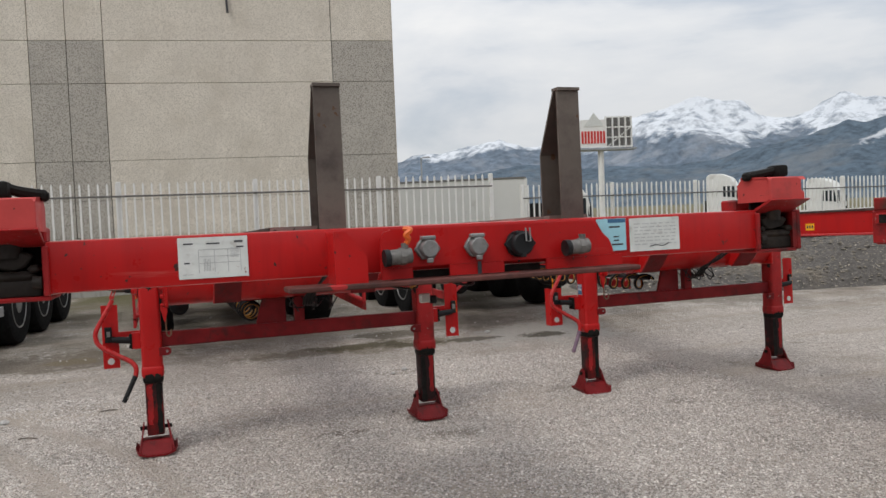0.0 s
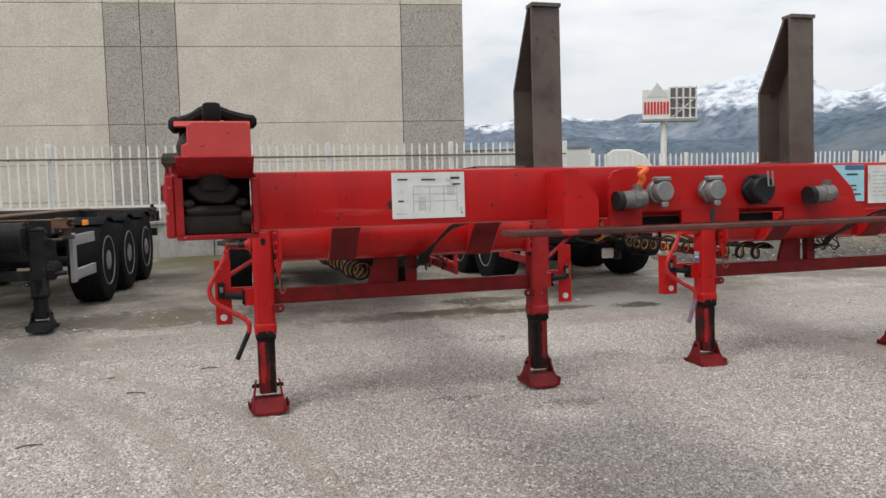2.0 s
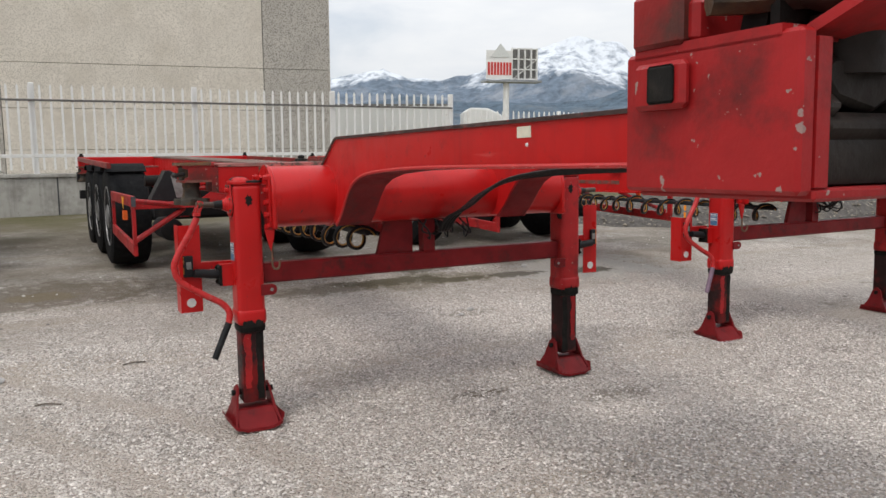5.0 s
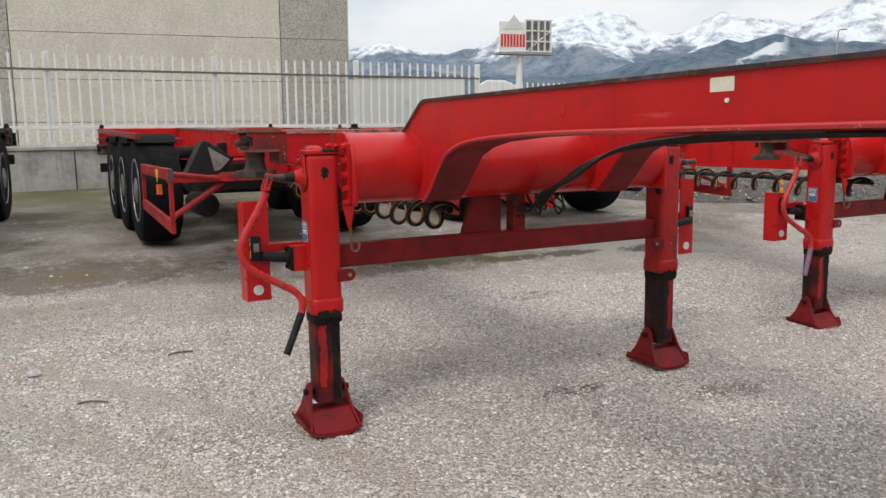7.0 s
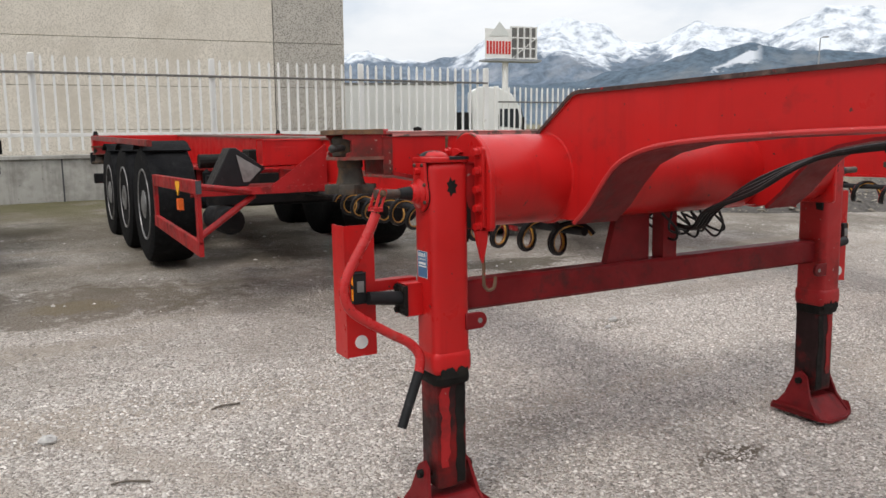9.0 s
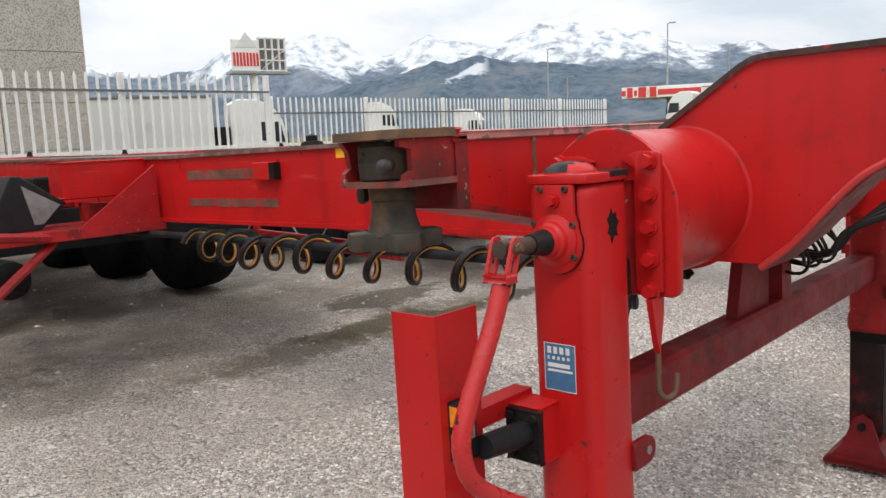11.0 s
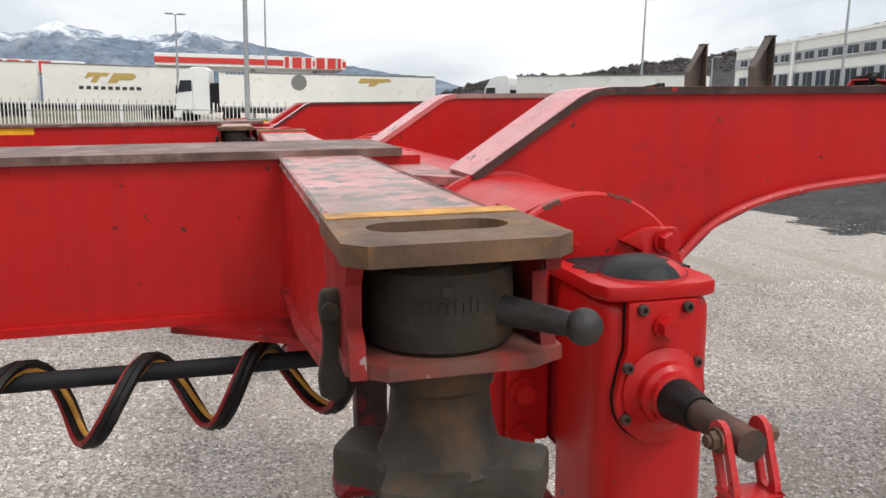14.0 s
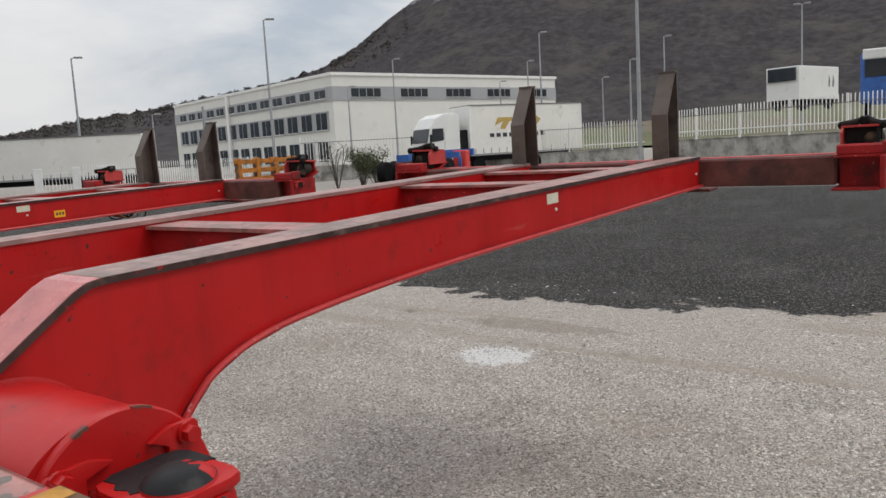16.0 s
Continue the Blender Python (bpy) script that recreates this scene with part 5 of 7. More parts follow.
def trailer(name, label, paint, post, crank=True, detail=True, axles=AXLES, tail=11.75, lift=0.13, hub=0.80):
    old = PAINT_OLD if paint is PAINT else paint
    low = GREASE if paint is PAINT else BLACK_PAINT
    tr = thing(name, label, "trailer", "parked container trailers")
    # front beam
    part("front_beam", box(-1.142, 1.142, 0.0, 0.05, 1.272, 1.41, bevel=0.012, seg=2), paint, tr, "", True)
    part("sliding_beam", box(-1.142, 1.142, 0.05, 0.155, 1.276, 1.406, bevel=0.008), BROWN_PAINT if paint is PAINT else RUSTY, tr, "grimy brown sliding front beam")
    for s in (-1, 1):
        front_lock_box(tr, s, paint)
        px = 0.04 + s * 0.405
        y0, y1, w0, w1 = 0.062, 0.205, px - 0.045, px + 0.035
        bm = box(w0, w1, y0, y0 + 0.009, 1.405, 1.835)
        prism([(y0 + 0.0095, 1.405), (y1 - 0.001, 1.405), (y1 - 0.001, 1.636), (y0 + 0.029, 1.829), (y0 + 0.0095, 1.829)], "x", w1 - 0.0095, w1 - 0.0008, bm)
        ribbon([(y1, 1.405), (y1, 1.636), (y0 + 0.03, 1.838)], w0, w1, 0.008, bm)
        box(w0 - 0.001, w1 + 0.001, y0 - 0.008, y0 + 0.035, 1.8355, 1.845, bm=bm)
        part("stop_post", bm, post, tr, "tall grey-brown steel container stop")
        # gooseneck beam: web, top flange that dips behind the knee, curved bottom flange
        lower = [(0.13, 1.29), (1.0, 1.287), (2.1, 1.283), (2.5, 1.274), (2.75, 1.258), (2.88, 1.234), (2.97, 1.196), (3.03, 1.14), (3.1, 1.06), (3.17, 1.0)]
        web = [(0.13, 1.412), (3.16, 1.415), (3.185, 1.4115), (3.208, 1.4005), (3.23, 1.386), (3.385, 1.284), (3.385, 1.0)] + lower[::-1]
        gb = part("gooseneck_beam", prism(web, "x", s * 0.528, s * 0.54), paint, tr)
        part("top_flange", ribbon([(0.155, 1.411), (1.6, 1.413), (3.16, 1.415)], s * 0.40, s * 0.545, 0.013), FLANGE_TOP if paint is PAINT else RUSTY, gb, "scraped pinkish brown top flange")
        part("flange_rim", ribbon([(0.155, 1.411), (1.6, 1.413), (3.16, 1.415), (3.185, 1.4115), (3.208, 1.4005), (3.23, 1.386), (3.39, 1.281)], s * 0.545, s * 0.5485, 0.0125), DARK_RIM if paint is PAINT else RUSTY, gb, "dark chipped rim")
        part("knee_flange", ribbon([(3.16, 1.415), (3.185, 1.4115), (3.208, 1.4005), (3.23, 1.386), (3.39, 1.281)], s * 0.40, s * 0.545, 0.013), KNEE_PAINT if paint is PAINT else RUSTY, gb, "scuffed sloping flange, pink with painted sky sheen")
        # underside shade is painted in with the darker red
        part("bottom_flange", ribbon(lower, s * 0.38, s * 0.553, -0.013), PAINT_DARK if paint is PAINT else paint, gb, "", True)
        part("flange_edge", tube([(s * 0.554, y, z - 0.0065) for y, z in lower], 0.0075, 8), PALE_EDGE if paint is PAINT else paint, gb, "paler rounded edge", True)
        part("inner_web", prism(web, "x", s * 0.415, s * 0.405), paint, gb)
        for y in (0.2, 1.55):
            part("rivet", cyl((s * 0.54, y, 1.345), (s * 0.544, y, 1.345), 0.006, seg=8), WHITE_LABEL, gb)
        if detail:
            part("small_plate", box(s * 0.5402, s * 0.5415, 1.53, 1.605, 1.367, 1.402), CREAM, gb, "cream identification plate")
    for k, y in enumerate((0.5, 1.15, 2.38)):
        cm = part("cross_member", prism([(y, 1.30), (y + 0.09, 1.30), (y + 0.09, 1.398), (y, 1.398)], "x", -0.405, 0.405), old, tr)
        part("member_top", box(-0.40, 0.40, y - 0.02, y + 0.11, 1.398, 1.409), PAINT_TOP if paint is PAINT else RUSTY, cm, "scuffed top plate")
        if k == 1:
            part("pocket", box(-0.42, -0.3, y + 0.02, y + 0.14, 1.404, 1.413), DARK_INK, cm, "black rubber pad")
    part("kingpin_plate", box(-0.4, 0.4, 0.16, 1.9, 1.268, 1.28), old, tr)
    if detail:
        connector_panel(tr, paint)
        stickers(tr)
    # cross tube with welded rings and bolted end flanges
    ct = part("cross_tube", cyl((-0.846, TUBE_Y, TUBE_Z), (0.846, TUBE_Y, TUBE_Z), TUBE_R, seg=56), paint, tr, "", True)
    for s in (-1, 1):
        part("weld_ring", lathe([(0.152, -0.008), (0.16, -0.004), (0.16, 0.004), (0.152, 0.008)], (s * 0.535, TUBE_Y, TUBE_Z), "x", 56), paint, ct, "", True)
        fl = [(3.3385 + 0.1435 * math.cos(radians(w)), 1.138 + 0.158 * math.sin(radians(w))) for w in range(0, 181, 6)] + [(3.197, 0.995), (3.207, 0.984), (3.47, 0.984), (3.481, 0.995)]
        f1 = part("end_flange", prism(fl, "x", s * 0.845, s * 0.865, bevel=0.003), paint, ct, "bolted round end flange", True)
        rear = [(3.397, 0.988), (3.452, 0.988), (3.452, 1.238), (3.446, 1.243), (3.40, 1.247), (3.385, 1.2455), (3.356, 1.234), (3.397, 1.222)]
        front = [(3.222, 0.995), (3.274, 0.995), (3.274, 1.222), (3.303, 1.236), (3.276, 1.249), (3.266, 1.251), (3.228, 1.2495), (3.222, 1.243)]
        for prof in (rear, front):
            part("leg_bracket", prism(prof, "x", s * 0.8655, s * 0.877, bevel=0.0025, seg=2), paint, f1, "", True)
        part("mounting_block", box(s * 0.8655, s * 0.902, 3.282, 3.392, 0.99, 1.2, bevel=0.004), old, f1)
        for y in (3.2435, 3.4325):
            for k in range(5):
                part("flange_bolt", bolt((s * 0.877, y, 1.233 - k * 0.059), "x" if s > 0 else "-x", 0.0135, 0.02), paint, f1)
        for a0, a1, q in ((64, 73, 0.007), (99, 112, 0.005)):
            ws = [radians(a0 + (a1 - a0) * k / 5) for k in range(6)]
            edge = [(3.3385 + 0.144 * math.cos(w), 1.138 + 0.1585 * math.sin(w)) for w in ws]
            edge += [(3.3385 + (0.144 - q * (0.5 + 0.5 * ((k * 7) % 3) / 2)) * math.cos(w), 1.138 + (0.1585 - q * (0.5 + 0.5 * ((k * 7) % 3) / 2)) * math.sin(w)) for k, w in list(enumerate(ws))[::-1]]
            part("chipped_edge", prism(edge, "x", s * 0.858, s * 0.8658), SHELF, f1, "dark chip in the paint")
    for s in (-1, 1):
        landing_leg(tr, s, crank and s < 0, paint, low)
    # brace and hanger are darkened in colour for the shade below the deck
    part("leg_brace", box(-0.92, 0.92, 3.31, 3.39, 0.712, 0.812, bevel=0.01), PAINT_DARK if paint is PAINT else paint, tr, "dark red brace between the legs, darkened for shade")
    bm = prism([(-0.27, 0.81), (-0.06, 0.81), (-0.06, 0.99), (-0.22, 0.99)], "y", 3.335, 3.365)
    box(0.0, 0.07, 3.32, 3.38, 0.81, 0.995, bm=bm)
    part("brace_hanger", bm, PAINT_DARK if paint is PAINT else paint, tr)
    # spine and outriggers
    bend = 6.2
    part("spine", prism([(3.4, 1.003), (bend, 1.003), (tail, 1.003 + lift), (tail, 1.302 + lift), (bend, 1.302), (3.4, 1.302)], "x", -0.19, 0.19), paint, tr)
    part("spine_top", ribbon([(3.44, 1.302), (bend, 1.302), (tail, 1.302 + lift)], -0.205, 0.205, 0.016), DECK_EDGE if paint is PAINT else RUSTY, tr, "scraped top flange")
    part("spine_bottom", ribbon([(3.44, 1.004), (bend, 1.004), (tail, 1.004 + lift)], -0.208, 0.208, -0.016), paint, tr)
    part("neck_plate", prism([(-0.53, 3.38), (0.53, 3.38), (0.19, 3.67), (-0.19, 3.67)], "z", 1.27, 1.284), PAINT_TOP if paint is PAINT else RUSTY, tr, "scuffed tapering deck plate")
    part("neck_plate", prism([(-0.53, 3.4), (0.53, 3.4), (0.21, 3.9), (-0.21, 3.9)], "z", 0.976, 0.988), old, tr)
    for s in (-1, 1):
        twist_arm(tr, s, 3.523, paint, IRON)
        part("outrigger", box(s * 0.19, s * 0.62, axles[0] - 1.75, axles[0] - 1.6, 1.14, 1.312, bevel=0.006), paint, tr)
        twist_arm(tr, s, tail - 0.5, paint, IRON, False)
    if detail:
        sp = part("spine_sticker", box(-0.1915, -0.1905, 4.73, 4.93, 1.262, 1.298), YELLOW, tr, "yellow sticker")
        pk = part("slide_pocket", box(-0.225, -0.19, 5.33, 5.45, 1.185, 1.262, bevel=0.004), paint, tr)
        # a solid black block stands in for the shade inside the hole
        part("pocket_hole", box(-0.226, -0.19, 5.295, 5.331, 1.188, 1.258), BLACK_IRON, pk)
        part("scuff_band", box(-0.1925, -0.1905, 5.33, 6.05, 1.068, 1.105), SHELF, tr)
        part("scuff_band", box(-0.1925, -0.1905, 5.45, 6.05, 1.192, 1.238), SHELF, tr)
        part("deck_stud", lathe([(0.05, 1.318), (0.045, 1.335), (0.025, 1.34), (0.025, 1.36), (0.0001, 1.368)], (-0.05, 5.25, 0), "z", 16), BLACK_IRON, tr, "", True)
        spiral_hose(tr)
        for k in range(4):
            o = 0.018 * k
            part("air_line", tube([(0.40 - o, 1.4, 1.258), (0.34 - o, 2.2, 1.245 + o * 0.3), (0.24 - o, 2.75, 1.21), (0.17 - o, 3.02, 1.12 - o), (0.12 - o, 3.17, 1.0), (0.11 - o, 3.24, 0.93), (0.2 - o, 3.5, 0.9 + o)], 0.009, 7), HOSE_BLACK, tr, "black hose looping under the gooseneck", True)
        tg = part("cable_tag", box(0.06, 0.10, 0.58, 0.60, 1.12, 1.155, bevel=0.004), WHITE_LABEL, tr, "white tag on loose wiring")
        part("tag_cap", box(0.10, 0.125, 0.575, 0.605, 1.115, 1.145, bevel=0.004), PLASTIC, tg)
        rw = random.Random(8)
        for k in range(5):
            x = -0.05 + 0.06 * k
            mat_ = (HOSE_BLACK, HOSE_YELLOW, HOSE_BLACK, HOSE_RED)[k % 4]
            part("loose_wire", tube([(x, 0.5, 1.25), (x + rw.uniform(-0.04, 0.04), 0.52, 1.2), (x + rw.uniform(0.0, 0.09), 0.56, 1.195 + rw.uniform(-0.02, 0.02)), (x + 0.1, 0.6, 1.215), (x + 0.12, 0.62, 1.25)], 0.005, 6), mat_, tr, "loose wire under the gooseneck", True)
        rnd = random.Random(2)
        for k in range(7):
            x = -0.05 + 0.05 * k
            part("loose_cable", tube([(x, 3.28, 0.99), (x + rnd.uniform(-0.05, 0.05), 3.25, 0.93), (x + rnd.uniform(-0.03, 0.08), 3.3, 0.88 + rnd.uniform(0, 0.04)), (x + 0.1, 3.5, 0.95)], 0.005, 6), HOSE_BLACK, tr, "loose black cable", True)
        st = [(-0.872, 3.238, 0.965), (-0.868, 3.24, 0.93), (-0.866, 3.24, 0.87), (-0.866, 3.24, 0.815), (-0.863, 3.238, 0.8), (-0.853, 3.231, 0.79), (-0.841, 3.222, 0.797), (-0.837, 3.219, 0.812), (-0.836, 3.218, 0.835)]
        part("hook_strap", tube(st, 0.0056, 8), RUSTY, tr, "hanging hook on a strap", True)
        part("strap_lug", prism([(-0.90, 0.985), (-0.852, 0.985), (-0.855, 0.95), (-0.872, 0.88), (-0.88, 0.9)], "y", 3.232, 3.244), paint, tr)
    if detail:
        # guards take the darker red to paint in the shade they stand in
        side_guard(tr, -1, old)
        side_guard(tr, 1, old)
    # running gear
    for y in axles:
        part("axle", cyl((-0.9, y, hub), (0.9, y, hub), 0.065, seg=16), BLACK_PAINT, tr)
        for s in (-1, 1):
            wheel(tr, s, y, hub)
            part("air_spring", lathe([(0.1, 0.86), (0.14, 0.9), (0.14, 1.04), (0.1, 1.08)], (s * 0.45, y + 0.3, 0), "z", 18), RUBBER, tr, "", True)
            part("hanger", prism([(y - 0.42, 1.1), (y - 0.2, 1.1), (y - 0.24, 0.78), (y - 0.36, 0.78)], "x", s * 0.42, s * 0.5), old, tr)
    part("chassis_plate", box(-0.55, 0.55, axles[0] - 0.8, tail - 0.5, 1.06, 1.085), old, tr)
    for s in (-1, 1):
        part("side_beam", prism([(axles[0] - 0.6, 1.285), (tail, 1.262 + lift), (tail, 1.312 + lift), (axles[0] - 0.6, 1.335)], "x", s * 1.16, s * 1.2), HOUSING if paint is PAINT else paint, tr, "grimy outer deck rail")
    part("air_tank", lathe([(0.05, 0), (0.1, 0.03), (0.105, 0.06), (0.105, 0.5), (0.1, 0.53), (0.05, 0.56)], (-0.73, axles[0] - 1.25, 0.72), "y", 24), BLACK_PAINT, tr, "black air tank", True)
    part("air_tank", lathe([(0.05, 0), (0.1, 0.03), (0.105, 0.06), (0.105, 0.5), (0.1, 0.53), (0.05, 0.56)], (0.73, axles[0] - 1.25, 0.72), "y", 24), BLACK_PAINT, tr, "black air tank", True)
    part("tank_hanger", box(-0.85, 0.85, axles[0] - 1.03, axles[0] - 0.97, 0.83, 1.06), BLACK_PAINT, tr)
    part("valve_block", box(-0.62, -0.3, 6.8, 7.0, 1.12, 1.25, bevel=0.01, bm=cyl((-0.95, 6.95, 1.17), (-0.5, 6.95, 1.17), 0.05, seg=14)), BLACK_IRON, tr)
    part("rear_beam", box(-1.2, 1.2, tail - 0.15, tail + 0.03, 1.12 + lift, 1.312 + lift, bevel=0.008), paint, tr)
    part("under_run_bar", box(-1.2, 1.2, tail - 0.05, tail + 0.05, 0.86, 0.98, bevel=0.01), BLACK_PAINT, tr, "black under-run bar")
    for s in (-1, 1):
        part("bar_stay", box(s * 0.5 - 0.04, s * 0.5 + 0.04, tail - 0.15, tail - 0.05, 0.86, 1.13 + lift), old, tr)
        tl = part("tail_lamp", box(s * 1.22, s * 0.85, tail + 0.03, tail + 0.09, 1.1, 1.24, bevel=0.01), PLASTIC, tr, "black tail lamp unit")
        part("lamp_lens", box(s * 1.2, s * 0.88, tail + 0.09, tail + 0.096, 1.12, 1.22), SIGN_RED, tl)
        part("corner_peg", cyl((s * 1.15, tail - 0.05, 1.312 + lift), (s * 1.15, tail - 0.05, 1.365 + lift), 0.035, 0.02, seg=12), BLACK_IRON, tr)
    return tr


def pitched(x, y):
    """The pose of a trailer that stands nose-up by 1.7 degrees on its legs."""
    return pose(x, 3.345 + y, 0.65, -1.7) @ Matrix.Translation((0, -3.345, -0.65))


red_trailer = trailer("container_trailer", "red skeletal container trailer on landing legs, scuffed and grimy", PAINT, POST_STEEL)
red_trailer.matrix_basis = pitched(0, 0)
for o in red_trailer.children_recursive:
    # draw the gooseneck out to its full length
    for v in o.data.vertices:
        if v.co.y < 3.2:
            v.co.y = 3.2 + (v.co.y - 3.2) * 1.017
second = copy_thing(red_trailer, Matrix.Translation((0, 0, -0.022)) @ pitched(3.445, 0.163))
second["label"] = "red skeletal container trailer standing beside another on gravel"
for o in second.children_recursive:
    # its left side plate is cut lower, with the amber lens just above it
    if o.name.startswith(("marker_plate", "amber_lens")) and o.data.vertices[0].co.x < 0:
        lens = o.name.startswith("amber")
        o.data = o.data.copy()
        for v in o.data.vertices:
            if lens:
                v.co.z += 0.125
            elif v.co.z > 0.9:
                v.co.z = 0.895
    if o.name.startswith("crank_grip"):
        o.data = o.data.copy()
        o.data.materials[0] = material("faded_purple_rubber", (0.16, 0.10, 0.14), 0.5, var=0.3, scale=20)
        o["label"] = "faded purple-grey crank grip"
hz = part("warning_sticker", box(-0.5415, -0.5402, 1.295, 1.362, 1.308, 1.35), YELLOW, second, "small yellow sticker with dark print")
for y in (1.303, 1.322, 1.341):
    part("print_bar", box(-0.5422, -0.5414, y, y + 0.011, 1.32, 1.338), DARK_INK, hz)
dark_trailer = trailer("container_trailer", "black skeletal container trailer with a rusty deck", BLACK_PAINT, RUSTY, crank=False, detail=False, axles=(5.3, 6.45, 7.6), tail=8.3, lift=0.0, hub=0.735)
for o in dark_trailer.children_recursive:
    # this one stands on shorter legs
    for v in o.data.vertices:
        if v.co.z > 0.54 or o.name.startswith(("wheel", "rim", "mudguard")):
            v.co.z -= 0.21
dark_trailer.matrix_basis = pose(-4.27, 3.34, 0.115, 0, 0, -6)
for z0, z1 in ((0.45, 0.56), (0.81, 0.92)):
    part("guard_rail", box(1.16, 1.195, 3.82, 4.55, z0, z1, bevel=0.004), GUARD_GREY, dark_trailer, "grey aluminium side rail")
part("guard_upright", box(1.155, 1.195, 3.7, 3.82, 0.43, 0.94, bevel=0.004), GUARD_GREY, dark_trailer, "grey aluminium upright")
part("amber_lamp", box(1.16, 1.2, 4.2, 4.32, 1.0, 1.06, bevel=0.006), AMBER, dark_trailer, "amber side lamp")


# ---- beyond the yard ----
def place(az, d, z=0.0, turn=None, at=(-1.85, 3.85)):
    """The pose d metres off at the bearing az (degrees from +y towards +x); local x runs to the right as seen from the yard unless turn is given."""
    x, y = at[0] + d * math.sin(radians(az)), at[1] + d * math.cos(radians(az))
    return pose(x, y, z, 0, 0, -az if turn is None else turn)


def fence_between(label, p, q, base, top, step=0.2, bay=3.0, pick=True):
    d = Vector((q[0] - p[0], q[1] - p[1]))
    return fence(label, pose(p[0], p[1], 0, 0, 0, math.degrees(math.atan2(d.y, d.x))), d.length, base, top, step, bay, pick, rails=(0.35, 0.35))


fence_between("white picket fence along the road side of the yard", (8.7, 17.8), (23.4, 17.8), 0.75, 2.22, 0.17, 2.93)
fence_between("white picket fence in front of the parked lorries", (24.0, 17.9), (42.0, 8.0), -0.2, 1.35)
fence_between("white picket fence in front of the parked lorries", (42.0, 8.0), (42.0, -8.0), -0.1, 1.4)
fence_between("white picket fence by the yard gate", (42.5, -20.0), (46.0, -36.0), 0.0, 1.9)
fence_between("white picket fence on the far retaining wall", (36.5, -31.5), (20.0, -48.0), 1.0, 2.9)
fence_between("tall white picket fence on the retaining wall", (15.2, -38.5), (1.5, -31.0), 1.45, 3.0)


def retaining_wall(p, q, h):
    d = Vector((q[0] - p[0], q[1] - p[1]))
    ob = part("retaining_wall", box(0, d.length, 0.15, 0.45, -0.2, h, bevel=0.01), CONCRETE)
    ob.matrix_basis = pose(p[0], p[1], 0, 0, 0, math.degrees(math.atan2(d.y, d.x)))
    tagged(ob, "stained concrete retaining wall under a white fence", "wall", kind="structure")
    part("coping", box(0, d.length, 0.1, 0.5, h, h + 0.06, bevel=0.01), CONCRETE, ob)


retaining_wall((36.5, -31.5), (20.0, -48.0), 0.95)
retaining_wall((15.2, -38.5), (1.5, -31.0), 1.4)


def gate():
    g = thing("yard_gate", "white steel double gate standing open", "gate", m=place(117.3, 43, 0))
    for x in (-1.31, 0.38, 1.5):
        part("gate_post", box(x - 0.19, x + 0.19, -0.19, 0.19, 0, 1.8, bevel=0.02), WHITE_PAINT, g)
    for x0, x1 in ((-1.12, 0.19), (0.57, 1.31)):
        for z in (0.25, 1.5):
            part("gate_rail", box(x0, x1, -0.03, 0.03, z, z + 0.07), WHITE_PAINT, g)
        k = int((x1 - x0) / 0.16)
        for i in range(k):
            part("gate_bar", box(x0 + 0.08 + i * 0.16, x0 + 0.11 + i * 0.16, -0.015, 0.015, 0.3, 1.5), WHITE_PAINT, g)


gate()


def lamp_post(m, h, heads=1):
    p = thing("street_lamp", "tall galvanised street lamp with a flat head", "street lamp", "street lamps", m)
    part("pole", cyl((0, 0, 0), (0, 0, h), 0.11, 0.05, seg=12), GALV, p, "", True)
    for k in range(heads):
        q = 1 if k == 0 else -1
        part("arm", tube([(0, 0, h - 0.05), (q * 0.12, 0, h + 0.03), (q * 0.25, 0, h + 0.05)], 0.035, 8), GALV, p)
        part("lamp_head", box(min(q * 0.15, q * 0.72), max(q * 0.15, q * 0.72), -0.16, 0.16, h, h + 0.11, bevel=0.03), GUARD_GREY, p, "grey flat lamp head")


for az, d, el, heads in ((64.1, 75, 6.65, 1), (86.2, 62, 5.75, 2), (90.8, 33, 22.0, 0), (92.05, 66, 7.7, 1), (118.3, 60, 7.4, 1), (130.8, 55, 9.75, 1), (139.6, 75, 6.7, 1), (150.1, 75, 7.9, 1), (158.6, 75, 6.95, 1), (156.85, 40, 17.0, 0), (167.25, 80, 8.1, 2), (136.3, 70, 4.95, 1), (149.2, 85, 6.0, 1), (156.3, 70, 5.6, 1), (126.2, 38, 4.2, 0), (122.9, 70, 3.6, 1), (147.2, 90, 4.7, 1), (154.4, 90, 4.5, 1), (20.95, 59, 4.5, 1), (55.8, 80, 5.4, 1), (57.1, 90, 3.4, 1), (68.0, 90, 4.9, 1)):
    lamp_post(place(az, d, 0), 1.4 + d * math.tan(radians(el)), heads)


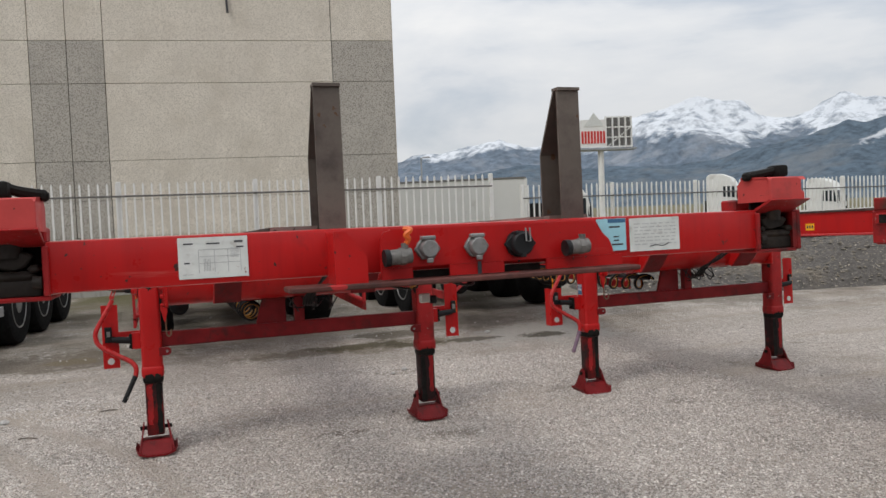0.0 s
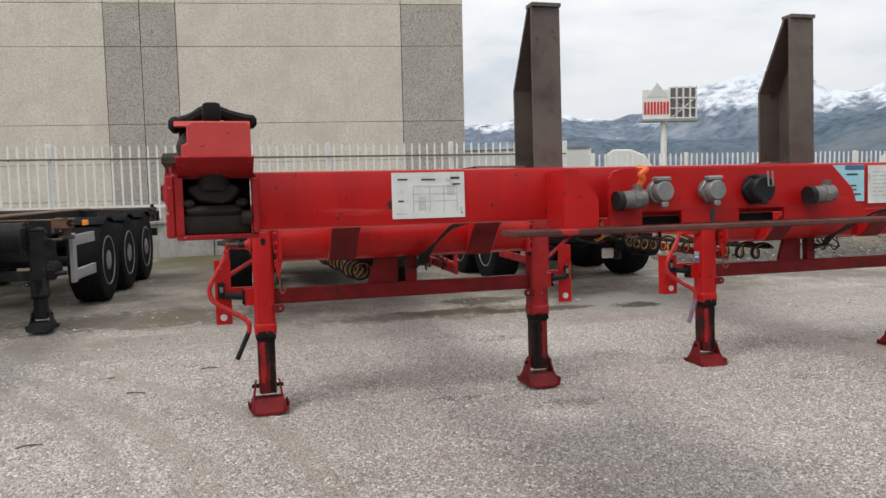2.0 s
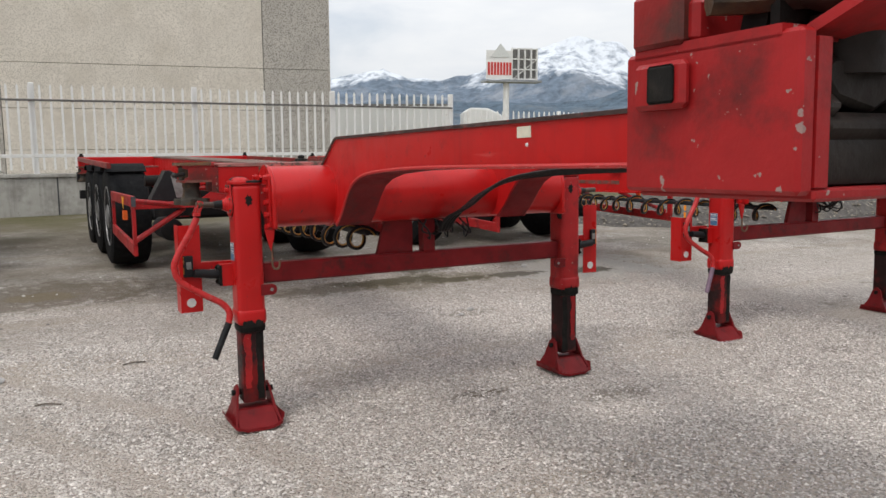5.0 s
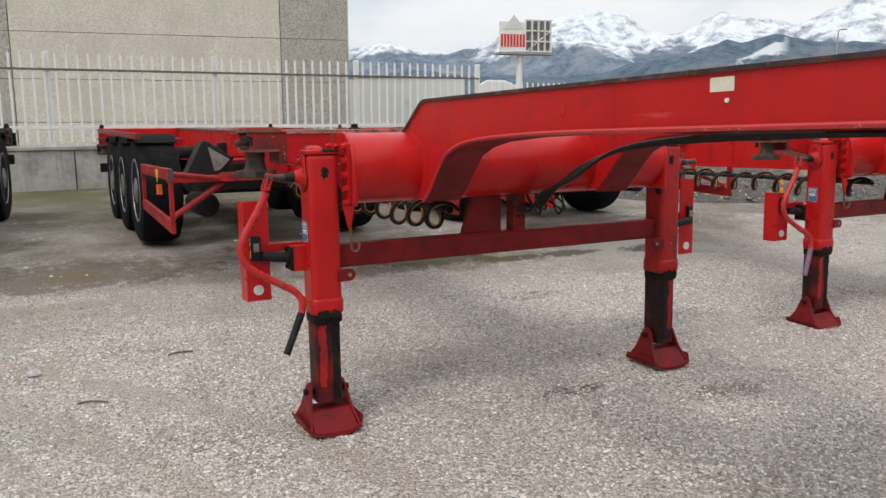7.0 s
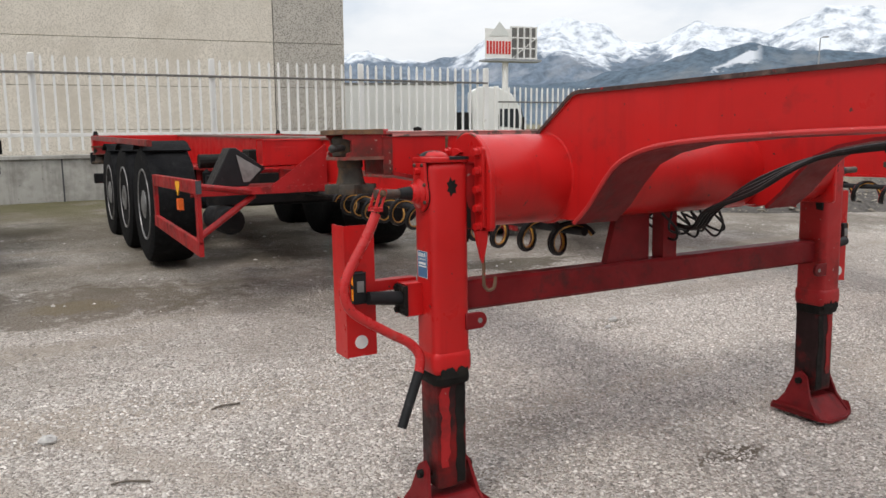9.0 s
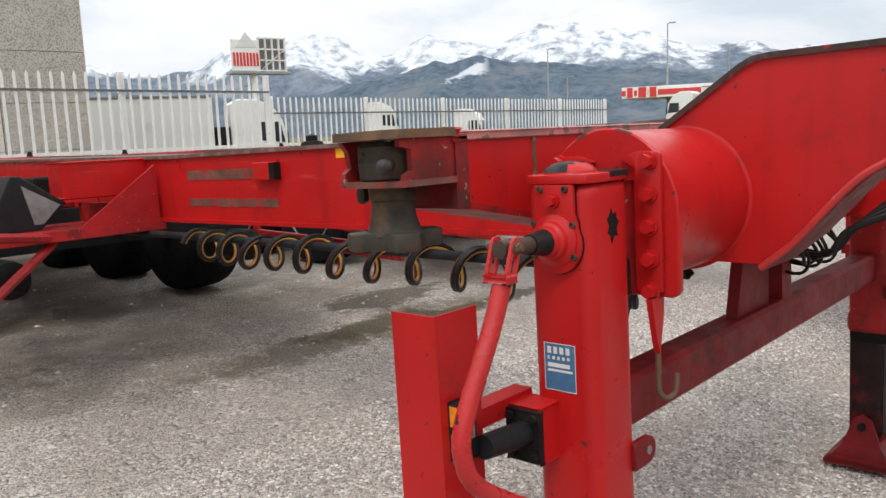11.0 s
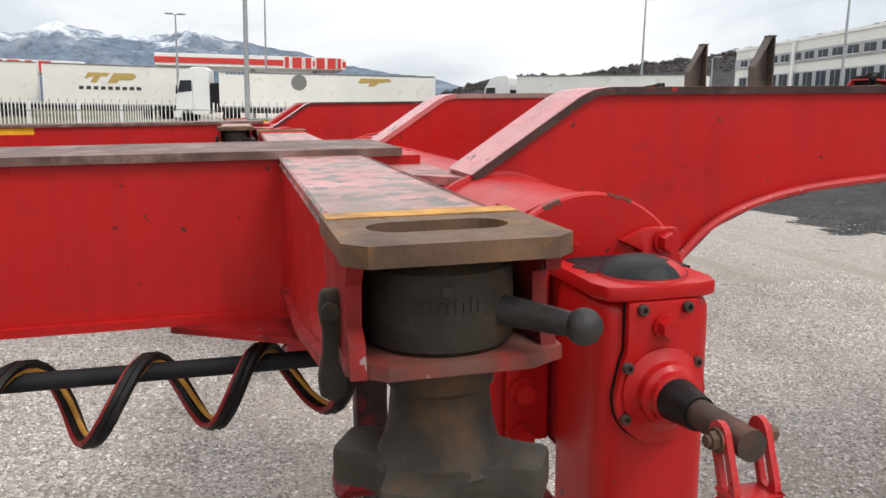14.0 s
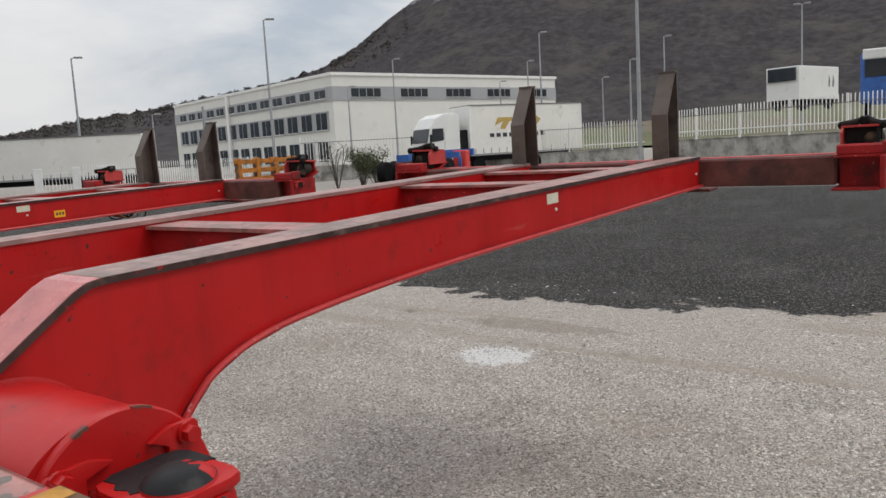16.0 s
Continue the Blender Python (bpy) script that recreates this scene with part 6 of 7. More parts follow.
def billboard():
    b = thing("billboard", "two-sided roadside billboard on a white pole", "billboard", m=place(35.3, 60.4, -1.25, -35.3 + 22) @ Matrix.Scale(1.08, 4))
    part("pole", cyl((-0.4, 0, 0), (-0.4, 0, 6.9), 0.22, seg=16), WHITE_PAINT, b, "", True)
    part("walkway", box(-2.1, 2.2, -0.5, 0.9, 6.75, 6.9), GALV, b)
    w = part("white_panel", box(-2.05, -0.05, -0.35, -0.25, 6.95, 9.0), WHITE_PAINT, b, "white panel with a red word drawn as bars")
    part("house_mark", prism([(-1.75, 8.5), (-1.0, 9.5), (-0.3, 8.7), (-0.3, 8.5)], "y", -0.38, -0.355), WHITE_LABEL, w)
    for k in range(8):
        part("word_bar", box(-1.95 + k * 0.235, -1.79 + k * 0.235, -0.375, -0.352, 7.25, 8.15), SIGN_RED, w)
    part("back_sheet", box(0.15, 2.15, 0.55, 0.62, 7.0, 9.25), GREY_PLASTIC, b, "grey back of the second panel")
    for x in (0.12, 0.65, 1.15, 1.65, 2.1):
        part("frame_bar", box(x, x + 0.08, 0.3, 0.54, 6.95, 9.3), WHITE_PAINT, b)
    for z in (7.0, 7.7, 8.45, 9.2):
        part("frame_bar", box(0.1, 2.2, 0.3, 0.4, z, z + 0.08), WHITE_PAINT, b)
    part("frame_brace", tube([(0.2, 0.28, 7.0), (2.1, 0.28, 8.5)], 0.03, 6, soft=False), WHITE_PAINT, b)


billboard()


# ---- lorries ----
def road_wheel(parent, x, y, r=0.5, w=0.3, z=None):
    z = r if z is None else z
    t = part("wheel", lathe([(0.55 * r, -w / 2), (0.9 * r, -w / 2), (r, -w * 0.35), (r, w * 0.35), (0.9 * r, w / 2), (0.55 * r, w / 2)], (x, y, z), "y", 22), RUBBER, parent, "", True)
    part("rim", lathe([(0.0001, -w * 0.3), (0.3 * r, -w * 0.36), (0.55 * r, -w * 0.3), (0.56 * r, w * 0.3), (0.0001, w * 0.3)], (x, y, z), "y", 18), RIM_STEEL, t, "", True)


def cab(parent, x, paint):
    """A sleeper cab whose front looks to -x, with its back at x."""
    prof = [(x, 0.75), (x, 3.7), (x - 0.3, 3.9), (x - 1.1, 3.88), (x - 1.7, 3.6), (x - 2.1, 3.0), (x - 2.3, 2.05), (x - 2.35, 0.6), (x - 0.2, 0.6)]
    c = part("cab", prism(prof, "y", -1.2, 1.2, bevel=0.07, seg=2), paint, parent, "white sleeper cab with a roof fairing")
    part("windscreen", prism([(x - 2.345, 2.1), (x - 2.165, 2.95), (x - 2.06, 2.95), (x - 2.25, 2.1)], "y", -1.05, 1.05), DARK_GLASS, c)
    for q in (-1, 1):
        part("side_window", prism([(x - 2.15, 2.1), (x - 1.98, 2.95), (x - 1.2, 2.95), (x - 1.2, 2.2)], "y", q * 1.2, q * 1.215), DARK_GLASS, c)
        part("mirror", box(x - 2.25, x - 2.15, q * 1.35 - 0.08, q * 1.35 + 0.08, 2.0, 2.6, bevel=0.03), PLASTIC, c)
        part("door_seam", box(x - 1.15, x - 1.13, q * 1.2 - 0.005, q * 1.2 + 0.005, 0.9, 2.7), DARK_INK, c)
    part("grille", box(x - 2.37, x - 2.33, -0.95, 0.95, 0.95, 1.75), PLASTIC, c)
    part("bumper", box(x - 2.45, x - 1.9, -1.2, 1.2, 0.35, 0.8, bevel=0.05), paint, c)


def lorry(m, length, label, paint=TRUCK_WHITE, body=TARP, marks=None, with_cab=True, top=4.0, dark_end=False):
    """A curtain-sided lorry along x, its cab towards -x."""
    lo = thing("lorry", label, "lorry", "parked lorries", m)
    b = part("cargo_body", box(0, length, -1.27, 1.27, 1.2, top, bevel=0.03), body, lo, "cream tarpaulin cargo body")
    part("top_rail", box(-0.02, length + 0.02, -1.3, 1.3, top - 0.02, top + 0.06), GREY_PLASTIC, b)
    part("side_rail", box(0, length, -1.29, 1.29, 1.1, 1.22), GUARD_GREY, b)
    for k in range(int(length / 0.6)):
        part("strap", box(0.3 + k * 0.6, 0.34 + k * 0.6, -1.285, -1.272, 1.2, 1.55), GREY_PLASTIC, b)
    for x in (0.0, length):
        part("corner_post", box(x - 0.06, x + 0.06, -1.29, 1.29, 1.2, top), WHITE_PAINT, b)
    part("chassis", box(-0.6, length - 0.2, -0.5, 0.5, 0.75, 1.1), BLACK_PAINT, lo)
    for x in (length - 3.9, length - 2.6, length - 1.3):
        for q in (-1, 1):
            road_wheel(lo, x, q * 1.05)
    if with_cab:
        cab(lo, -0.75, paint)
        for x in (-2.3, 0.6):
            for q in (-1, 1):
                road_wheel(lo, x, q * 1.05)
        part("cab_gap", box(-0.72, -0.05, -1.0, 1.0, 1.0, 2.8), BLACK_PAINT, lo)
    if marks == "gold":
        c = length * 0.42
        s = part("gold_mark", prism([(c - 1.9, 3.0), (c - 1.65, 3.5), (c - 0.1, 3.5), (c - 0.35, 3.25), (c - 0.75, 3.25), (c - 1.1, 2.75), (c - 1.5, 2.75), (c - 1.25, 3.25)], "y", -1.29, -1.275), GOLD, b, "gold mark")
        part("gold_mark", prism([(c - 0.35, 2.75), (c + 0.15, 3.5), (c + 1.5, 3.5), (c + 1.75, 3.3), (c + 1.45, 3.0), (c + 0.55, 2.98), (c + 0.25, 2.75)], "y", -1.29, -1.275), GOLD, b, "gold mark")
        for k in range(9):
            part("word_bar", box(c - 2.3 + k * 0.5, c - 1.98 + k * 0.5, -1.29, -1.275, 2.25, 2.5), DARK_INK, b)
    if marks in ("blue", "disc"):
        for k in range(6):
            part("word_bar", box(0.45 + k * 0.26, 0.63 + k * 0.26, -1.29, -1.275, 3.42, 3.62), MID_BLUE, b)
    if marks == "disc":
        c = length * 0.36
        part("grey_disc", cyl((c, -1.275, 2.95), (c, -1.29, 2.95), 0.55, seg=32), GREY_PLASTIC, b, "grey round mark")
        c = length * 0.72
        part("gold_mark", prism([(c - 1.3, 3.0), (c - 1.1, 3.35), (c + 1.0, 3.35), (c + 1.1, 3.15), (c + 0.2, 3.05), (c - 0.1, 2.8), (c - 0.6, 2.8), (c - 0.4, 3.05)], "y", -1.29, -1.275), GOLD, b, "gold mark")
    return lo


def tractor(m, label):
    """A tractor unit on its own, its front towards -x."""
    lo = thing("lorry", label, "lorry", "parked lorries", m)
    cab(lo, 0.0, TRUCK_WHITE)
    part("chassis", box(-1.8, 3.4, -0.45, 0.45, 0.6, 0.95), BLACK_PAINT, lo)
    part("fuel_tank", box(0.5, 1.7, -1.15, -0.55, 0.45, 1.05, bevel=0.08), GALV, lo)
    part("air_line_stand", box(0.1, 0.3, -0.8, 0.8, 0.95, 1.9), BLACK_PAINT, lo)
    for x in (-1.6, 2.2):
        for q in (-1, 1):
            road_wheel(lo, x, q * 1.0)


def along(az0, d0, az1, d1):
    """Pose and length for a thing that runs between two bearings, its front towards the first."""
    p, q = place(az0, d0).translation, place(az1, d1).translation
    d = q - p
    return pose(p.x, p.y, 0, 0, 0, math.degrees(math.atan2(d.y, d.x))), d.length


m, n_ = along(31.87, 33.1, 20.3, 33.1)
m.translation.z = -1.0
lorry(m, n_, "white curtain-sided lorry behind the white fence", body=TRUCK_WHITE, marks="blue")
tractor(place(42.8, 58.8, -0.3, -42.8 + 176), "white lorry tractor behind the far fence")
tractor(place(49.25, 62.9, -0.9, -49.25 + 170), "white lorry tractor behind the far fence")
m, n_ = along(66.7, 71, 77.7, 69)
lorry(m, n_, "cream curtain-sided lorry beyond the road", marks="blue", top=4.15)
m, n_ = along(78.1, 67, 87.6, 67)
lorry(m, n_, "cream curtain-sided trailer with a gold mark", marks="gold", with_cab=False, top=4.05)
m, n_ = along(89.1, 60, 103.7, 60)
lorry(m, n_, "cream curtain-sided lorry with a grey round mark", marks="disc", top=3.55)
m, n_ = along(110.3, 62, 122.4, 57)
lorry(m, n_, "plain cream curtain-sided lorry by the gate", top=3.8)
m, n_ = along(144.2, 52, 152.0, 57)
lorry(m, n_, "white lorry parked before the industrial building", marks="gold", top=4.3)


def small_van():
    v = thing("box_truck", "white refrigerated box truck on the upper road", "truck", m=place(166.6, 62, 3.0, -166.2 + 62))
    b = part("cargo_box", box(-1.2, 4.6, -1.2, 1.2, 0.7, 3.0, bevel=0.03), TRUCK_WHITE, v)
    part("cooler", box(-1.42, -1.2, -1.0, 1.0, 2.0, 2.9, bevel=0.04), DARK_GLASS, v, "black cooling unit")
    part("chassis", box(-1.2, 4.6, -0.9, 0.9, 0.4, 0.7), BLACK_PAINT, v)
    for x in (0.0, 3.4):
        road_wheel(v, x, -1.0, 0.42, z=0.42)
        road_wheel(v, x, 1.0, 0.42, z=0.42)
    for x in (3.0, 3.6):
        part("mark", prism([(x, 1.6), (x + 0.2, 1.55), (x + 0.3, 2.0), (x + 0.1, 2.4)], "y", -1.215, -1.202), GREY_PLASTIC, b)
    t = thing("lorry", "blue and white lorry cab on the upper road", "lorry", m=place(172.2, 44, 2.1, -172.2))
    part("cab", box(-1.2, 1.3, -1, 1, 0.5, 3.0, bevel=0.15), BLUE_PAINT, t)
    part("windscreen", box(-1.0, 1.1, -1.03, -0.98, 1.8, 2.6), DARK_GLASS, t)
    part("visor", box(-1.1, 1.2, -1.15, -0.9, 2.62, 3.1, bevel=0.05), TRUCK_WHITE, t)
    for x in (-0.9, 1.0):
        part("wheel", cyl((x - 0.15, -0.5, 0.45), (x + 0.15, -0.5, 0.45), 0.45, seg=18), RUBBER, t)


small_van()


def far_chassis():
    b = thing("container_trailer", "blue container trailer with bright wheel rims standing far off", "trailer", "parked container trailers", place(142.0, 35, 0.3, -72))
    part("spine", box(-3.5, 2.6, -0.25, 0.25, 0.9, 1.2), BLUE_PAINT, b)
    part("front_beam", box(2.3, 2.6, -1.2, 1.2, 1.0, 1.3), BLUE_PAINT, b)
    part("cross_arm", box(0.2, 0.45, -1.2, 1.2, 0.95, 1.2), BLUE_PAINT, b)
    for x in (-3.0, -1.9, -0.8):
        for q in (-1, 1):
            road_wheel(b, x, q * 1.0, 0.48, 0.35)
    part("tool_box", box(1.4, 2.0, -1.15, -0.5, 0.35, 1.25, bevel=0.05), SIGN_RED, b, "red extinguisher box")
    for q in (-1, 1):
        part("leg", box(1.2, 1.32, q * 0.9 - 0.06, q * 0.9 + 0.06, 0, 0.95), BLUE_PAINT, b)
    o = thing("flat_rack", "weathered orange steel flat rack on the ground", "flat rack", m=place(130.1, 32, 0.1, -130.1 + 8))
    for z in (0.38, 0.72, 1.06, 1.4):
        for q in (-0.6, 0.5):
            part("rail", box(-1.15, 1.15, q, q + 0.1, z, z + 0.17, bevel=0.01), ORANGE_PAINT, o)
    for x in (-1.05, -0.35, 0.35, 1.05):
        for q in (-0.66, 0.6):
            part("upright", box(x - 0.07, x + 0.07, q, q + 0.06, 0.3, 1.62, bevel=0.01), ORANGE_PAINT, o)
        part("cross_bar", box(x - 0.06, x + 0.06, -0.5, 0.5, 0.45, 1.35), RUSTY, o, "rusty cross plate")
    for x in (-0.9, 0.9):
        for q in (-0.45, 0.45):
            part("support", box(x - 0.1, x + 0.1, q - 0.1, q + 0.1, 0, 0.378), RUSTY, o)
    g = thing("flatbed_trailer", "dark green flatbed trailer with a yellow edge", "trailer", m=along(91.5, 16, 104, 15.5)[0])
    part("deck", box(0, 3.4, -1.1, 1.1, 0.95, 1.12, bevel=0.01), GREEN_PAINT, g)
    part("edge_stripe", box(0, 3.4, -1.13, -1.1, 1.04, 1.1), YELLOW, g)
    for x in (0.5, 2.9):
        part("leg", box(x - 0.08, x + 0.08, -0.8, 0.8, 0, 0.95), GREEN_PAINT, g)


far_chassis()


# ---- filling station, industrial building ----
def canopy(az0, az1, d, z, bars, label):
    m, n_ = along(az0, d, az1, d)
    c = thing("station_canopy", label, "canopy", m=m)
    part("slab", box(0, n_, -4, 4, z - 1.0, z, bevel=0.03), WHITE_PAINT, c, "white canopy edge")
    part("red_stripe", box(-0.02, n_ + 0.02, -4.04, 4.04, z - 0.78, z - 0.3), SIGN_RED, c, "red stripe")
    k = len(bars)
    for x, w in bars:
        part("letter_bar", box(x * n_, x * n_ + w, -4.12, -4.05, z - 0.95, z - 0.05), SIGN_RED, c)
        part("letter_ground", box(x * n_ - 0.12, x * n_ + w + 0.12, -4.08, -4.045, z - 1.0, z), WHITE_PAINT, c)
    for x in (0.15, 0.5, 0.85):
        part("column", box(n_ * x - 0.2, n_ * x + 0.2, -0.2, 0.2, 0, z - 1.0), GALV, c)


canopy(61.5, 80.0, 78, 4.6, [(0.02, 0.5), (0.06, 0.7), (0.10, 0.6), (0.72, 0.9), (0.77, 0.9), (0.82, 0.5), (0.86, 0.9)], "white and red filling station canopy")
canopy(85.1, 97.2, 74, 5.4, [(0.67, 0.35), (0.71, 0.8), (0.78, 0.5), (0.84, 0.7), (0.90, 0.7), (0.955, 0.3)], "white and red filling station canopy")

CLADDING = material("pale_wall_cladding", (0.70, 0.69, 0.64), 0.7, var=0.05, scale=0.3, dirt=((0.55, 0.53, 0.48), 0.1, 0.4))
CLADDING_GREY = material("grey_cladding_band", (0.36, 0.365, 0.37), 0.7, var=0.06, scale=0.3)


def industrial_building():
    """Local x runs along the long office face, local y away from it; the origin is the near corner."""
    b = thing("industrial_building", "long white two-storey industrial building with grey window bands", "building", m=pose(55.1, -53.5, 0.45, 0, 0, -13.5))
    part("wall_shell", box(0, 42.5, -32.8, 0, -0.9, 9.2), CLADDING, b)
    part("parapet", box(-0.15, 42.65, -32.95, 0.15, 9.2, 9.5), WHITE_PAINT, b)
    part("grey_band", box(0, 42.5, 0.0, 0.1, 6.7, 8.1), CLADDING_GREY, b, "grey band")
    part("grey_band", box(-0.1, 0.0, -32.8, 0.1, 6.7, 8.1), CLADDING_GREY, b, "grey band")
    part("grey_band", box(1.0, 41.0, 0.0, 0.08, 3.7, 5.7), CLADDING_GREY, b, "grey band")
    part("downpipe", box(24.2, 24.8, 0.05, 0.35, 0, 9.3), WHITE_PAINT, b)
    for k in range(13):
        x = 1.3 + k * 3.08
        for z0, z1 in ((7.02, 7.85), (3.85, 5.55), (0.6, 2.6)):
            f = part("window", box(x, x + 2.0, 0.1, 0.16, z0, z1), DARK_GLASS, b)
            part("frame", box(x + 0.97, x + 1.03, 0.16, 0.19, z0, z1), CLADDING_GREY, f)
            part("sill", box(x - 0.06, x + 2.06, 0.1, 0.22, z0 - 0.08, z0), CLADDING, f)
    for k in range(5):
        y = -2.2 - k * 6.3
        f = part("window", box(-0.16, -0.1, y - 3.6, y, 7.05, 7.9), DARK_GLASS, b)
        part("frame", box(-0.2, -0.16, y - 3.7, y + 0.1, 6.98, 7.05), CLADDING_GREY, f)
        for q in (0.9, 1.8, 2.7):
            part("mullion", box(-0.18, -0.16, y - q - 0.03, y - q + 0.03, 7.05, 7.9), CLADDING_GREY, f)
    part("loading_door", box(-0.12, 0.0, -14, -10.5, -0.45, 4.0), CLADDING_GREY, b, "grey loading door")
    part("red_mark", box(-0.15, -0.12, -13.2, -11.4, 0.8, 2.6), SIGN_RED, b)


industrial_building()


# ---- bare trees, bushes ----
def bush(m, h, n, label, leafy=True, seed=1):
    rnd = random.Random(seed)
    t = thing("bush", label, "bush", m=m)
    tw = bmesh.new()
    ends = []
    for _ in range(n):
        w, lean = rnd.uniform(0, 6.28), rnd.uniform(0.1, 0.75)
        top = Vector((math.cos(w) * lean * h * 0.6, math.sin(w) * lean * h * 0.6, h * rnd.uniform(0.6, 1.0)))
        mid = top * 0.5 + Vector((rnd.uniform(-0.1, 0.1), rnd.uniform(-0.1, 0.1), 0.1 * h))
        tube([(0, 0, 0), mid, top], 0.018, 5, tw, steps=3)
        for _ in range(4):
            q = mid.lerp(top, rnd.random())
            e = q + Vector((rnd.uniform(-1, 1), rnd.uniform(-1, 1), rnd.uniform(0.1, 0.8))) * h * 0.18
            tube([q, q.lerp(e, 0.5) + Vector((0, 0, 0.03)), e], 0.008, 4, tw, steps=2)
            ends += [q, e, q.lerp(e, 0.5)]
    part("stem", tw, BARK, t)
    if leafy:
        lv = bmesh.new()
        for e in ends:
            for _ in range(14):
                c = e + Vector((rnd.gauss(0, 1), rnd.gauss(0, 1), rnd.gauss(0, 1))) * h * 0.06
                a_, b_ = Vector((rnd.uniform(-1, 1), rnd.uniform(-1, 1), rnd.uniform(-1, 1))) * 0.05, Vector((rnd.uniform(-1, 1), rnd.uniform(-1, 1), rnd.uniform(-1, 1))) * 0.05
                lv.faces.new([lv.verts.new(c + o) for o in (-a_, b_, a_)])
        o = part("leaves", lv, LEAF, t)
        o["kind"] = "stuff"


bush(place(136.9, 36, 0), 1.9, 16, "grey-green bush by the white fence", True, 3)
bush(place(137.9, 36.5, 0), 1.7, 12, "grey-green bush by the white fence", True, 4)
bush(place(135.1, 36, 0), 2.3, 10, "bare thin shrub by the white fence", False, 5)
bush(place(71.3, 32, -0.3), 1.9, 12, "sparse grey bush behind the heap", True, 6)
bush(place(73.5, 33, -0.3), 1.7, 9, "sparse grey bush behind the heap", True, 7)


# ---- gravel heap ----
def heap_height(x, y):
    u, v = (x - 12.8) / 7.2, (y - 9.4) / 2.6
    r = u * u + v * v
    if r >= 1:
        return None
    return 0.1 + (1 - r) ** 0.8 * (0.85 + 0.35 * noise.noise((x * 0.5, y * 0.5, 3))) + 0.07 * noise.noise((x * 2.2, y * 2.2, 7))


def gravel_heap():
    xs, ys = [5.5 + 0.15 * i for i in range(99)], [6.7 + 0.15 * i for i in range(37)]
    verts, idx, faces = [], {}, []
    for j, y in enumerate(ys):
        for i, x in enumerate(xs):
            z = heap_height(x, y)
            idx[i, j] = len(verts)
            verts.append((x, y, z if z is not None else ground_height(x, y) - 0.06))
    for j in range(len(ys) - 1):
        for i in range(len(xs) - 1):
            faces.append((idx[i, j], idx[i + 1, j], idx[i + 1, j + 1], idx[i, j + 1]))
    me = bpy.data.meshes.new("spoil_mound")
    me.from_pydata(verts, [], faces)
    me.materials.append(material("heaped_gravel", (0.085, 0.076, 0.068), 0.9, var=0.4, scale=14, dirt=((0.27, 0.215, 0.145), 0.34, 0.4), specks=((0.32, 0.28, 0.22), 0.1, 22), bump=0.03, bump_scale=18))
    me.shade_smooth()
    tagged(new("spoil_mound", me), "long mound of tan and dark gravel at the yard edge", "gravel mound")


gravel_heap()
TAN_STONE = material("grey_tan_stones", (0.15, 0.13, 0.105), 0.9, var=0.6, scale=9, dirt=((0.38, 0.32, 0.24), 0.2, 5))
pebbles("heap_stones", 7000, (5.8, 20.0, 6.9, 12.0), 0.035, "tan and grey stones lying on the heap", TAN_STONE, heap_height)


# ---- mountains and wooded hills ----
def skyline(table, az):
    for (a0, e0), (a1, e1) in zip(table, table[1:]):
        if a0 <= az <= a1:
            t = (az - a0) / (a1 - a0)
            return e0 + (e1 - e0) * t
    return table[0][1] if az < table[0][0] else table[-1][1]


RANGE = [(-40, 3.5), (5, 3.4), (16.6, 3.5), (17.6, 4.0), (20, 4.2), (24, 4.7), (25.7, 4.1), (27.6, 4.2), (31, 4.85), (33.6, 5.9), (36.3, 6.85), (37.6, 7.05), (40.2, 6.4), (42, 5.4), (43.8, 5.3), (46.5, 6.45), (49.1, 5.8), (51.4, 5.3), (54.6, 6.8), (56, 6.7), (60, 6.2), (62.1, 5.8), (65.2, 4.95), (68.9, 5.05), (70.6, 4.35), (74, 4.3), (76.3, 3.75), (78.9, 4.6), (82, 4.2), (84.4, 3.9), (87.2, 4.7), (89.3, 4.1), (93.9, 3.4), (97.1, 2.65), (104.3, 1.8), (108, 0.8)]
HILL = [(98, 0.3), (104, 0.7), (107, 1.7), (110.4, 2.2), (113.5, 2.2), (118.3, 3.1), (122, 3.55), (127.5, 4.5), (131.5, 5.2), (134.5, 6.0), (137.2, 7.5), (140.8, 9.9), (143.7, 11.6), (148, 12.7), (160, 14.0), (172, 13.0), (185, 11.0), (215, 6.0), (250, 3.0)]


def land(name, table, r0, r1, az0, az1, step, rows, rough, mat, label):
    verts, faces = [], []
    cols = int((az1 - az0) / step) + 1
    for j in range(rows + 1):
        t = j / rows
        r = r0 + (r1 - r0) * t
        for i in range(cols):
            az = az0 + i * step
            x, y = -2 + r * math.sin(radians(az)), 3 + r * math.cos(radians(az))
            el = skyline(table, az)
            s = r1 / 2400
            p = (x / (260 * s), y / (260 * s), 0.0)
            ridge = sum(a_ * (1 - 2 * abs(noise.noise((p[0] * f, p[1] * f, f)))) for a_, f in ((0.5, 1), (0.28, 2.1), (0.16, 4.3), (0.09, 8.7), (0.05, 17)))
            up = t ** 1.25
            h = math.tan(radians(el)) * r1 * up
            h += rough * h * (ridge - 0.35) * (1 - 0.78 * t) + rough * 0.10 * math.tan(radians(el)) * r1 * ridge * t
            verts.append((x, y, max(h, -1) + 1.2 * (t > 0.01)))
    for j in range(rows):
        for i in range(cols - 1):
            k = j * cols + i
            faces.append((k, k + 1, k + cols + 1, k + cols))
    me = bpy.data.meshes.new(name)
    me.from_pydata(verts, [], faces)
    me.materials.append(mat)
    me.shade_smooth()
    return tagged(new(name, me), label, "mountain", kind="structure")


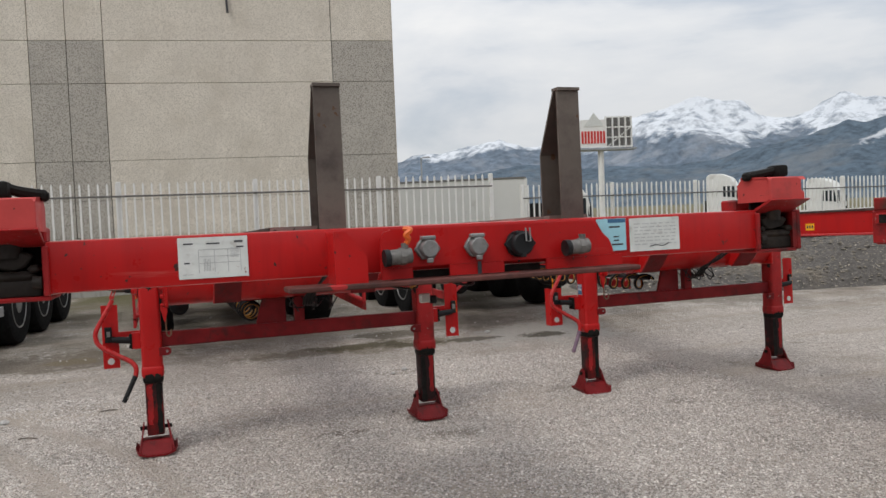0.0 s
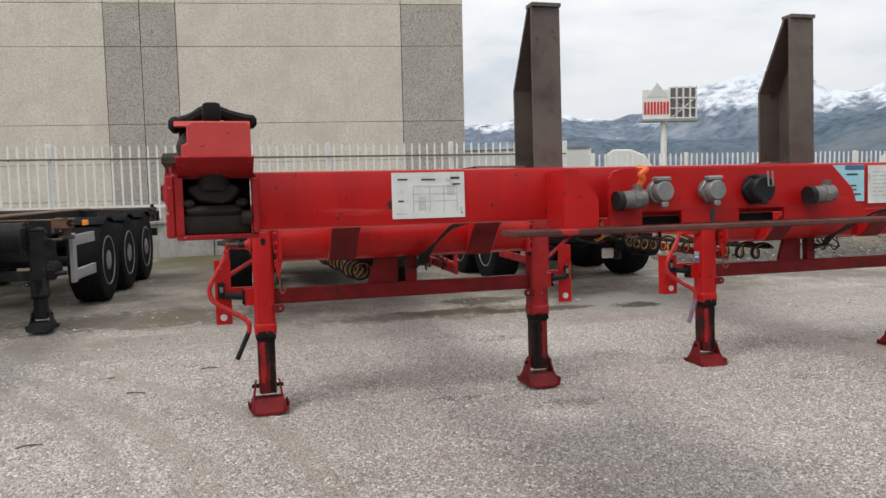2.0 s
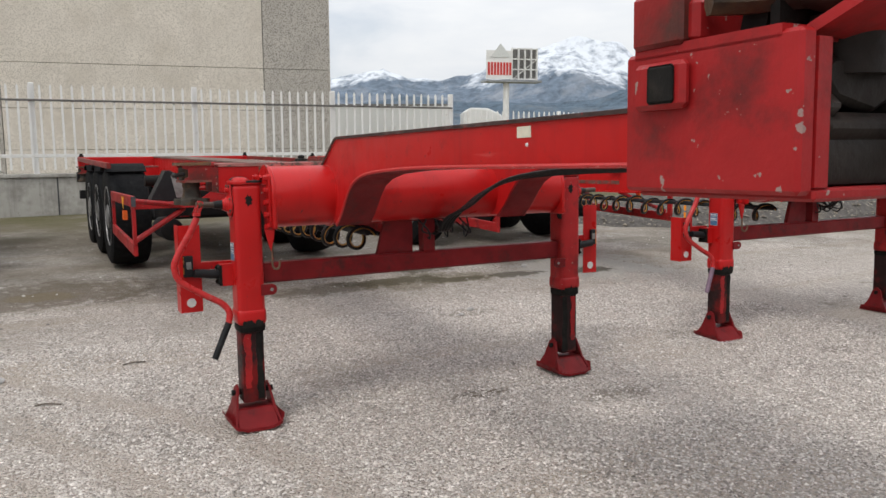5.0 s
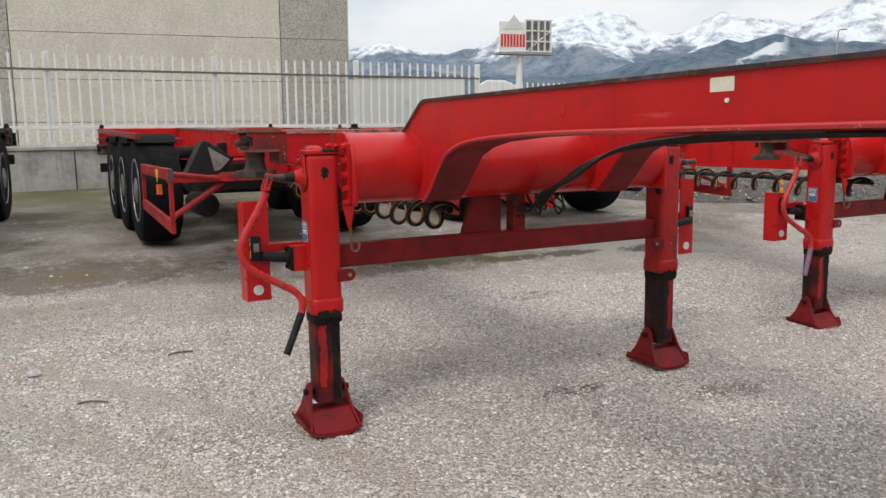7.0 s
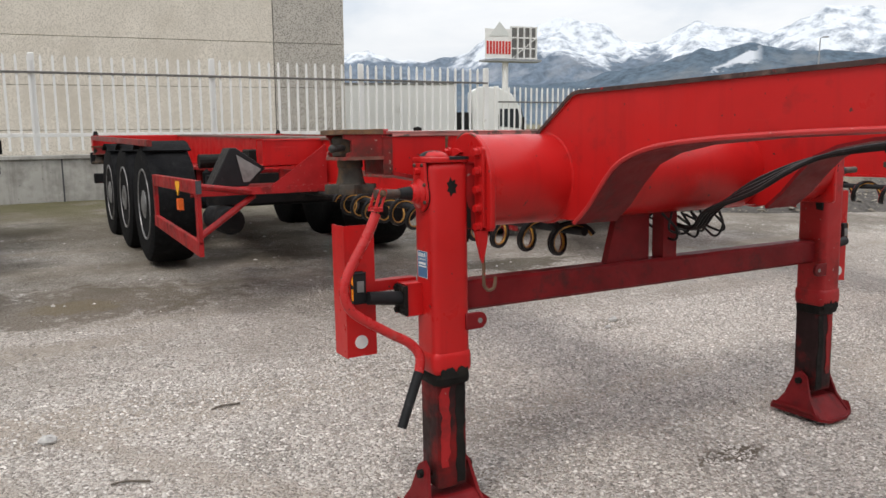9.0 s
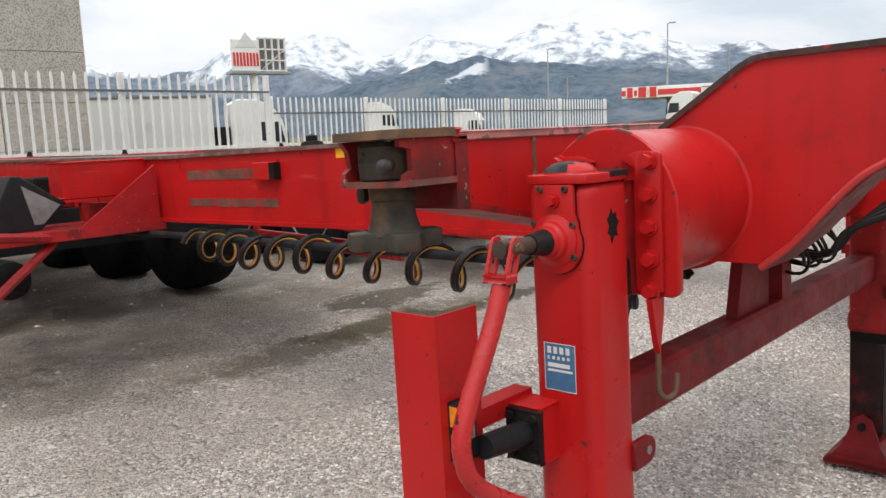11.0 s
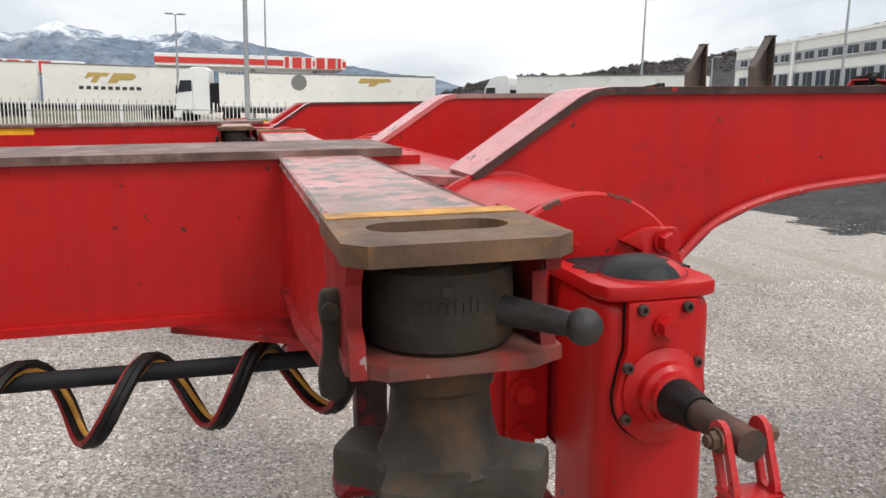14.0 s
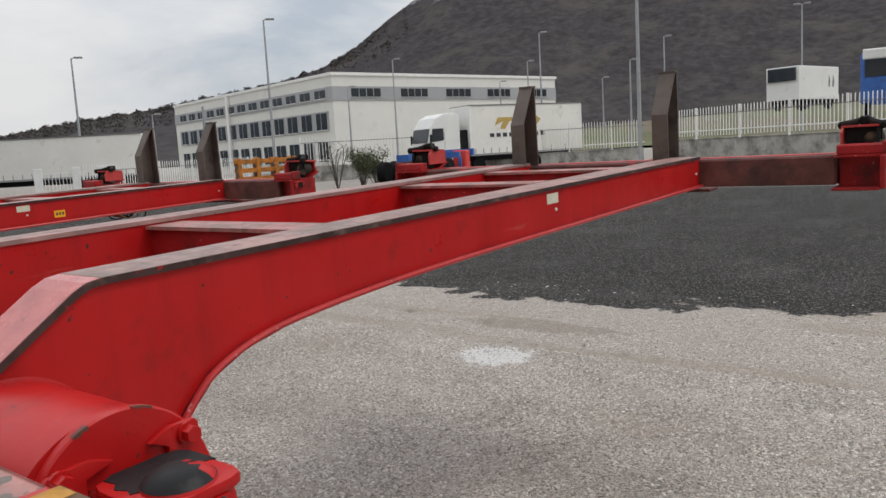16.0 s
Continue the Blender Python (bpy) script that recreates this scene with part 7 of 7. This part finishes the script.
def mountain_material(name, low, rock, snow, line, spread, scale, relief=12.0, field=False):
    """Woods below and snow above a height, the border broken up by noise."""
    m = bpy.data.materials.new(name)
    m.use_nodes = True
    n, l = m.node_tree.nodes, m.node_tree.links
    co = n.new("ShaderNodeTexCoord").outputs["Object"]
    sep = n.new("ShaderNodeSeparateXYZ")
    l.new(co, sep.inputs[0])

    def ns(s, d=8.0):
        t = n.new("ShaderNodeTexNoise")
        t.inputs["Scale"].default_value, t.inputs["Detail"].default_value, t.inputs["Roughness"].default_value = s, d, 0.65
        l.new(co, t.inputs["Vector"])
        return t.outputs["Fac"]

    def rng(v, lo, hi, a_=0.0, b_=1.0):
        r = n.new("ShaderNodeMapRange")
        for i, w in enumerate((lo, hi, a_, b_)):
            r.inputs[i + 1].default_value = w
        l.new(v, r.inputs[0])
        return r.outputs[0]

    def mixed(fac, c1, c2):
        x = n.new("ShaderNodeMix")
        x.data_type = "RGBA"
        l.new(fac, x.inputs[0])
        for sock, c in ((x.inputs[6], c1), (x.inputs[7], c2)):
            if isinstance(c, tuple):
                sock.default_value = (*c, 1)
            else:
                l.new(c, sock)
        return x.outputs[2]

    def add(a_, b_, op="ADD"):
        x = n.new("ShaderNodeMath")
        x.operation = op
        l.new(a_, x.inputs[0])
        if isinstance(b_, float):
            x.inputs[1].default_value = b_
        else:
            l.new(b_, x.inputs[1])
        return x.outputs[0]

    height = add(sep.outputs[2], add(rng(ns(scale, 10), 0.3, 0.7, -1.0, 1.0), float(spread), "MULTIPLY"))
    wood = mixed(rng(ns(scale * 7), 0.35, 0.65), tuple(c * 0.65 for c in low), tuple(c * 1.25 for c in low))
    wood = mixed(rng(ns(scale * 1.3), 0.5, 0.66, 0.0, 0.8), wood, rock)
    geo = n.new("ShaderNodeNewGeometry")
    nz = n.new("ShaderNodeSeparateXYZ")
    l.new(geo.outputs["Normal"], nz.inputs[0])
    lying = add(rng(height, line, line + spread * 0.55), rng(ns(scale * 4), 0.36, 0.54, 0.2, 1.0), "MULTIPLY")
    if field:
        # one open snow field that slants down the shoulder of the hill
        s_, c_ = math.sin(radians(48.9)), math.cos(radians(48.9))
        u = add(add(sep.outputs[0], c_, "MULTIPLY"), add(sep.outputs[1], -s_, "MULTIPLY"))
        z = add(sep.outputs[2], rng(ns(0.05, 8), 0.3, 0.7, -5.0, 5.0))
        over = add(z, add(add(u, -0.24, "MULTIPLY"), -63.0))
        under = add(add(add(u, 0.55, "MULTIPLY"), 74.0), add(z, -1.0, "MULTIPLY"))
        patch = add(rng(over, 0.0, 4.0), rng(under, 0.0, 3.0), "MULTIPLY")
        lying = add(add(patch, rng(u, -34.0, -28.0), "MULTIPLY"), rng(u, 24.0, 36.0, 0.85, 0.0), "MULTIPLY")
    l.new(mixed(lying, wood, snow), n["Principled BSDF"].inputs["Base Color"])
    n["Principled BSDF"].inputs["Roughness"].default_value = 0.95
    n["Principled BSDF"].inputs["Specular IOR Level"].default_value = 0.1
    b = n.new("ShaderNodeBump")
    b.inputs["Distance"].default_value, b.inputs["Strength"].default_value = relief, 0.6
    l.new(ns(scale * 5), b.inputs["Height"])
    l.new(b.outputs[0], n["Principled BSDF"].inputs["Normal"])
    return m


# distance haze is mixed into the range's blue-grey woods, rock and dulled snow
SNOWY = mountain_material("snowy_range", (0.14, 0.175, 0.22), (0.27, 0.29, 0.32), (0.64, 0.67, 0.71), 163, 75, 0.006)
WOODED = mountain_material("wooded_hillside", (0.058, 0.052, 0.054), (0.092, 0.081, 0.074), (0.38, 0.40, 0.43), 182, 44, 0.017, 4.0)
land("mountain_range", RANGE, 1850, 2400, -38, 108, 0.2, 60, 0.44, SNOWY, "snow-capped mountain range, wooded slopes tinted blue for haze")
land("wooded_hill", HILL, 560, 1000, 98, 250, 0.3, 46, 0.13, WOODED, "dark bare-wooded hill with a snowy crag")
# the foothills' slate blue carries painted haze too
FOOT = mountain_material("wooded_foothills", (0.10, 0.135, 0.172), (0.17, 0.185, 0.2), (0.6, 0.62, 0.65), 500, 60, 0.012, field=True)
FOOTHILLS = [(-40, 1.6), (10, 2.0), (20, 2.3), (26, 3.0), (33, 2.6), (39, 2.8), (42.3, 3.6), (47.2, 4.7), (48.4, 4.55), (50.2, 4.85), (52.5, 4.4), (55, 4.3), (58, 3.9), (62, 3.6), (68, 3.0), (76, 2.3), (84, 2.2), (92, 1.9), (100, 1.1), (106, 0.6)]
land("wooded_foothills", FOOTHILLS, 800, 1050, -38, 106, 0.3, 24, 0.4, FOOT, "dark wooded foothills tinted blue-green for haze")


def ridge_woods():
    """Bare trees along the lower ridge: rounded crowns of many small twig tufts, far off."""
    rnd = random.Random(12)
    verts, faces = [], []
    for _ in range(6500):
        az = rnd.uniform(102, 141)
        back = rnd.random()
        r = 996 - 150 * back ** 3
        t = (r - 560) / 440
        x, y = -2 + r * math.sin(radians(az)), 3 + r * math.cos(radians(az))
        z = math.tan(radians(skyline(HILL, az))) * 1000 * t**1.25 - 2
        h = rnd.uniform(4.5, 9.5) * (0.85 + 0.5 * noise.noise((az * 2.3, 0, 0)))
        for _ in range(18):
            u, w, q = rnd.uniform(-1, 1), rnd.uniform(0, 6.28), rnd.random() ** 0.4
            c = math.sqrt(1 - u * u) * h * 0.42 * q
            px, py, pz = x + c * math.cos(w), y + c * math.sin(w), z + h * (0.6 + 0.4 * u * q)
            k, d = len(verts), h * 0.19
            verts += [(px + rnd.uniform(-d, d), py + rnd.uniform(-d, d), pz + rnd.uniform(-d, d)) for _ in range(3)]
            faces.append((k, k + 1, k + 2))
        k = len(verts)
        verts += [(x - 0.3, y, z), (x + 0.3, y, z), (x, y, z + h * 0.8)]
        faces.append((k, k + 1, k + 2))
    me = bpy.data.meshes.new("ridge_woods")
    me.from_pydata(verts, [], faces)
    me.materials.append(material("bare_far_trees", (0.08, 0.07, 0.064), 0.9, var=0.3, scale=0.05))
    tagged(new("ridge_woods", me), "dark bare trees along the far ridge", "woods", kind="stuff")


ridge_woods()


def green_slope():
    bm = bmesh.new()
    vs = [bm.verts.new((*place(az, d).translation.xy, z)) for az, d, z in ((150.5, 140, 0), (178, 140, 1.5), (178, 250, 9), (163, 250, 8), (150.5, 230, 5))]
    bm.faces.new(vs)
    ob = part("meadow", bm, material("spring_grass", (0.095, 0.115, 0.04), 0.9, var=0.3, scale=0.05, dirt=((0.15, 0.115, 0.085), 0.62, 0.03)))
    tagged(ob, "green meadow with bare earth below the hill", "meadow", kind="structure")


green_slope()


# ---- small litter on the gravel ----
def twig(x, y, w, n_=0.07):
    z = ground_height(x, y) + 0.006
    c, d = math.cos(w) * n_, math.sin(w) * n_
    o = part("twig", tube([(x - c, y - d, z), (x - 0.2 * c - 0.1 * d, y - 0.2 * d + 0.1 * c, z + 0.006), (x + c, y + d, z + 0.002)], 0.005, 6), BARK)
    tagged(o, "short dark twig lying on the gravel", "twig", "twigs on the gravel")


for x, y, w in ((-1.87, 4.12, -0.35), (-1.36, 4.74, 0.1), (-2.35, 3.05, 0.2)):
    twig(x, y, w)


def stone(x, y, r, seed):
    rnd = random.Random(seed)
    bm = ball((x, y, ground_height(x, y) + r * 0.4), r, scale=(1.2, 0.9, 0.65), u=9, v=6)
    for v in bm.verts:
        v.co += Vector((rnd.uniform(-1, 1), rnd.uniform(-1, 1), rnd.uniform(-0.6, 0.6))) * r * 0.16
    tagged(part("stone", bm, STONE, label=""), "pale limestone lump lying on the gravel", "stone", "stones on the gravel")


for k, (x, y, r) in enumerate(((-2.12, 4.69, 0.032), (1.3, 5.05, 0.028), (1.15, 4.93, 0.02), (2.75, 6.4, 0.03), (-2.6, 2.6, 0.022), (-0.9, 1.1, 0.018))):
    stone(x, y, r, k)
